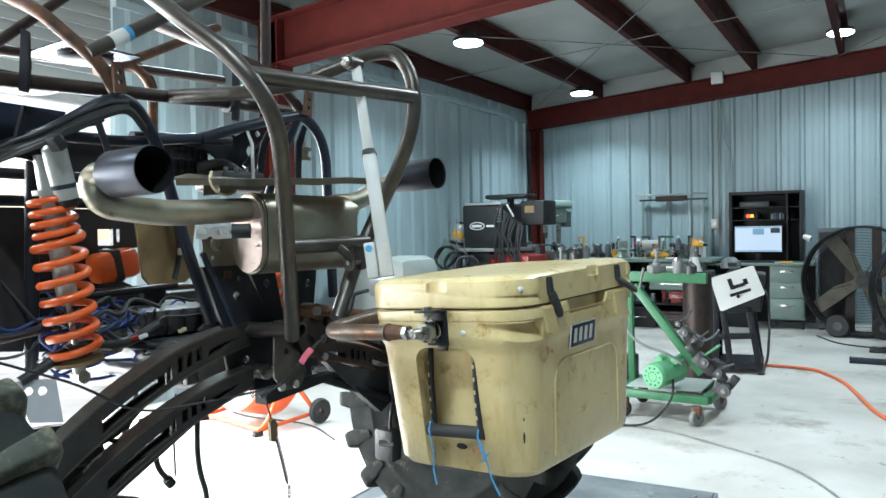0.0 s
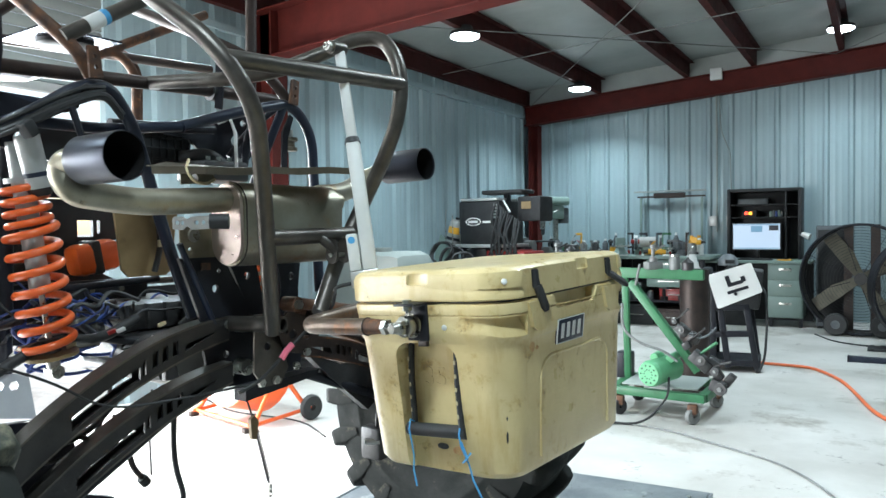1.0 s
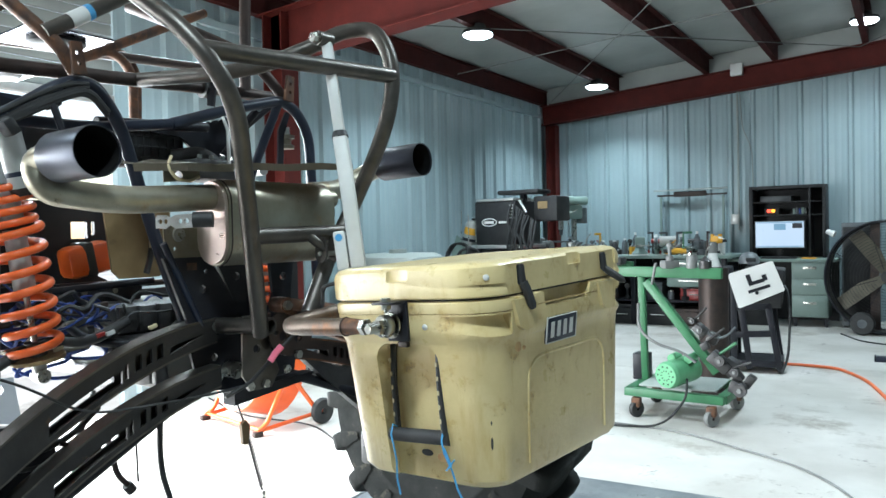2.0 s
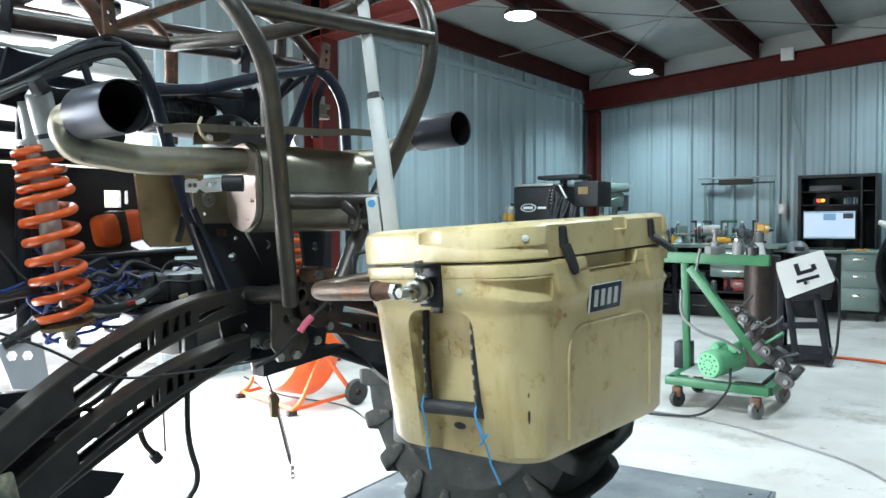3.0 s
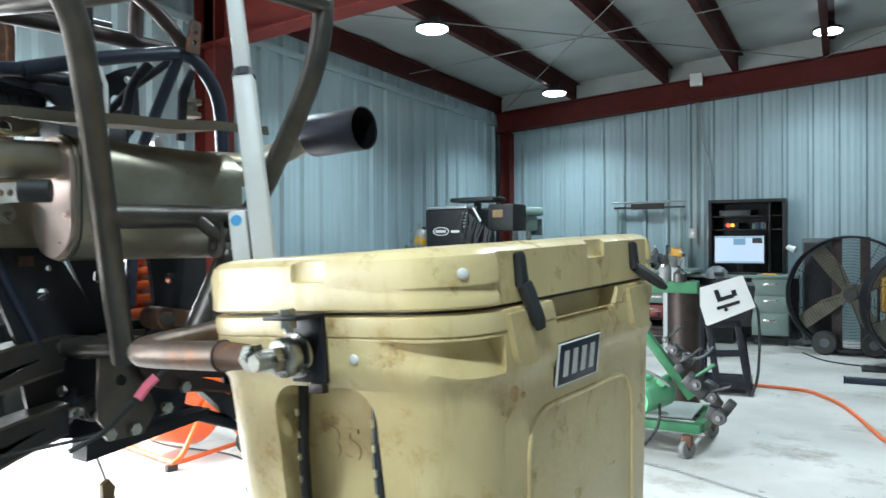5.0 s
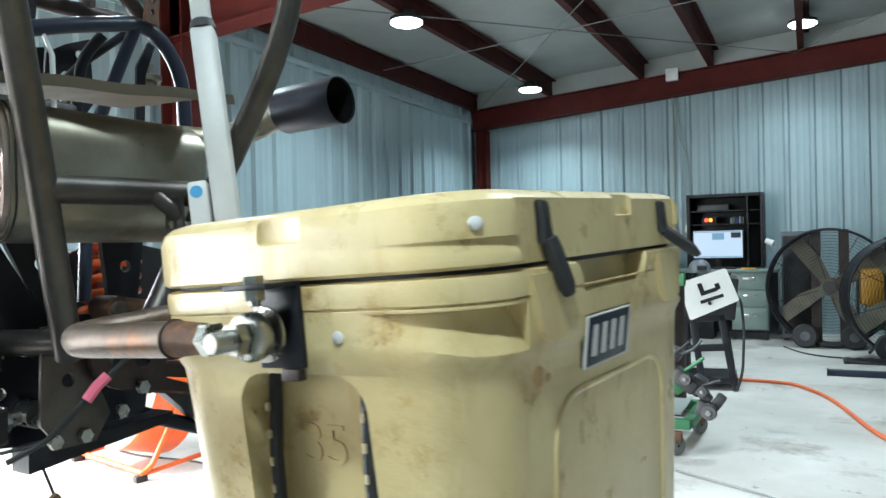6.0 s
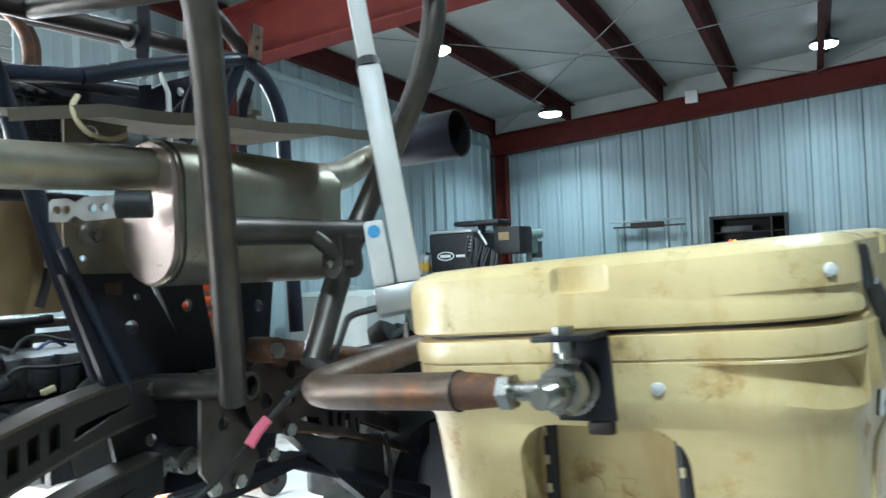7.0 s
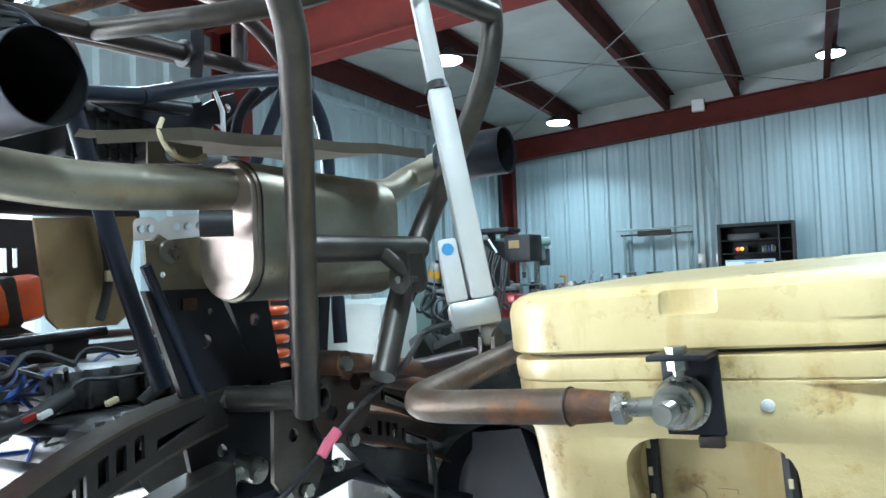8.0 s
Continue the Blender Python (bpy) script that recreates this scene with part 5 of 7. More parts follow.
# wheel carriers and brake gear
for s in (-1, 1):
    part("wheel_carrier", slab([(-0.10, -0.20), (0.08, -0.22), (0.13, 0.02), (0.05, 0.24), (-0.09, 0.22)], 0.06, m=axes(V(-0.83 if s < 0 else 0.69, -0.13 if s < 0 else 0.05, WZ + (0.06 if s < 0 else 0.02)), REAR, UP)), "black", buggy, "black steel wheel carrier")
    part("axle_shaft", rod(V(s * 0.10, -0.2, 1.0), V(s * 0.80, -0.06, WZ), 0.017), "black", buggy)
plate("carrier_shield", [(0.19, 1.03), (0.36, 0.965), (0.55, 0.94), (0.555, 0.80), (0.505, 0.775), (0.30, 0.935)], -0.16, 0.03, "grime")
plate("carrier_shield", [(-0.462, 0.725), (-0.50, 0.68), (-0.70, 0.64), (-0.82, 0.72), (-0.82, 0.985), (-0.66, 0.972), (-0.58, 0.940), (-0.565, 0.875), (-0.625, 0.845), (-0.60, 0.775)], -0.215, 0.03, "black", label="black folded carrier shield")
for k, pts in enumerate(([(-0.80, -0.16, 0.965), (-0.66, -0.15, 0.905), (-0.56, -0.14, 0.925), (-0.47, -0.16, 0.985)], [(-0.78, -0.15, 0.90), (-0.64, -0.14, 0.87), (-0.55, -0.15, 0.895), (-0.50, -0.16, 0.96), (-0.46, -0.2, 1.02)], [(-0.62, -0.15, 0.86), (-0.53, -0.14, 0.85), (-0.49, -0.13, 0.88), (-0.47, -0.16, 0.95)])):
    tube("brake_hose", pts, (0.008, 0.006, 0.010)[k], ("rubberb", "grime", "rustdark")[k], 0.05, n=8)
cal = part("brake_caliper", box(-0.045, -0.03, -0.06, 0.045, 0.03, 0.06, 0.012, m=axes(V(0.53, -0.12, 0.65), REAR, LAT)), "grime", buggy, "greasy black brake caliper")
part("caliper_bolt", rod(V(0.49, -0.13, 0.66), V(0.515, -0.08, 0.66), 0.012), "zinc", cal)
tube("brake_hose", [(0.52, -0.10, 0.95), (0.53, -0.09, 0.85), (0.52, -0.10, 0.74), (0.53, -0.11, 0.68)], 0.006, "rubberb", 0.04)
# gearbox lump and mid structure seen through the frame
gb = part("gearbox", box(-0.20, -0.25, 0.95, 0.22, 0.20, 1.10, 0.05, m=axes(V(0, -0.62, 0), LAT, -REAR)), "grime", buggy, "oily dark cast gearbox")
for k in range(6):
    part("case_rib", box(-0.18 + 0.07 * k, -0.262, 0.97, -0.168 + 0.07 * k, -0.24, 1.09, 0.003, m=axes(V(0, -0.62, 0), LAT, -REAR)), "grime", gb)
for k in range(7):
    part("case_bolt", hexnut(V(-0.19 + 0.065 * k, -0.40 - 0.03 * (k % 2), 1.098), UP, 0.010, 0.012), "zinc", gb)
part("case_cover", lathe([(0, 0), (0.085, 0), (0.09, 0.012), (0.06, 0.03), (0, 0.034)], 24, m=axes(V(-0.05, -0.37, 1.02), LAT, UP)), "dusty", gb, "dusty round case cover")
# oily engine parts crowded round the gearbox
eng = part("engine_block", box(-0.16, -0.20, 1.10, 0.20, 0.14, 1.20, 0.03, m=axes(V(-0.02, -0.78, 0), LAT, -REAR)), "grime", buggy, "oily black engine block")
for k in range(5):
    part("cooling_fin", box(-0.15 + 0.07 * k, -0.215, 1.11, -0.14 + 0.07 * k, -0.195, 1.195, 0.002, m=axes(V(-0.02, -0.78, 0), LAT, -REAR)), "grime", eng)
part("alternator", rod(V(-0.36, -0.64, 1.105), V(-0.26, -0.60, 1.115), 0.045, n=20), "dusty", eng, "dusty round alternator")
part("alternator_pulley", rod(V(-0.26, -0.60, 1.115), V(-0.24, -0.592, 1.117), 0.03, n=18), "grime", eng)
tube("black_coolant_hose", [(-0.62, -0.52, 1.04), (-0.45, -0.50, 1.13), (-0.30, -0.52, 1.10), (-0.18, -0.50, 1.16)], 0.016, "rubberb", 0.07)
tube("black_coolant_hose", [(-0.05, -0.46, 1.12), (0.05, -0.44, 1.20), (0.16, -0.46, 1.17), (0.24, -0.5, 1.08)], 0.014, "rubberb", 0.06)
for a0, b0, z0, col in ((-0.27, -0.50, 1.125, "redp"), (-0.245, -0.49, 1.128, "pale"), (-0.40, -0.50, 1.10, "cream"), (-0.46, -0.53, 1.16, "pale"), (-0.12, -0.46, 1.135, "cream")):
    part("wire_connector", box(-0.014, -0.006, -0.006, 0.014, 0.006, 0.006, 0.002, m=axes(V(a0, b0, z0), LAT + UP * 0.3, -REAR)), col, buggy)
for k, (a0, z0) in enumerate(((-0.42, 1.135), (-0.33, 1.16), (-0.50, 1.10))):
    part("bent_heat_tab", slab([(-0.05, -0.012), (0.045, -0.02), (0.055, 0.012), (-0.03, 0.022)], 0.003, m=axes(V(a0, -0.56, z0), LAT + UP * 0.2, REAR * 0.7 + UP * 0.7)), "zinc", buggy)
rw = random.Random(12)
for k in range(14):
    a0, z0 = rw.uniform(-0.75, -0.15), rw.uniform(1.06, 1.24)
    pts = [(a0 + 0.07 * j + rw.uniform(-0.03, 0.03), -0.60 + rw.uniform(-0.08, 0.10), z0 + rw.uniform(-0.05, 0.05)) for j in range(5)]
    part("loom_wire", pipe(rounded_path(VS(*pts), 0.05, 4), rw.choice((0.0035, 0.005, 0.007)), 6), rw.choice(("rubberb", "rubberb", "blue", "navy")), buggy)
part("skid_rail", rod(V(-0.35, -0.25, 1.05), V(-0.12, -1.4, 0.95), 0.022), "black", buggy)
part("skid_rail", rod(V(0.32, -0.25, 1.05), V(0.35, -1.4, 0.95), 0.022), "black", buggy)
part("clip_plate", slab([(-0.64, 1.045), (-0.52, 1.035), (-0.50, 0.90), (-0.60, 0.92)], 0.006, m=axes(V(0, -0.52, 0), LAT, UP), holes=(disc_loop(-0.60, 1.01, 0.014, 6), disc_loop(-0.56, 1.005, 0.014, 6))), "door_lit_alu", buggy, "punched aluminium plate with the door's glare in its colour")
# wires and hoses
rng = random.Random(4)
for k in range(9):
    a0, z0 = rng.uniform(-0.52, -0.32), rng.uniform(1.08, 1.22)
    pts = [(a0, -0.62, z0)]
    for j in range(7):
        pts.append((a0 + 0.10 * math.sin(j * 1.3 + k) + 0.03 * j, -0.62 + 0.05 * math.cos(j + k * 2), z0 + 0.06 * math.cos(j * 1.1 + k * 1.7) - 0.01 * j))
    part("wire_loop", pipe(rounded_path(VS(*pts), 0.05, 4), 0.0055, 6), "blue", buggy, "tangled blue cable")
for k in range(6):
    pts = [(-0.7 + 0.12 * k, -0.7, 1.35 - 0.03 * k), (-0.6 + 0.13 * k, -0.65, 1.15), (-0.45 + 0.12 * k, -0.68, 1.22 + 0.02 * (k % 3)), (-0.3 + 0.11 * k, -0.72, 1.12)]
    part("dark_wire", pipe(rounded_path(VS(*pts), 0.08, 5), 0.004, 6), "rubberb" if k % 2 else "blue", buggy)
part("thin_cable", pipe(rounded_path(VS((-0.95, 0.02, 1.20), (-0.72, -0.02, 1.10), (-0.60, -0.03, 1.02), (-0.52, -0.04, 0.995), (-0.30, -0.04, 0.985), (-0.14, 0.02, 1.0)), 0.08), 0.0035, 6), "rubberb", buggy, "thin black cable")
part("hanging_hose", pipe(rounded_path(VS((-0.318, -0.12, 0.99), (-0.325, -0.12, 0.84), (-0.318, -0.12, 0.77), (-0.295, -0.12, 0.70), (-0.30, -0.12, 0.66), (-0.34, -0.12, 0.62), (-0.37, -0.12, 0.60)), 0.05), 0.008, 10), "rubberb", buggy, "black rubber hose hanging loose")
part("hanging_wire", pipe(rounded_path(VS((-0.335, -0.2, 0.99), (-0.345, -0.2, 0.86), (-0.342, -0.2, 0.75)), 0.03), 0.003, 6), "rubberb", buggy)
part("hanging_line", pipe(rounded_path(VS((-0.46, -0.15, 0.93), (-0.445, -0.15, 0.86), (-0.43, -0.15, 0.80), (-0.40, -0.15, 0.765)), 0.03), 0.008, 8), "rustdark", buggy)
part("line_fitting", rod(V(-0.405, -0.15, 0.768), V(-0.39, -0.15, 0.748), 0.014, n=10), "rubberb", buggy)
part("brake_line", pipe(rounded_path(VS((-0.60, -0.1, 0.93), (-0.52, -0.12, 0.90), (-0.50, -0.13, 0.84), (-0.55, -0.14, 0.80)), 0.04), 0.006, 8), "rustdark", buggy)
cab = part("brake_cable", pipe(VS((-0.10, -0.1, 0.975), (-0.058, -0.1, 0.86)), 0.003, 6), "rubberb", buggy, "loose hanging brake cable")
part("cable_spring", spring(V(-0.048, -0.1, 0.83), V(-0.002, -0.1, 0.66), 0.006, 0.0018, 22, 5), "rubberb", cab)
part("cable_core", pipe(VS((-0.058, -0.1, 0.86), (0.0, -0.1, 0.65)), 0.0035, 6), "rubberb", cab)
part("cable_anchor", slab([(-0.012, -0.04), (0.006, -0.045), (0.016, 0.01), (0.0, 0.03), (-0.016, 0.02)], 0.012, m=axes(V(-0.062, -0.1, 0.845), LAT, UP)), "tan", cab, "tan cable anchor tab")
part("cable_eye", slab([(-0.007, -0.03), (0.007, -0.03), (0.006, 0.01), (-0.006, 0.01)], 0.004, m=axes(V(0.004, -0.1, 0.635), LAT, UP), holes=(disc_loop(0, -0.02, 0.004, 8), disc_loop(0, -0.005, 0.003, 8))), "zinc", cab)
part("orange_bag", box(-0.085, -0.05, -0.055, 0.085, 0.05, 0.055, 0.025, m=axes(V(-0.105, -0.88, 1.345), LAT + UP * 0.18, -REAR)), "orange", buggy, "orange fabric bag with black strap")
part("bag_strap", box(-0.015, -0.054, -0.06, 0.02, 0.054, 0.06, 0.01, m=axes(V(-0.115, -0.88, 1.345), LAT + UP * 0.18, -REAR)), "rubberb", buggy)

# linear actuator between the hoop bar and the cradle
BASE = Matrix.Identity(4)
act_top, act_bot = Vector((-1.205, 1.612, 1.630)), K(-0.345, 0.012, 0.312)
aw = (act_top - act_bot).normalized()
actuator = thing("linear_actuator", "white aluminium linear actuator between hoop bar and cradle", "actuator")
side_way = Vector((-0.86, -0.50, 0))
am = Matrix.Translation(act_bot) @ axes((0, 0, 0), side_way - aw * side_way.dot(aw), aw.cross(side_way))
alen = (act_top - act_bot).length
part("outer_tube", box(-0.0165, -0.0165, 0.05, 0.0165, 0.0165, alen * 0.60, 0.006, m=am), "pale", actuator)
part("tube_band", rod(am @ Vector((0, 0, alen * 0.60 - 0.002)), am @ Vector((0, 0, alen * 0.60 + 0.012)), 0.0195, 0.016, 16), "rubberb", actuator, "black wiper band")
part("inner_rod", box(-0.0125, -0.0125, alen * 0.60, 0.0125, 0.0125, alen * 0.985, 0.004, m=am), "pale", actuator)
part("gear_case", box(-0.0185, -0.0185, 0.014, 0.0475, 0.0185, 0.050, 0.004, m=am), "alu", actuator, "dull cast gear case")
mo = part("motor", box(0.0190, -0.0145, 0.051, 0.0465, 0.0145, 0.140, 0.005, m=am), "pale", actuator, "white motor housing with blue dot")
part("blue_dot", rod(am @ Vector((0.034, 0.0135, 0.124)), am @ Vector((0.034, 0.0155, 0.124)), 0.0085, n=18), "cyan", mo)
part("lower_clevis", box(-0.011, -0.011, -0.012, 0.011, 0.011, 0.02, 0.003, m=am), "zinc", actuator)
part("upper_clamp", rod(act_top - LAT * 0.03, act_top + LAT * 0.012, 0.017), "steel", actuator)
part("clamp_bolt", hexnut(act_top - LAT * 0.045, LAT, 0.012, 0.015), "zinc", actuator)
cw = [am @ Vector((0.046, 0.0, 0.026)), am @ Vector((0.085, 0.01, 0.022))] + [BUGGY @ p for p in (V(-0.02, 0.20, 1.21), V(-0.06, 0.13, 1.145), V(-0.115, 0.11, 1.09), V(-0.16, 0.05, 1.01), V(-0.22, 0.03, 0.985))]
cab2 = part("actuator_cable", pipe(rounded_path(cw, 0.06), 0.0045, 8), "rubberb", actuator, "thin black cable")
part("pink_tape", pipe([BUGGY @ p for p in (V(-0.128, 0.105, 1.075), V(-0.112, 0.108, 1.095), V(-0.095, 0.115, 1.112))], 0.0085, 8), "pink", cab2, "pink tape wrap")

BASE = LIFT
lift = thing("lift_platform", "low dark grey steel lift platform with worn deck", "platform")
part("base_frame", box(-2.03, -0.57, 0, -0.61, 3.43, 0.20, 0.008), "black", lift)
for k in range(3):
    y0 = -0.59 + 1.35 * k
    part("deck_plate", box(-2.05, y0, 0.2005, -0.59, y0 + 1.345, 0.233, 0.003), "deck", lift, "scuffed dark grey deck plate")
    for x in (-1.99, -0.66):
        for y in (y0 + 0.08, y0 + 1.26):
            part("deck_bolt", rod((x, y, 0.233), (x, y, 0.2375), 0.012, n=10), "zinc", lift)
for x in (-2.065, -0.585):
    part("edge_rail", box(x, -0.6, 0.0, x + 0.012, 3.46, 0.236, 0.002), "deck", lift)
for y in (-0.605, 3.455):
    part("end_rail", box(-2.05, y, 0.0, -0.586, y + 0.012, 0.232, 0.002), "deck", lift)
part("caution_stripe", box(-1.05, 3.468, 0.20, -0.85, 3.472, 0.225), "yellow", lift)

# ---- along the end wall ----
BASE = HALL


def slat_legs(o, xs, ys, z, r, material):
    for x in xs:
        for y in ys:
            part("leg", box(x - r, y - r, 0, x + r, y + r, z, 0.003), material, o)


bench = thing("workbench", "long steel workbench with cluttered shelf under its top", "workbench")
part("worktop", box(-4.25, 9.55, 0.86, -1.75, 10.45, 0.90, 0.004), "grey", bench)
slat_legs(bench, (-4.15, -3.0, -1.85), (9.62, 10.38), 0.86, 0.03, "black")
# added dark sheet that stands in for the shade under the bench
part("back_panel", box(-4.2, 10.40, 0.05, -1.8, 10.42, 0.86), "plastic", bench)
part("shelf", box(-4.2, 9.6, 0.30, -1.8, 10.4, 0.325, 0.003), "black", bench)
part("drawer_unit", box(-2.55, 9.58, 0.50, -1.95, 10.3, 0.85, 0.006), "grey", bench, "grey drawer unit under the top")
for k in range(3):
    d = part("drawer_front", box(-2.53, 9.565, 0.515 + 0.11 * k, -1.97, 9.585, 0.615 + 0.11 * k, 0.003), "grey", bench)
    part("handle", box(-2.40, 9.552, 0.57 + 0.11 * k, -2.10, 9.562, 0.585 + 0.11 * k), "zinc", d)


def crate(x, y, z, sx, sy, sz, material, name, label):
    o = thing(name, label, name.replace("_", " "), m=Matrix.Translation((x, y, z)))
    part("shell", box(-sx / 2, -sy / 2, 0, sx / 2, sy / 2, sz * 0.82, 0.006), material, o)
    part("cap", box(-sx / 2 - 0.006, -sy / 2 - 0.006, sz * 0.82, sx / 2 + 0.006, sy / 2 + 0.006, sz, 0.006), material, o)
    part("handle", pipe([(-sx * 0.2, -sy / 2 - 0.01, sz * 0.5), (-sx * 0.2, -sy / 2 - 0.03, sz * 0.5), (sx * 0.2, -sy / 2 - 0.03, sz * 0.5), (sx * 0.2, -sy / 2 - 0.01, sz * 0.5)], 0.006, 6), "zinc", o)
    return o


# the floor totes and the box under the desk are added to darken the shade
for args in ((-3.9, 9.9, 0.325, 0.40, 0.5, 0.28, "redp", "tool_box", "red steel tool box on the bench shelf"), (-3.4, 9.85, 0.325, 0.34, 0.4, 0.2, "plastic", "tool_case", "black plastic tool case on the bench shelf"),
             (-2.8, 9.9, 0.325, 0.3, 0.4, 0.22, "darkgrey", "parts_bin", "dark grey parts bin on the bench shelf"), (-2.2, 9.85, 0.325, 0.4, 0.4, 0.15, "redp", "parts_tray", "red parts tray on the bench shelf"),
             (-1.55, 10.2, 0.0, 0.42, 0.36, 0.46, "plastic", "computer_case", "black box added to deepen the shade under the desk"), (-3.75, 9.85, 0.0, 0.5, 0.5, 0.27, "grime", "scrap_box", "oily scrap box on the floor under the bench"), (-2.68, 9.85, 0.0, 0.42, 0.5, 0.27, "plastic", "storage_tote", "black tote added to deepen the shade under the bench"), (-3.2, 9.8, 0.0, 0.6, 0.4, 0.26, "plastic", "storage_tote", "black tote added to deepen the shade under the bench"), (-2.2, 9.8, 0.0, 0.5, 0.4, 0.22, "rustdark", "scrap_box", "rusty scrap box on the floor under the bench")):
    crate(*args)


def vice(x, y, z, s, turn, material):
    o = thing("bench_vice", "grey bench vice bolted to the bench", "vice", "bench vices", m=pose(x, y, z, 0, 0, turn) @ Matrix.Scale(s, 4))
    part("base", lathe([(0, 0), (0.09, 0), (0.09, 0.02), (0.06, 0.05), (0.05, 0.08), (0, 0.08)], 18), material, o)
    part("fixed_jaw", box(-0.05, -0.02, 0.08, 0.05, 0.07, 0.20, 0.012), material, o)
    part("sliding_jaw", box(-0.05, -0.13, 0.09, 0.05, -0.07, 0.20, 0.012), material, o)
    part("slide", box(-0.025, -0.22, 0.09, 0.025, 0.10, 0.13, 0.004), material, o)
    part("screw", rod((0, -0.28, 0.11), (0, -0.20, 0.11), 0.012), "zinc", o)
    part("handle", rod((-0.09, -0.27, 0.11), (0.09, -0.27, 0.11), 0.007), "zinc", o)
    return o


vice(-2.95, 9.75, 0.90, 1.2, 20, "grey")
vice(-2.15, 9.8, 0.90, 0.9, -30, "darkgrey")
vice(-3.85, 9.8, 0.90, 0.9, 10, "darkgrey")


def grinder(x, y, z, turn):
    o = thing("bench_grinder", "grey bench grinder with two wheels on the bench", "grinder", m=pose(x, y, z, 0, 0, turn))
    part("motor", rod((-0.12, 0, 0.17), (0.12, 0, 0.17), 0.075, n=20), "alu", o)
    part("foot", box(-0.08, -0.07, 0, 0.08, 0.07, 0.11, 0.01), "grey", o)
    for s in (-1, 1):
        part("wheel_guard", rod((s * 0.14, 0, 0.17), (s * 0.19, 0, 0.17), 0.10, n=22), "alu", o)
        part("stone", rod((s * 0.145, -0.02, 0.16), (s * 0.185, -0.02, 0.16), 0.092, n=22), "darkgrey", o)


grinder(-2.62, 9.95, 0.90, 15)


def angle_grinder(x, y, z, turn):
    o = thing("power_tool", "yellow and black hand power tool lying on the bench", "power tool", m=pose(x, y, z, 0, 0, turn))
    part("body", rod((-0.14, 0, 0.055), (0.08, 0, 0.055), 0.034, 0.04, 16), "yellow", o)
    part("gear_head", rod((0.08, 0, 0.055), (0.16, 0, 0.055), 0.04, 0.03, 16), "zinc", o)
    part("grip", rod((-0.2, 0, 0.05), (-0.14, 0, 0.055), 0.026, 0.03, 14), "rubberb", o)
    part("side_handle", rod((0.12, 0.03, 0.06), (0.12, 0.15, 0.07), 0.016), "rubberb", o)


angle_grinder(-2.42, 9.72, 0.90, 20)


def bottle(x, y, z, r, h, material, name, label, capm="black"):
    o = thing(name, label, "bottle", m=Matrix.Translation((x, y, z)))
    part("shell", lathe([(0, 0), (r, 0.004), (r, h * 0.7), (r * 0.55, h * 0.82), (r * 0.4, h * 0.9), (0, h * 0.9)], 20), material, o)
    part("cap", lathe([(0, h * 0.88), (r * 0.45, h * 0.88), (r * 0.4, h), (0, h)], 16), capm, o)
    return o


for k, (x, y, r, h, m) in enumerate(((-3.35, 9.9, 0.045, 0.20, "grime"), (-3.24, 10.0, 0.04, 0.22, "darkgrey"), (-3.5, 9.85, 0.05, 0.2, "dull"), (-1.95, 9.9, 0.06, 0.26, "white"), (-3.12, 10.1, 0.035, 0.3, "darkgrey"), (-2.30, 10.15, 0.04, 0.3, "darkgrey"), (-4.05, 10.0, 0.045, 0.25, "black"))):
    bottle(x, y, 0.90, r, h, m, "spray_can", "spray can standing on the cluttered bench", "white" if m != "white" else "yellow")
reg = bottle(-1.85, 9.0, 0.0, 0.11, 1.08, "white", "gas_cylinder", "white gas cylinder with grey valve", "dull")
part("valve", rod((0, 0, 1.04), (0, 0, 1.17), 0.02), "yellow", reg, "brass cylinder valve")
part("gauge", lathe([(0, 0), (0.035, 0), (0.035, 0.025), (0, 0.025)], 16, m=pose(0.04, -0.03, 1.12, 90, 0, 0)), "yellow", reg)

drill = thing("drill_press", "grey-green bench drill press with belt housing", "drill press", m=pose(-4.02, 9.9, 0.90, 0, 0, -25))
part("base", box(-0.16, -0.25, 0, 0.16, 0.2, 0.04, 0.008), "darkgrey", drill)
part("column", rod((0, 0.1, 0.04), (0, 0.1, 0.75), 0.04, n=18), "zinc", drill)
part("head", box(-0.11, -0.22, 0.50, 0.11, 0.18, 0.70, 0.03), "grey", drill)
part("belt_cover", box(-0.14, -0.26, 0.70, 0.14, 0.26, 0.82, 0.03), "grey", drill)
part("motor", rod((0, 0.24, 0.44), (0, 0.24, 0.66), 0.085, n=18), "darkgrey", drill)
part("quill", rod((0, -0.14, 0.36), (0, -0.14, 0.5), 0.035, n=16), "zinc", drill)
part("chuck", rod((0, -0.14, 0.28), (0, -0.14, 0.36), 0.02, 0.028, 14), "darkgrey", drill)
part("table", box(-0.14, -0.24, 0.18, 0.14, 0.06, 0.20, 0.006), "darkgrey", drill)
for k in range(3):
    a = radians(120 * k + 20)
    part("feed_lever", rod((0.11, -0.1, 0.58), (0.13, -0.1 + 0.16 * math.cos(a), 0.58 + 0.16 * math.sin(a)), 0.007), "zinc", drill)

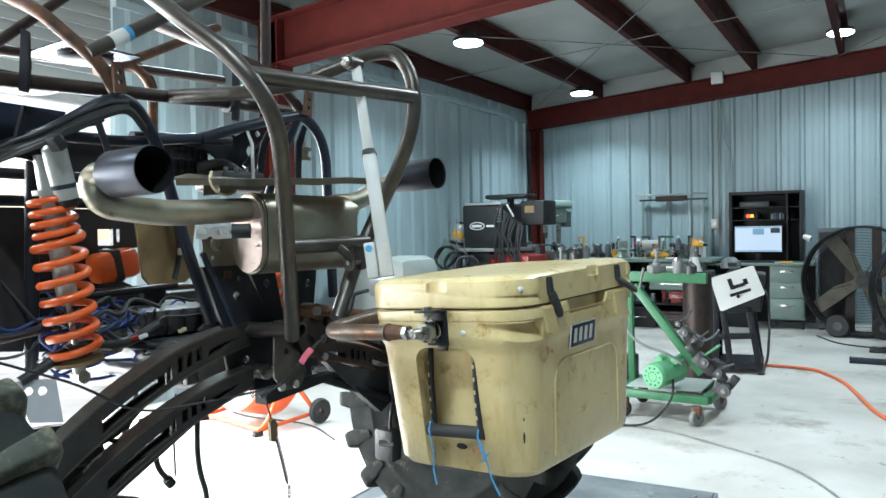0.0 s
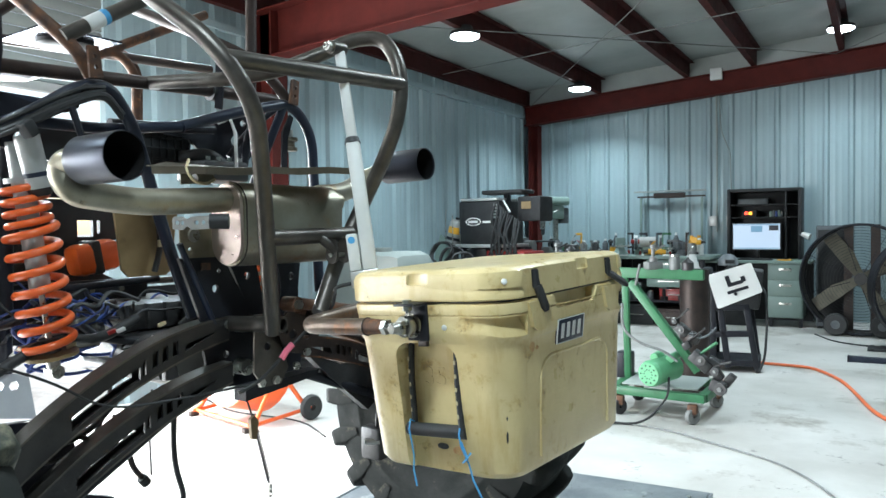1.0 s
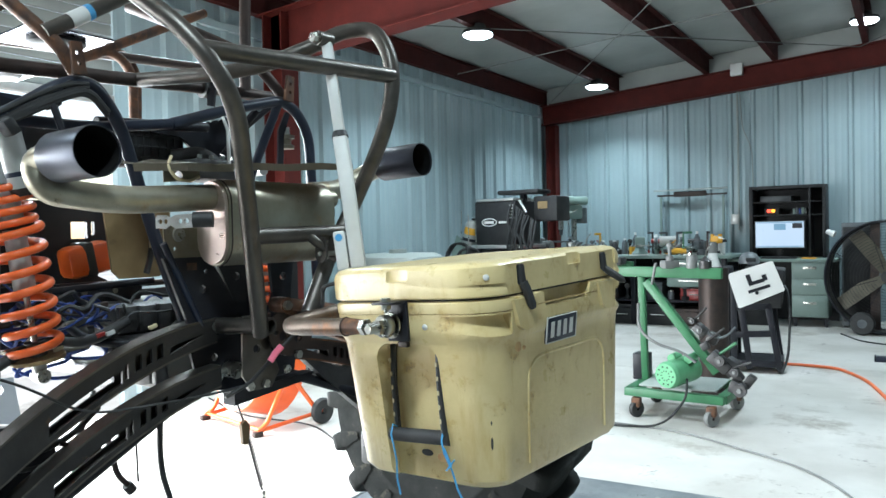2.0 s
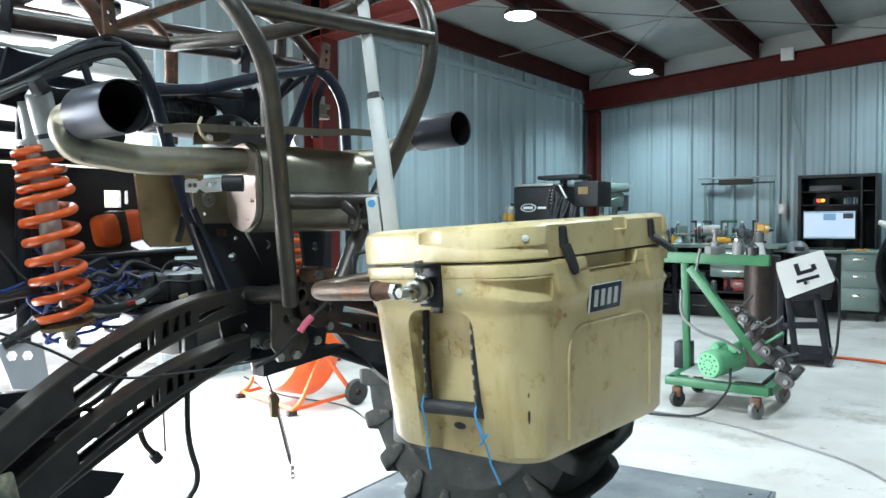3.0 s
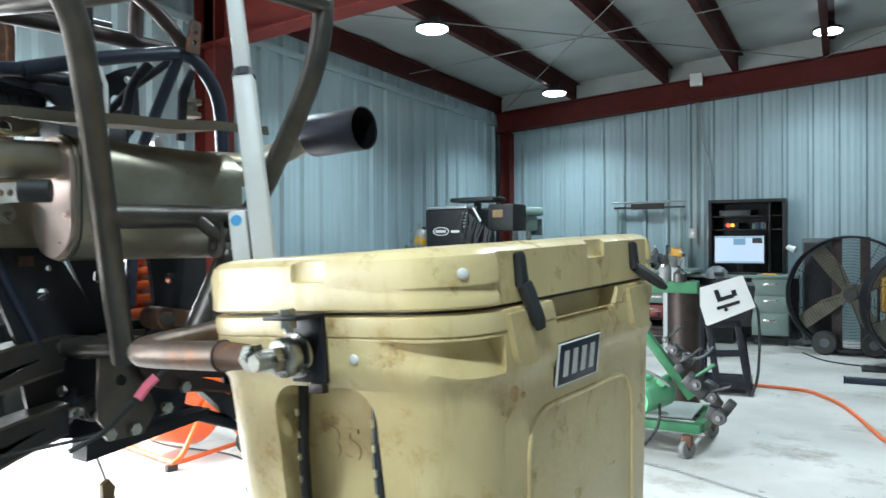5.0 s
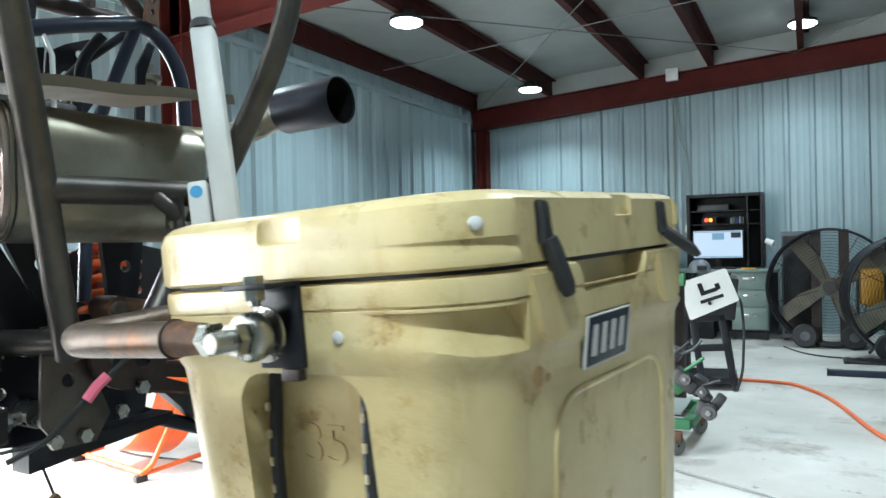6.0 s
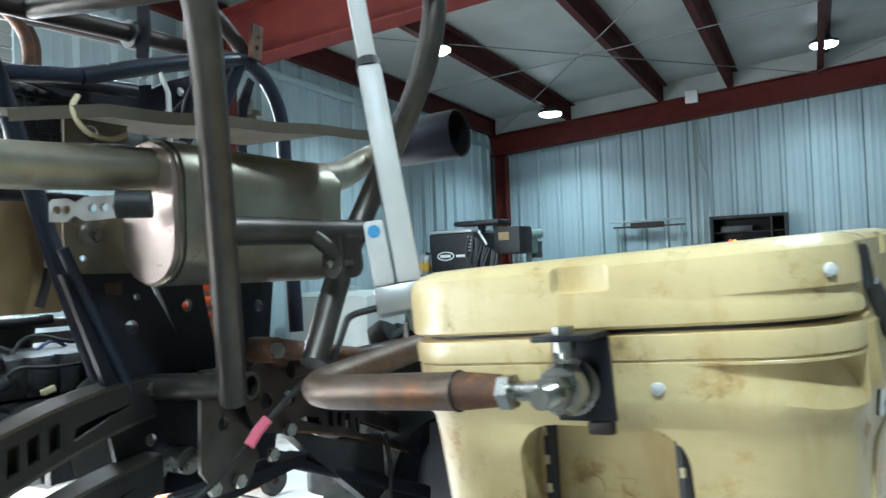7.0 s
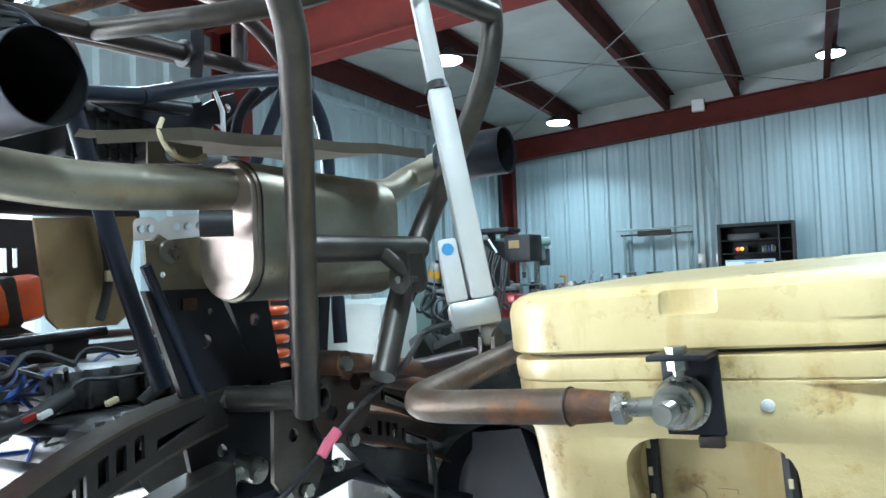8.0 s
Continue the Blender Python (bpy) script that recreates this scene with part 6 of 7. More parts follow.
rail = thing("wall_light_bar", "unlit white strip light on a dark wall stand", "strip light")
part("tube_lamp", rod((-3.06, 10.80, 1.785), (-2.03, 10.80, 1.79), 0.013, n=12), "tankgrey", rail)
part("housing", box(-2.78, 10.81, 1.69, -2.33, 10.87, 1.765, 0.006), "rustdark", rail)
part("stand_bar", box(-3.02, 10.83, 1.70, -2.05, 10.86, 1.725), "rustdark", rail)
for x in (-2.97, -2.10):
    part("stand_post", box(x - 0.015, 10.83, 0.0, x + 0.015, 10.86, 1.72), "grey", rail)
cond = thing("wall_conduit", "grey electrical conduit running down the end wall", "conduit", "", "structure")
part("pipe_run", pipe([(-1.90, 10.84, 3.15), (-1.90, 10.88, 2.4), (-1.90, 10.88, 1.2)], 0.014, 8), "tankgrey", cond)
part("cable_run", pipe(rounded_path([(-1.87, 10.84, 3.1), (-1.84, 10.87, 2.6), (-1.72, 10.88, 2.3), (-1.70, 10.88, 1.3)], 0.1), 0.008, 8), "tankgrey", cond)
part("junction_box", box(-1.96, 10.70, 3.30, -1.80, 10.78, 3.46, 0.006), "white", cond)
for x in (-1.95, -1.72):
    part("socket_box", box(x - 0.05, 10.86, 1.28, x + 0.05, 10.91, 1.42, 0.004), "alu", cond)

desk = thing("desk", "grey-green steel desk with a drawer pedestal", "desk")
part("desktop", box(-2.05, 10.0, 0.80, -0.62, 10.55, 0.835, 0.006), "grey", desk)
ped = part("pedestal", box(-1.13, 10.03, 0.12, -0.72, 10.52, 0.80, 0.006), "grey", desk)
for k, (z0, z1) in enumerate(((0.60, 0.785), (0.40, 0.585), (0.14, 0.385))):
    d = part("drawer_front", box(-1.115, 10.012, z0, -0.735, 10.032, z1, 0.004), "grey", ped)
    part("handle", box(-1.0, 9.995, (z0 + z1) / 2 + 0.02, -0.85, 10.012, (z0 + z1) / 2 + 0.05, 0.003), "zinc", d)
for x in (-2.0, -1.6, -1.10, -0.75):
    part("foot", box(x - 0.02, 10.08, 0, x + 0.02, 10.12, 0.12 if x > -1.2 else 0.80), "black", desk)

# added dark sheet in place of the shade beneath the desk
part("modesty_panel", box(-2.04, 10.46, 0.04, -0.63, 10.48, 0.80), "plastic", desk, "dark added panel standing in for the shade under the desk")
cabinet = thing("open_cabinet", "black steel cabinet, open, with cluttered shelves", "cabinet")
for x0, x1, y0, y1, z0, z1, n in ((-1.70, -1.66, 10.5, 10.88, 0.836, 1.77, "side"), (-0.82, -0.78, 10.5, 10.88, 0.836, 1.77, "side"), (-1.66, -0.82, 10.5, 10.88, 1.73, 1.77, "top"), (-1.66, -0.82, 10.86, 10.88, 0.836, 1.73, "back"), (-1.66, -0.82, 10.55, 10.86, 1.55, 1.565, "shelf"), (-1.66, -0.82, 10.55, 10.86, 1.38, 1.395, "shelf"), (-0.98, -0.96, 10.5, 10.86, 0.836, 1.73, "divider")):
    part(n, box(x0, y0, z0, x1, y1, z1, 0.002), "plastic", cabinet)
part("red_light", rod((-1.46, 10.56, 1.445), (-1.46, 10.53, 1.445), 0.022, n=14), "glowred", cabinet, "glowing red indicator")
part("amber_light", rod((-1.41, 10.56, 1.445), (-1.41, 10.53, 1.445), 0.022, n=14), "glowamber", cabinet, "glowing amber indicator")
part("device", box(-1.52, 10.56, 1.396, -1.34, 10.8, 1.48, 0.006), "plastic", cabinet)
for k in range(5):
    part("binder", box(-1.18 + 0.035 * k, 10.6, 1.396, -1.152 + 0.035 * k, 10.8, 1.47 + 0.012 * (k % 2), 0.003), ("grey", "darkgrey", "blue")[k % 3], cabinet)
part("box_file", box(-1.58, 10.62, 1.566, -1.2, 10.84, 1.64, 0.004), "darkgrey", cabinet)

mon = thing("monitor", "lit computer monitor showing a pale desktop window", "monitor")
part("bezel", box(-1.605, 10.325, 0.955, -1.005, 10.36, 1.315, 0.004), "plastic", mon)
scr = part("screen", box(-1.592, 10.318, 0.972, -1.018, 10.3245, 1.303), "screen", mon, "lit pale screen")
part("stand", box(-1.34, 10.345, 0.85, -1.27, 10.38, 1.1, 0.004), "plastic", mon)
part("foot", box(-1.43, 10.27, 0.836, -1.18, 10.44, 0.85, 0.004), "plastic", mon)
for x0, x1, z0, z1, m in ((-1.37, -1.23, 1.195, 1.275, "screenblue"), (-1.15, -1.035, 1.215, 1.28, "screendark"), (-1.585, -1.03, 1.285, 1.297, "screenblue"), (-1.585, -1.03, 0.978, 0.99, "screenblue")):
    part("window", box(x0, 10.3155, z0, x1, 10.3175, z1), m, scr)
key = thing("keyboard", "black keyboard on the desk", "keyboard")
part("tray", box(-1.50, 10.08, 0.836, -1.08, 10.22, 0.855, 0.004), "plastic", key)
for k in range(4):
    part("key_row", box(-1.48, 10.095 + 0.03 * k, 0.855, -1.10, 10.118 + 0.03 * k, 0.861), "plastic", key)
tagged(part("yellow_pad", box(-1.02, 10.06, 0.836, -0.86, 10.18, 0.852, 0.003), "yellow"), "yellow note pad on the desk", "note pad")
tower = thing("tower_cabinet", "tall dark grey loudspeaker-like steel cabinet by the desk", "cabinet")
part("shell", box(-0.58, 10.1, 0.03, -0.25, 10.6, 1.27, 0.012), "darkgrey", tower)
part("front_panel", box(-0.56, 10.085, 0.08, -0.27, 10.1, 1.22, 0.006), "plastic", tower)
for x in (-0.54, -0.29):
    part("foot", box(x - 0.03, 10.15, 0, x + 0.03, 10.55, 0.03), "rubberb", tower)
lampd = thing("desk_lamp", "small bright desk lamp clipped on the cabinet", "lamp")
part("head", rod((-0.75, 10.25, 1.17), (-0.66, 10.22, 1.13), 0.03, 0.04, 14), "white", lampd)
part("arm", pipe([(-0.75, 10.25, 1.17), (-0.80, 10.40, 1.1), (-0.80, 10.5, 0.95), (-0.80, 10.46, 0.836)], 0.008, 8), "black", lampd)


# ---- drum fans ----
def big_fan(x, y, turn, R=0.63, tint="dusty"):
    o = thing("drum_fan", "large dark steel drum fan on two wheels", "fan", "drum fans", m=pose(x, y, R + 0.02, 0, 0, turn))
    part("drum", lathe([(R, -0.16), (R + 0.008, -0.16), (R + 0.008, 0.16), (R, 0.16)], 56, m=pose(0, 0, 0, 90, 0, 0), closed=True), tint, o)
    for y0 in (-0.16, 0.16):
        part("rim_ring", pipe([(R * math.cos(k * math.pi / 28), y0, R * math.sin(k * math.pi / 28)) for k in range(56)], 0.014, 8, closed=True), "black", o)
    for dx in (-0.14, 0.14):
        part("upright", box(dx - 0.05, 0.08, -R, dx + 0.05, 0.12, R), "rustdark", o)
    part("motor", rod((0, 0.02, 0), (0, 0.26, 0), 0.10, n=20), "darkgrey", o)
    hub = part("hub", rod((0, -0.05, 0), (0, 0.03, 0), 0.07, n=20), "grime", o)
    for k in range(4):
        a = math.pi * k / 2 + 0.95
        bm = slab([(0.05, -0.06), (0.30, -0.12), (R - 0.04, -0.10), (R - 0.04, 0.07), (0.30, 0.06), (0.05, 0.04)], 0.004)
        place(bm, Matrix.Rotation(a, 4, "Y") @ pose(0, 0, 0, 90, 0, 0) @ Matrix.Rotation(radians(22), 4, "X"))
        part("blade", bm, "bladedust", hub, "dusty brown blade")
    for k in range(16):
        rr = 0.14 + (R - 0.14) * k / 15.0
        part("guard_ring", pipe([(rr * math.cos(j * math.pi / 20), -0.165, rr * math.sin(j * math.pi / 20)) for j in range(40)], 0.0022, 5, closed=True), "grime", o)
    for k in range(8):
        a = math.pi * k / 4 + 0.3
        part("guard_spoke", rod((0.1 * math.cos(a), -0.168, 0.1 * math.sin(a)), (R * math.cos(a), -0.165, R * math.sin(a)), 0.004, n=6), "black", o)
    for s in (-1, 1):
        w = part("wheel", lathe([(0.05, -0.03), (0.115, -0.03), (0.13, -0.015), (0.13, 0.015), (0.115, 0.03), (0.05, 0.03)], 24, m=pose(s * 0.24, -0.22, -R + 0.11, 90, 0, 0), closed=True), "rubberb", o, "black rubber wheel")
        part("wheel_hub", rod((s * 0.24, -0.245, -R + 0.11), (s * 0.24, -0.19, -R + 0.11), 0.052, n=16), "darkgrey", w)
        part("stand_leg", pipe([(s * 0.24, -0.22, -R + 0.11), (s * 0.3, 0.0, -R + 0.10), (s * 0.3, 0.25, -R - 0.005)], 0.016, 8), "black", o)
    return o


big_fan(-0.08, 9.72, -4)
big_fan(0.60, 9.0, 10, 0.58, "black")
crt = thing("yellow_pressure_washer", "yellow machine standing behind the drum fans", "machine", m=pose(0.35, 9.75, 0, 0, 0, 0))
part("tank", box(-0.14, -0.12, 0.45, 0.14, 0.12, 0.85, 0.04), "yellow", crt)
part("frame", pipe([(-0.16, 0, 0), (-0.16, 0, 0.9), (0.16, 0, 0.9), (0.16, 0, 0)], 0.015, 8, bend=0.06), "black", crt)
part("hose_reel", rod((-0.1, 0, 0.3), (0.1, 0, 0.3), 0.11), "green", crt)

BASE = Matrix.Translation((0.47, -0.32, 0))
ofan = thing("orange_drum_fan", "orange drum fan with wire guard on a wheeled stand", "fan", m=pose(-4.00, 4.02, 0.365, 0, 0, -14) @ Matrix.Rotation(radians(-16), 4, "X"))
R = 0.30
part("drum", lathe([(R, -0.13), (R + 0.008, -0.13), (R + 0.008, 0.13), (R, 0.13)], 44, m=pose(0, 0, 0, 90, 0, 0), closed=True), "orange", ofan)
part("drum_liner", lathe([(R - 0.005, -0.125), (R - 0.002, -0.125), (R - 0.002, 0.125), (R - 0.005, 0.125)], 44, m=pose(0, 0, 0, 90, 0, 0), closed=True), "pale", ofan, "pale inner face of the drum")
for k in range(16):
    rr = 0.05 + (R - 0.05) * k / 15.0
    part("guard_ring", pipe([(rr * math.cos(j * math.pi / 18), -0.135, rr * math.sin(j * math.pi / 18)) for j in range(36)], 0.0022, 5, closed=True), "alu", ofan)
for k in range(12):
    a = math.pi * k / 6
    part("guard_spoke", rod((0.04 * math.cos(a), -0.138, 0.04 * math.sin(a)), (R * math.cos(a), -0.135, R * math.sin(a)), 0.0025, n=5), "alu", ofan)
hub = part("hub", rod((0, -0.06, 0), (0, 0.08, 0), 0.06, n=18), "alu", ofan)
for k in range(3):
    bm = place(slab([(0.04, -0.05), (R - 0.03, -0.10), (R - 0.02, 0.06), (0.04, 0.04)], 0.003), Matrix.Rotation(2.094 * k + 0.4, 4, "Y") @ pose(0, 0, 0, 90, 0, 0) @ Matrix.Rotation(radians(24), 4, "X"))
    part("blade", bm, "alu", hub)
fan_stand = thing("fan_stand", "orange tube stand of the drum fan with black wheels", "stand", m=pose(-4.00, 4.02, 0, 0, 0, -14))
for s in (-1, 1):
    part("side_frame", pipe([(s * 0.315, 0, 0.35), (s * 0.315, -0.16, 0.06), (s * 0.315, -0.22, 0.03)], 0.014, 10, bend=0.04), "orange", fan_stand)
    part("side_brace", pipe([(s * 0.315, 0, 0.35), (s * 0.315, 0.20, 0.08)], 0.014, 10), "orange", fan_stand)
    part("side_foot", pipe([(s * 0.315, -0.22, 0.03), (s * 0.315, 0.24, 0.07)], 0.012, 10), "orange", fan_stand)
    w = part("wheel", lathe([(0.02, -0.02), (0.07, -0.02), (0.08, -0.008), (0.08, 0.008), (0.07, 0.02), (0.02, 0.02)], 22, m=axes((s * 0.345, 0.22, 0.08), (0, 1, 0), (0, 0, 1)), closed=True), "rubberb", fan_stand, "black rubber wheel")
    part("pivot_knob", rod((s * 0.295, 0, 0.35), (s * 0.345, 0, 0.35), 0.022), "rubberb", fan_stand)
    part("foot_pad", box(s * 0.315 - 0.018, -0.25, 0, s * 0.315 + 0.018, -0.19, 0.03, 0.004), "rustdark", fan_stand)
part("cross_bar", rod((-0.315, -0.20, 0.035), (0.315, -0.20, 0.035), 0.012), "orange", fan_stand)

# ---- the green saw on castors ----
BASE = SAW
saw = thing("green_metal_saw", "green-painted metal saw with tilted arm on a castor frame", "saw machine")


def rect_bar(p, q, w, h, material, name="frame_bar", parent=None, label=""):
    p, q = Vector(p), Vector(q)
    m = Matrix.Translation(p) @ axes((0, 0, 0), (q - p), UP if abs((q - p).normalized().z) < 0.95 else Vector((0, 1, 0)))
    return part(name, box(0, -w / 2, -h / 2, (q - p).length, w / 2, h / 2, 0.005, m=m), material, parent or saw, label)


rect_bar((-1.70, 5.15, 0.185), (-0.98, 5.10, 0.185), 0.06, 0.07, "green")
rect_bar((-1.70, 5.72, 0.185), (-0.98, 5.72, 0.185), 0.06, 0.07, "green")
rect_bar((-1.00, 5.12, 0.185), (-0.98, 5.72, 0.185), 0.06, 0.07, "green")
rect_bar((-1.68, 5.12, 0.185), (-1.68, 5.72, 0.185), 0.06, 0.07, "green")
for x, y in ((-1.06, 5.05), (-1.62, 5.12), (-1.0, 5.66), (-1.62, 5.66)):
    w = part("castor", lathe([(0.01, -0.02), (0.055, -0.02), (0.062, -0.01), (0.062, 0.01), (0.055, 0.02), (0.01, 0.02)], 22, m=axes((x, y, 0.062), (0.6, 0.8, 0), (0, 0, 1)), closed=True), "rubberb" if x < -1.3 else "dull", saw, "worn castor wheel")
    part("fork", box(x - 0.035, y - 0.03, 0.075, x + 0.035, y + 0.03, 0.15, 0.012), "rust", w)
rect_bar((-1.56, 5.22, 1.02), (-1.05, 5.22, 0.36), 0.06, 0.075, "green", "saw_arm", label="tilted green saw arm")
rect_bar((-2.35, 5.45, 1.085), (-1.03, 5.32, 1.075), 0.08, 0.048, "green", "top_beam", label="long green top beam")
rect_bar((-2.40, 5.60, 1.14), (-1.75, 5.50, 1.13), 0.05, 0.04, "green", "side_rail")
rect_bar((-1.66, 5.50, 0.21), (-1.66, 5.42, 1.04), 0.05, 0.05, "green", "post")
part("column_box", box(-1.76, 5.48, 0.21, -1.64, 5.62, 0.42, 0.01), "black", saw)
mot = part("motor", rod((-1.36, 5.04, 0.35), (-1.26, 5.30, 0.37), 0.098, n=26), "mint", saw, "pale green electric motor")
mw = (Vector((-1.26, 5.30, 0.37)) - Vector((-1.36, 5.04, 0.35))).normalized()
part("fan_cover", rod(Vector((-1.36, 5.04, 0.35)) - mw * 0.03, Vector((-1.36, 5.04, 0.35)), 0.088, 0.10, 26), "mint", mot)
u_, v_, w_ = frame_of(mw)
for rr in (0.035, 0.065):
    for k in range(10):
        a = 2 * math.pi * k / 10
        c = Vector((-1.36, 5.04, 0.35)) - mw * 0.031 + rr * (math.cos(a) * u_ + math.sin(a) * v_)
        part("vent_hole", rod(c, c - mw * 0.002, 0.007 if rr > 0.05 else 0.005, n=8), "black", mot)
for dx in (-0.06, 0.06):
    part("capacitor", rod(Vector((-1.30 + dx, 5.14, 0.455)), Vector((-1.28 + dx, 5.26, 0.465)), 0.032, n=14), "mint", mot)
for c, s, turn in (((-1.02, 5.16, 0.45), (0.085, 0.10, 0.045), 40), ((-0.95, 5.18, 0.42), (0.045, 0.12, 0.06), 30), ((-0.90, 5.13, 0.37), (0.05, 0.09, 0.03), 55), ((-0.89, 5.10, 0.29), (0.055, 0.10, 0.045), 20), ((-0.82, 5.14, 0.33), (0.03, 0.08, 0.05), 35), ((-1.16, 5.2, 0.67), (0.05, 0.09, 0.035), 40), ((-1.08, 5.22, 0.61), (0.04, 0.08, 0.04), 25), ((-1.12, 5.15, 0.56), (0.03, 0.06, 0.03), 60)):
    part("clamp_block", box(-s[0], -s[1] / 2, -s[2], s[0], s[1] / 2, s[2], 0.012, m=Matrix.Translation(c) @ Matrix.Rotation(radians(turn), 4, "Y")), "grime", saw, "greasy dark clamp block")
for c, r, h in (((-1.0, 5.09, 0.47), 0.035, 0.03), ((-0.90, 5.08, 0.40), 0.03, 0.03), ((-0.86, 5.05, 0.28), 0.045, 0.03), ((-1.15, 5.13, 0.68), 0.028, 0.03), ((-1.20, 5.16, 0.74), 0.022, 0.04)):
    part("guide_wheel", rod(Vector(c), Vector(c) - Vector((0.2, 1, 0)).normalized() * h, r, n=18), "grime", saw, "greasy dark guide wheel")
    part("guide_bolt", hexnut(Vector(c) - Vector((0.2, 1, 0)).normalized() * h, (-0.2, -1, 0), r * 0.4, 0.012), "dull", saw)
for p, q in (((-1.22, 5.16, 0.72), (-1.10, 5.10, 0.84)), ((-1.10, 5.18, 0.60), (-0.98, 5.12, 0.70)), ((-0.98, 5.14, 0.40), (-0.80, 5.1, 0.47))):
    part("clamp_screw", rod(p, q, 0.009, n=8), "grime", saw)
part("vice_jaw", box(-2.10, 5.35, 1.13, -1.96, 5.5, 1.20, 0.01), "green", saw)
part("vice_jaw", box(-1.90, 5.35, 1.13, -1.80, 5.5, 1.19, 0.01), "grime", saw)
part("chip_tray", box(-1.62, 5.18, 0.222, -1.05, 5.68, 0.235, 0.004), "tankgrey", saw, "pale dusty chip tray")
part("adjuster_lever", rod((-1.03, 5.15, 0.50), (-0.90, 5.12, 0.60), 0.012), "green", saw)
part("adjuster_lever", rod((-1.50, 5.15, 1.0), (-1.46, 5.12, 1.16), 0.010), "dull", saw)
part("coolant_hose", pipe(rounded_path([(-1.62, 5.2, 0.85), (-1.60, 5.12, 0.66), (-1.45, 5.08, 0.56), (-1.28, 5.1, 0.52), (-1.18, 5.12, 0.44)], 0.1), 0.011, 8), "dull", saw)
part("chain", pipe(sag((-1.12, 5.18, 0.66), (-0.92, 5.2, 0.70), 0.06), 0.010, 6), "darkgrey", saw)
part("motor_cable", pipe(rounded_path([(-1.24, 5.1, 0.32), (-1.22, 5.0, 0.2), (-1.35, 4.85, 0.015), (-1.7, 4.75, 0.012), (-2.3, 4.9, 0.012)], 0.15), 0.009, 8), "rubberb", saw, "black motor cable trailing on the floor")

BASE = CUTTER
drum = thing("rusty_pipe", "tall rusty brown steel pipe standing upright", "pipe", m=Matrix.Translation((-1.285, 6.4, 0)))
part("shell", lathe([(0.105, 0), (0.122, 0), (0.122, 1.05), (0.105, 1.05)], 36, closed=True), "rustdark", drum)
part("base_plate", box(-0.16, -0.16, 0, 0.16, 0.16, 0.012), "rustdark", drum)

plasma = thing("plasma_cutter_cart", "white and black plasma cutter on a black steel cart", "welding cart", m=pose(-1.10, 7.35, 0, 0, 0, 6))
part("machine_case", box(-0.20, 0.03, 0.63, 0.15, 0.55, 1.0, 0.02, m=Matrix.Rotation(radians(6), 4, "Y")), "plastic", plasma)
pan = part("side_panel", slab([(-0.246, 0.92), (-0.235, 0.945), (0.13, 1.065), (0.15, 1.062), (0.25, 0.80), (0.24, 0.785), (-0.14, 0.617), (-0.158, 0.622)], 0.012, m=axes((0, 0.02, 0), (1, 0, 0), (0, 0, 1))), "white", plasma, "white side panel with a dark decal")
part("panel_top", slab([(-0.240, 0.0), (0.15, 0.0), (0.15, 0.35), (-0.240, 0.35)], 0.010, m=axes((0, 0.02, 0.99), (1, 0, 0.31), (0, 1, 0))), "white", plasma, "white top cover")
for x0, x1, z0, z1 in ((-0.075, -0.035, -0.01, 0.10), (-0.035, 0.07, -0.01, 0.025), (0.06, 0.10, 0.0, 0.055), (-0.10, 0.10, -0.075, -0.045)):
    part("decal_bar", box(x0, -0.0015, z0, x1, 0.0015, z1, m=Matrix.Translation((0.01, 0.0055, 0.86)) @ Matrix.Rotation(radians(-19), 4, "Y")), "black", pan)
part("vent_knob", rod((0.01, 0.008, 0.765), (0.01, -0.01, 0.765), 0.016), "black", pan)
for p, q in (((-0.20, 0.05, 0.04), (-0.20, 0.05, 0.95)), ((0.20, 0.05, 0.04), (0.10, 0.05, 0.66)), ((-0.06, 0.05, 0.04), (-0.14, 0.05, 0.66)), ((0.20, 0.5, 0.04), (0.12, 0.5, 0.66)), ((-0.20, 0.5, 0.04), (-0.20, 0.5, 0.95)), ((-0.20, 0.05, 0.09), (0.20, 0.05, 0.09)), ((-0.20, 0.05, 0.36), (0.16, 0.05, 0.38)), ((0.20, 0.05, 0.09), (0.20, 0.5, 0.09)), ((-0.2, 0.05, 0.62), (0.13, 0.05, 0.64)), ((-0.2, 0.5, 0.09), (0.2, 0.5, 0.09))):
    rect_bar(p, q, 0.058, 0.058, "black", "cart_bar", plasma)
part("cart_back", box(-0.33, 0.10, 0.08, -0.235, 0.52, 1.0, 0.02), "black", plasma)
part("cart_shelf", box(-0.20, 0.05, 0.10, 0.20, 0.5, 0.115), "black", plasma)
for x, y in ((-0.19, 0.06), (0.20, 0.06), (0.20, 0.5), (-0.19, 0.5)):
    part("castor", rod((x - 0.015, y, 0.03), (x + 0.015, y, 0.03), 0.03, n=14), "rubberb", plasma)
part("torch_cable", pipe(rounded_path([(0.17, 0.3, 0.85), (0.27, 0.2, 0.80), (0.29, 0.15, 0.5), (0.27, 0.1, 0.15), (0.22, 0.0, 0.02)], 0.1), 0.012, 8), "rubberb", plasma)
part("hose_coil", pipe([(0.19 + 0.02 * math.sin(k * 0.3), 0.3 + 0.13 * math.cos(k * math.pi / 10), 0.82 + 0.14 * math.sin(k * math.pi / 10)) for k in range(60)], 0.014, 8), "tan", plasma, "coiled torch hose")
hel = thing("welding_helmet", "dark grey welding helmet resting on the cutter", "helmet", m=pose(-1.20, 7.6, 1.03, 0, 0, 20))
part("shell", lathe([(0.095, 0.0), (0.098, 0.03), (0.085, 0.07), (0.06, 0.098), (0.03, 0.112), (0, 0.114)], 24), "darkgrey", hel)
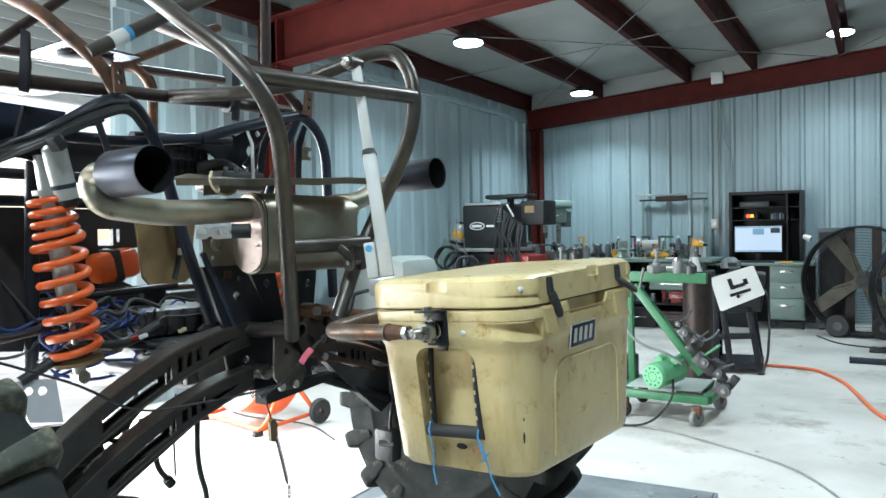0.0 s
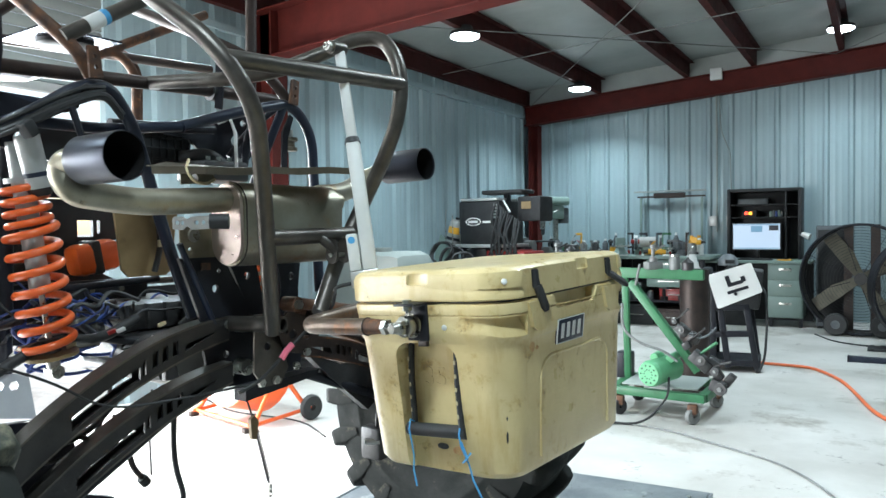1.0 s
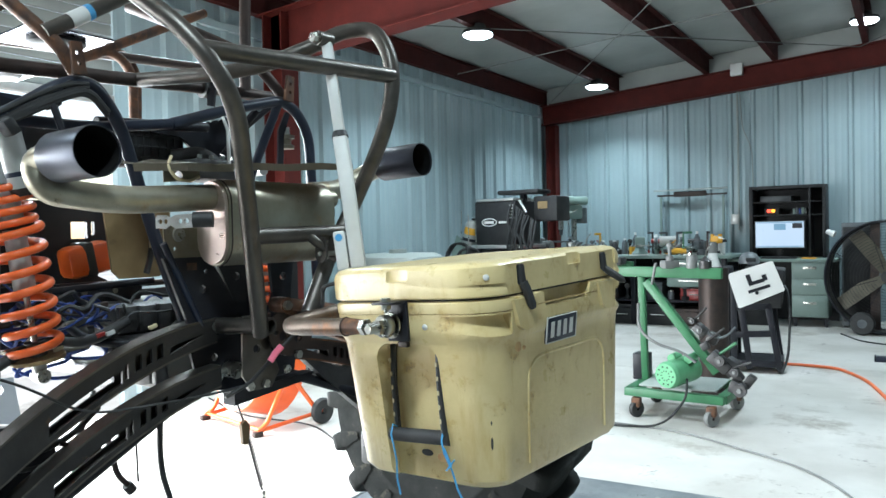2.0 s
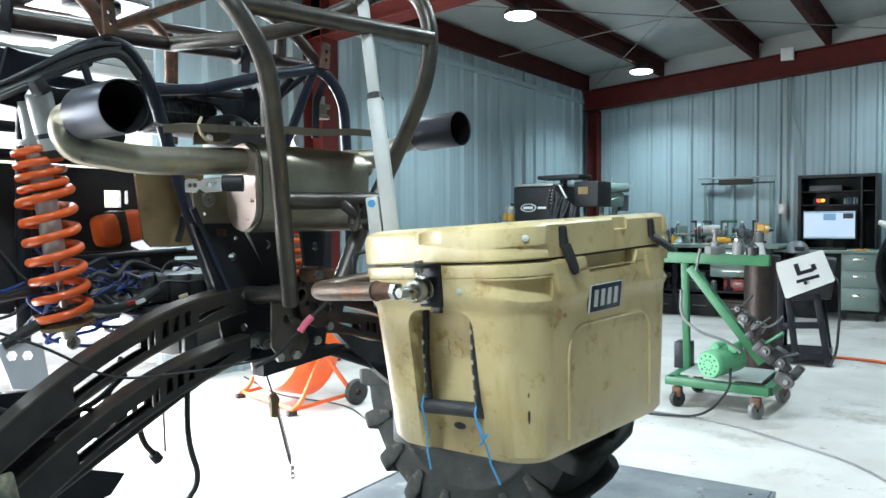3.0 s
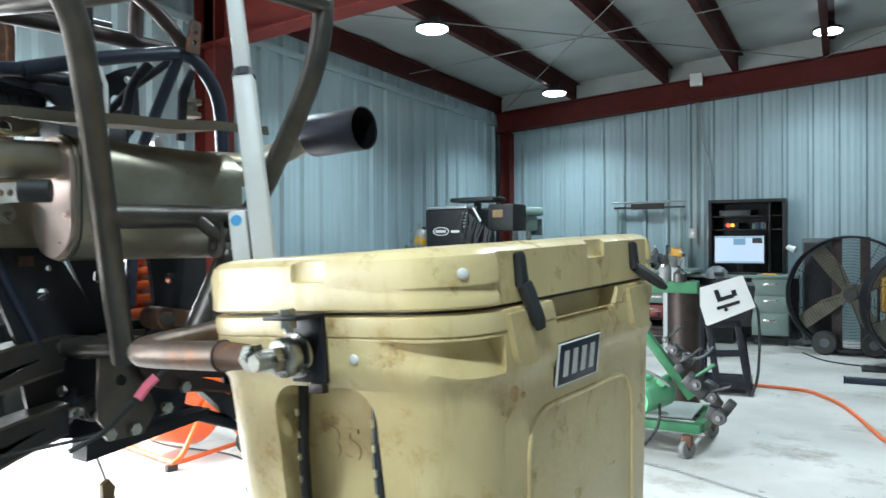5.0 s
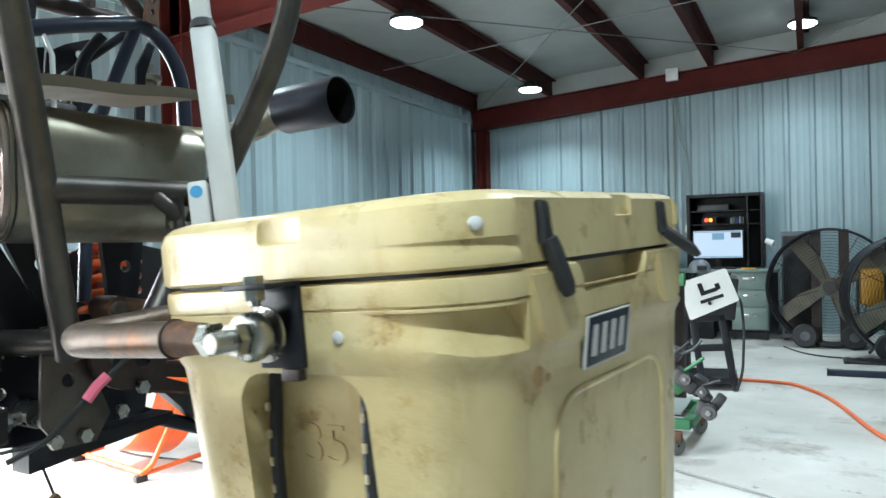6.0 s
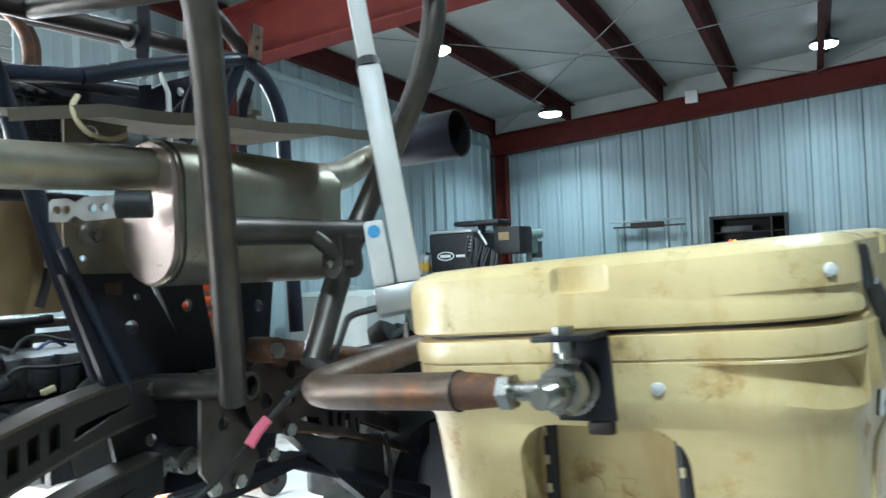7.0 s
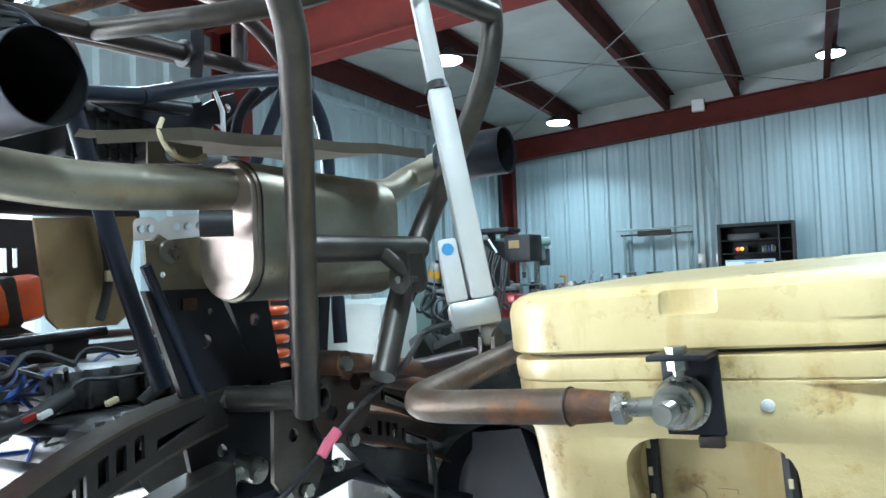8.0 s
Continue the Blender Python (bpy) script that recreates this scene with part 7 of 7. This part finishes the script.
part("visor", box(-0.045, -0.104, 0.02, 0.045, -0.07, 0.06, 0.008), "plastic", hel, "dark visor window")
BASE = HALL
welder = thing("engine_welder", "black engine welder on a red frame with leads", "welder", m=pose(-3.95, 7.6, 0, 0, 0, -6))
part("case", box(-0.30, 0, 1.10, 0.26, 0.55, 1.60, 0.02), "plastic", welder, "black sheet-metal case")
part("top_trim", box(-0.27, -0.01, 1.60, 0.24, 0.5, 1.63, 0.01), "alu", welder)
part("bottom_rail", box(-0.34, -0.02, 1.06, 0.32, 0.57, 1.10, 0.006), "alu", welder)
part("oval_mark", pipe([(-0.09 + 0.10 * math.cos(k * math.pi / 14), -0.006, 1.36 + 0.042 * math.sin(k * math.pi / 14)) for k in range(28)], 0.006, 6, closed=True), "white", welder)
part("mark_bar", box(-0.16, -0.008, 1.345, -0.03, -0.002, 1.375), "white", welder)
part("mark_bar", box(0.04, -0.008, 1.345, 0.16, -0.002, 1.37), "white", welder)
for k in range(5):
    part("louvre", box(0.19, -0.008, 1.40 + 0.035 * k, 0.25, 0.0, 1.418 + 0.035 * k), "alu", welder)
part("red_cabinet", box(0.06, 0.03, 0.25, 0.42, 0.52, 1.03, 0.015), "redp", welder, "red steel cabinet under the case")
part("engine_cover", box(-0.24, 0.04, 0.30, 0.05, 0.50, 1.05, 0.02), "grime", welder, "greasy black engine cover")
part("red_tray", box(0.30, -0.05, 0.94, 0.62, 0.4, 1.02, 0.01), "redp", welder)
part("seat_board", box(-0.05, 0.1, 1.675, 0.50, 0.4, 1.725, 0.02), "plastic", welder, "dark board lying on top")
part("board_post", box(0.2, 0.2, 1.6, 0.26, 0.26, 1.68), "black", welder)
for x in (-0.28, 0.36):
    part("leg", box(x - 0.03, 0.05, 0.0, x + 0.03, 0.11, 1.06), "black", welder)
    part("leg", box(x - 0.03, 0.45, 0.0, x + 0.03, 0.51, 1.06), "black", welder)
rg = random.Random(8)
for k in range(12):
    x = 0.22 + 0.028 * k
    z = 1.58 - 0.02 * k
    part("welding_lead", pipe(rounded_path([(x, 0.0, z), (x + 0.06 * rg.uniform(-1, 1), -0.08, z - 0.2), (x + 0.08 * rg.uniform(-1, 1), -0.06, z - 0.42), (x + 0.1 * rg.uniform(-1, 1), -0.04, 0.98 - 0.1 * (k % 3))], 0.08, 4), 0.013, 7), "rubberb" if k % 3 else "grime", welder)
part("meter_box", box(0.44, 0.1, 1.36, 0.74, 0.4, 1.64, 0.02), "plastic", welder, "dark meter box")
part("meter_face", box(0.50, 0.092, 1.50, 0.62, 0.10, 1.58), "tan", welder)
part("side_lever", rod((0.32, 0.0, 1.60), (0.42, -0.02, 1.46), 0.014), "alu", welder)
tank = thing("gas_canister", "white and yellow canister tilted on a grey stand", "canister", m=pose(-4.40, 7.75, 0, 0, 0, 0))
part("stand_plate", slab([(-0.30, 0), (-0.02, 0), (-0.02, 1.08), (-0.22, 1.22), (-0.30, 1.0)], 0.02, m=axes((0.0, 0.10, 0), (1, 0, 0), (0, 0, 1))), "grey", tank, "grey-green stand plate")
lean = Matrix.Translation((-0.02, 0.03, 1.10)) @ Matrix.Rotation(radians(14), 4, "Y")
part("shell", lathe([(0, 0), (0.078, 0.0), (0.085, 0.012), (0.085, 0.25), (0.07, 0.285), (0.03, 0.30), (0, 0.30)], 24, m=lean), "alu", tank, "pale metal canister")
part("wrap", lathe([(0.0855, 0.13), (0.0858, 0.131), (0.0858, 0.21), (0.0855, 0.211)], 24, m=lean), "yellow", tank, "yellow label wrap")
part("cap", lathe([(0, 0.298), (0.028, 0.298), (0.026, 0.325), (0, 0.325)], 16, m=lean), "plastic", tank)
part("clamp", lathe([(0.086, 0.05), (0.092, 0.05), (0.092, 0.085), (0.086, 0.085)], 24, m=lean, closed=True), "black", tank)
part("post", box(-0.05, 0.02, 0.0, 0.01, 0.08, 1.10, 0.006), "grime", tank)
for k in range(3):
    o = thing("cable_coil", "dark coiled welding cable hanging by the welder", "cable coil", "cable coils", m=pose(-4.30 + 0.12 * k, 7.35, 1.0 - 0.06 * k, 70, 0, 20 * k))
    part("coil", pipe([((0.13 + 0.015 * math.sin(j * 0.7)) * math.cos(j * math.pi / 9), (0.13 + 0.015 * math.cos(j)) * math.sin(j * math.pi / 9), 0.004 * j / 3) for j in range(50)], 0.013, 7), "rubberb", o)
    part("hook", pipe([(0, 0.14, 0), (0, 0.2, 0.02), (0, 0.5, 0.1)], 0.006, 6), "zinc", o)

# ---- pale tank and dark bundles by the side wall ----
pt = thing("plastic_tank", "pale translucent plastic tank by the side wall", "tank", m=pose(-4.30, 6.15, 0, 0, 0, 0))
part("shell", box(-0.45, -0.35, 0.1, 0.42, 0.35, 1.06, 0.12), "tankgrey", pt)
part("pallet", box(-0.48, -0.38, 0, 0.45, 0.38, 0.1, 0.01), "tan", pt)
part("cap", lathe([(0, 1.05), (0.09, 1.05), (0.09, 1.10), (0, 1.10)], 20), "tankgrey", pt)
for k, (x, y, sx, sz, m, nm, lb) in enumerate(((-4.35, 5.30, 0.5, 0.22, "plastic", "tarp_bundle", "dark folded tarp bundle on the floor"), (-3.85, 5.55, 0.45, 0.16, "plastic", "tarp_bundle", "dark folded tarp bundle on the floor"), (-3.75, 5.9, 0.5, 0.26, "darkgrey", "crate", "dark grey crate on the floor"))):
    o = thing(nm, lb, nm.replace("_", " "), m=pose(x, y, 0, 0, 0, 12 * k))
    part("lower_fold", box(-sx / 2, -0.2, 0, sx / 2, 0.2, sz * 0.5, 0.04), m, o)
    part("upper_fold", box(-sx / 2 + 0.04, -0.17, sz * 0.48, sx / 2 - 0.06, 0.16, sz, 0.035), m, o)
rack = thing("steel_rack", "low steel rack of dark bar stock by the wall", "rack", m=pose(-4.35, 8.9, 0, 0, 0, 0))
for z in (0.25, 0.6, 0.95):
    part("shelf", box(-0.4, -0.5, z, 0.3, 0.5, z + 0.03), "black", rack)
for x in (-0.38, 0.28):
    for y in (-0.48, 0.48):
        part("post", box(x - 0.02, y - 0.02, 0, x + 0.02, y + 0.02, 1.1), "black", rack)
for k in range(8):
    part("bar_stock", rod((-0.35 + 0.07 * k, -0.6, 0.30 + 0.35 * (k % 3)), (-0.35 + 0.07 * k, 0.55, 0.30 + 0.35 * (k % 3)), 0.02), ("rustdark", "steel")[k % 2], rack)

# ---- on the floor ----
cable("air_hose", rounded_path([(-0.92, 7.40, 0.018), (-0.871, 7.236, 0.014), (-0.64, 7.234, 0.014), (-0.407, 7.18, 0.014), (-0.177, 6.747, 0.014), (-0.054, 6.242, 0.014), (0.073, 5.608, 0.014), (0.35, 5.0, 0.014), (1.2, 4.6, 0.014)], 0.25), 0.013, "hosered", "orange rubber air hose lying on the concrete", "hose")
cable("extension_cord", rounded_path([(-2.4, 4.62, 0.008), (-1.442, 4.635, 0.008), (-1.065, 4.59, 0.008), (-0.698, 4.38, 0.008), (-0.386, 4.202, 0.008), (-0.19, 3.971, 0.008), (0.1, 3.4, 0.008)], 0.3), 0.0055, "dull", "grey extension cord lying on the concrete", "cord")
cable("power_cable", rounded_path([(-0.55, 9.5, 0.008), (-0.3, 8.9, 0.008), (0.2, 8.7, 0.008), (0.9, 8.9, 0.008)], 0.3), 0.008, "rubberb", "black fan cord lying on the concrete", "cord")
fb = thing("floor_bar", "dark blue steel bar lying on the floor", "steel bar")
part("bar", box(-0.14, 7.72, 0.0, 0.7, 7.80, 0.05, 0.006), "navy", fb)
part("end_plate", box(-0.155, 7.71, 0.0, -0.14, 7.81, 0.056, 0.003), "black", fb)
mg = thing("floor_grate", "dark rubber mat lying on the floor", "mat")
part("mat", box(0.0, 8.45, 0.0, 0.6, 8.75, 0.02, 0.004), "rubberb", mg)
for k in range(6):
    part("rib", box(0.02 + 0.1 * k, 8.46, 0.02, 0.06 + 0.1 * k, 8.74, 0.027), "rubberb", mg)
BASE = LIFT
tagged(part("spirit_level", box(-1.02, 3.02, 0.236, -0.86, 3.05, 0.262, 0.004), "yellow"), "short yellow tool lying on the platform", "tool")
BASE = HALL
cable("floor_wire", rounded_path([(-4.6, 4.0, 0.006), (-3.9, 3.7, 0.006), (-3.3, 3.75, 0.006), (-2.9, 3.5, 0.006)], 0.2), 0.006, "rubberb", "thin wire lying on the concrete", "wire")


# ---- small clutter on and under the bench, on the saw and by the welder ----
def oil_can(m, material):
    o = thing("oil_can", "small grimy oil can with a thin spout", "oil can", m=m)
    part("shell", lathe([(0, 0), (0.045, 0.002), (0.045, 0.06), (0.012, 0.09), (0.006, 0.10)], 16), material, o)
    part("spout", pipe([(0, 0, 0.095), (0.01, 0, 0.14), (0.05, 0, 0.19)], 0.004, 6), "zinc", o)


def cordless_drill(m, material):
    o = thing("cordless_drill", "battery hand drill standing on its battery", "drill", m=m)
    part("battery", box(-0.045, -0.03, 0, 0.045, 0.03, 0.05, 0.008), "plastic", o)
    part("grip", box(-0.02, -0.018, 0.05, 0.02, 0.018, 0.15, 0.01), "plastic", o)
    part("motor", rod((-0.07, 0, 0.175), (0.07, 0, 0.175), 0.032, n=14), material, o)
    part("chuck", rod((0.07, 0, 0.175), (0.13, 0, 0.175), 0.024, 0.014, 12), "grime", o)


def clamp_tool(m, material):
    o = thing("bar_clamp", "dark steel bar clamp with a screw handle", "clamp", m=m)
    part("bar", box(-0.008, -0.012, 0, 0.008, 0.012, 0.30, 0.002), material, o)
    part("fixed_arm", box(-0.008, -0.012, 0.27, 0.11, 0.012, 0.30, 0.004), material, o)
    part("sliding_arm", box(-0.014, -0.016, 0.08, 0.11, 0.016, 0.11, 0.004), material, o)
    part("screw", rod((0.095, 0, 0.0), (0.095, 0, 0.17), 0.007), "zinc", o)
    part("grip", rod((0.095, 0, -0.0), (0.095, 0, 0.05), 0.014), "redp", o)


def jar(m, material):
    o = thing("parts_jar", "jar of small hardware on the bench", "jar", m=m)
    part("shell", lathe([(0, 0), (0.04, 0.003), (0.042, 0.09), (0.034, 0.105), (0, 0.105)], 18), material, o)
    part("lid", lathe([(0, 0.103), (0.036, 0.103), (0.036, 0.12), (0, 0.12)], 18), "zinc", o)


def fixture(m, material):
    o = thing("machined_fixture", "greasy machined steel fixture with a turned post", "fixture", m=m)
    part("block", box(-0.06, -0.05, 0, 0.06, 0.05, 0.06, 0.008), material, o)
    part("post", lathe([(0, 0.06), (0.03, 0.06), (0.03, 0.09), (0.014, 0.10), (0.014, 0.16), (0.024, 0.165), (0.024, 0.19), (0, 0.195)], 16), "dull", o)
    part("lever", rod((0, 0, 0.14), (0.09, -0.02, 0.19), 0.007), material, o)


MAKERS = (oil_can, cordless_drill, clamp_tool, jar, fixture)
cl = random.Random(21)
TINTS = ("grime", "plastic", "darkgrey", "grey", "rustdark", "yellow", "dull", "redp", "green")
for k in range(24):
    x = -4.0 + 2.15 * (k + cl.uniform(-0.3, 0.3)) / 24
    MAKERS[cl.choice((0, 1, 2, 3, 4, 4, 4))](pose(x, cl.uniform(9.62, 10.25), 0.901, 0, 0, cl.uniform(0, 360)), cl.choice(TINTS))
for k in range(12):
    MAKERS[cl.choice((0, 1, 3, 4))](pose(-4.05 + 0.19 * k, cl.uniform(9.64, 9.72), 0.326, 0, 0, cl.uniform(0, 360)), cl.choice(TINTS))
for x, z, kind, tint in ((-2.25, 1.122, fixture, "grime"), (-2.12, 1.20, oil_can, "grime"), (-1.42, 1.109, fixture, "dull"), (-1.25, 1.108, jar, "dull"), (-1.15, 1.107, oil_can, "grime")):
    BASE = SAW
    kind(pose(x, 5.45 - 0.1 * (x + 2.35), z, 0, 0, 40), tint)
BASE = HALL
# papers and rags on the bench front edge
for k in range(6):
    bm = box(-0.10, -0.07, 0, 0.10, 0.07, 0.004 + 0.003 * k, 0.001)
    sh_ = tagged(part("paper_stack", bm, ("white", "tankgrey")[k % 2]), "loose pale papers on the bench", "paper")
    sh_.matrix_world = BASE @ pose(-3.6 + 0.33 * k, 9.66, 0.9005, 0, 0, 25 * k)
# dark lathe standing between the welder and the bench
lathe_m = thing("bench_lathe", "dark old metal lathe with grey-green head by the side wall", "lathe", m=pose(-3.55, 8.35, 0, 0, 0, 8))
part("cabinet_base", box(-0.50, -0.28, 0.0, 0.50, 0.28, 0.70, 0.02), "grime", lathe_m)
part("bed", box(-0.55, -0.20, 0.70, 0.55, 0.20, 0.82, 0.012), "grime", lathe_m)
part("headstock", box(-0.50, -0.18, 0.82, -0.15, 0.18, 1.16, 0.03), "grime", lathe_m)
part("chuck", rod((-0.15, 0, 1.02), (-0.04, 0, 1.02), 0.11, n=22), "dull", lathe_m)
part("carriage", box(0.0, -0.24, 0.82, 0.22, 0.22, 0.93, 0.012), "grime", lathe_m)
part("tool_post", box(0.06, -0.06, 0.93, 0.16, 0.06, 1.05, 0.008), "dull", lathe_m)
part("tailstock", box(0.34, -0.10, 0.82, 0.50, 0.10, 1.08, 0.03), "grime", lathe_m)
part("hand_wheel", pipe([(0.56, 0.09 * math.cos(k * math.pi / 10), 1.02 + 0.09 * math.sin(k * math.pi / 10)) for k in range(20)], 0.009, 8, closed=True), "dull", lathe_m)
part("wheel_spoke", rod((0.56, -0.09, 1.02), (0.56, 0.09, 1.02), 0.007), "dull", lathe_m)
part("work_lamp", pipe([(-0.30, 0.1, 1.16), (-0.30, 0.12, 1.45), (-0.15, 0.0, 1.58), (0.0, -0.08, 1.50)], 0.010, 8), "grime", lathe_m)
part("lamp_shade", rod((0.0, -0.08, 1.50), (0.05, -0.12, 1.42), 0.03, 0.075, 16), "grime", lathe_m)
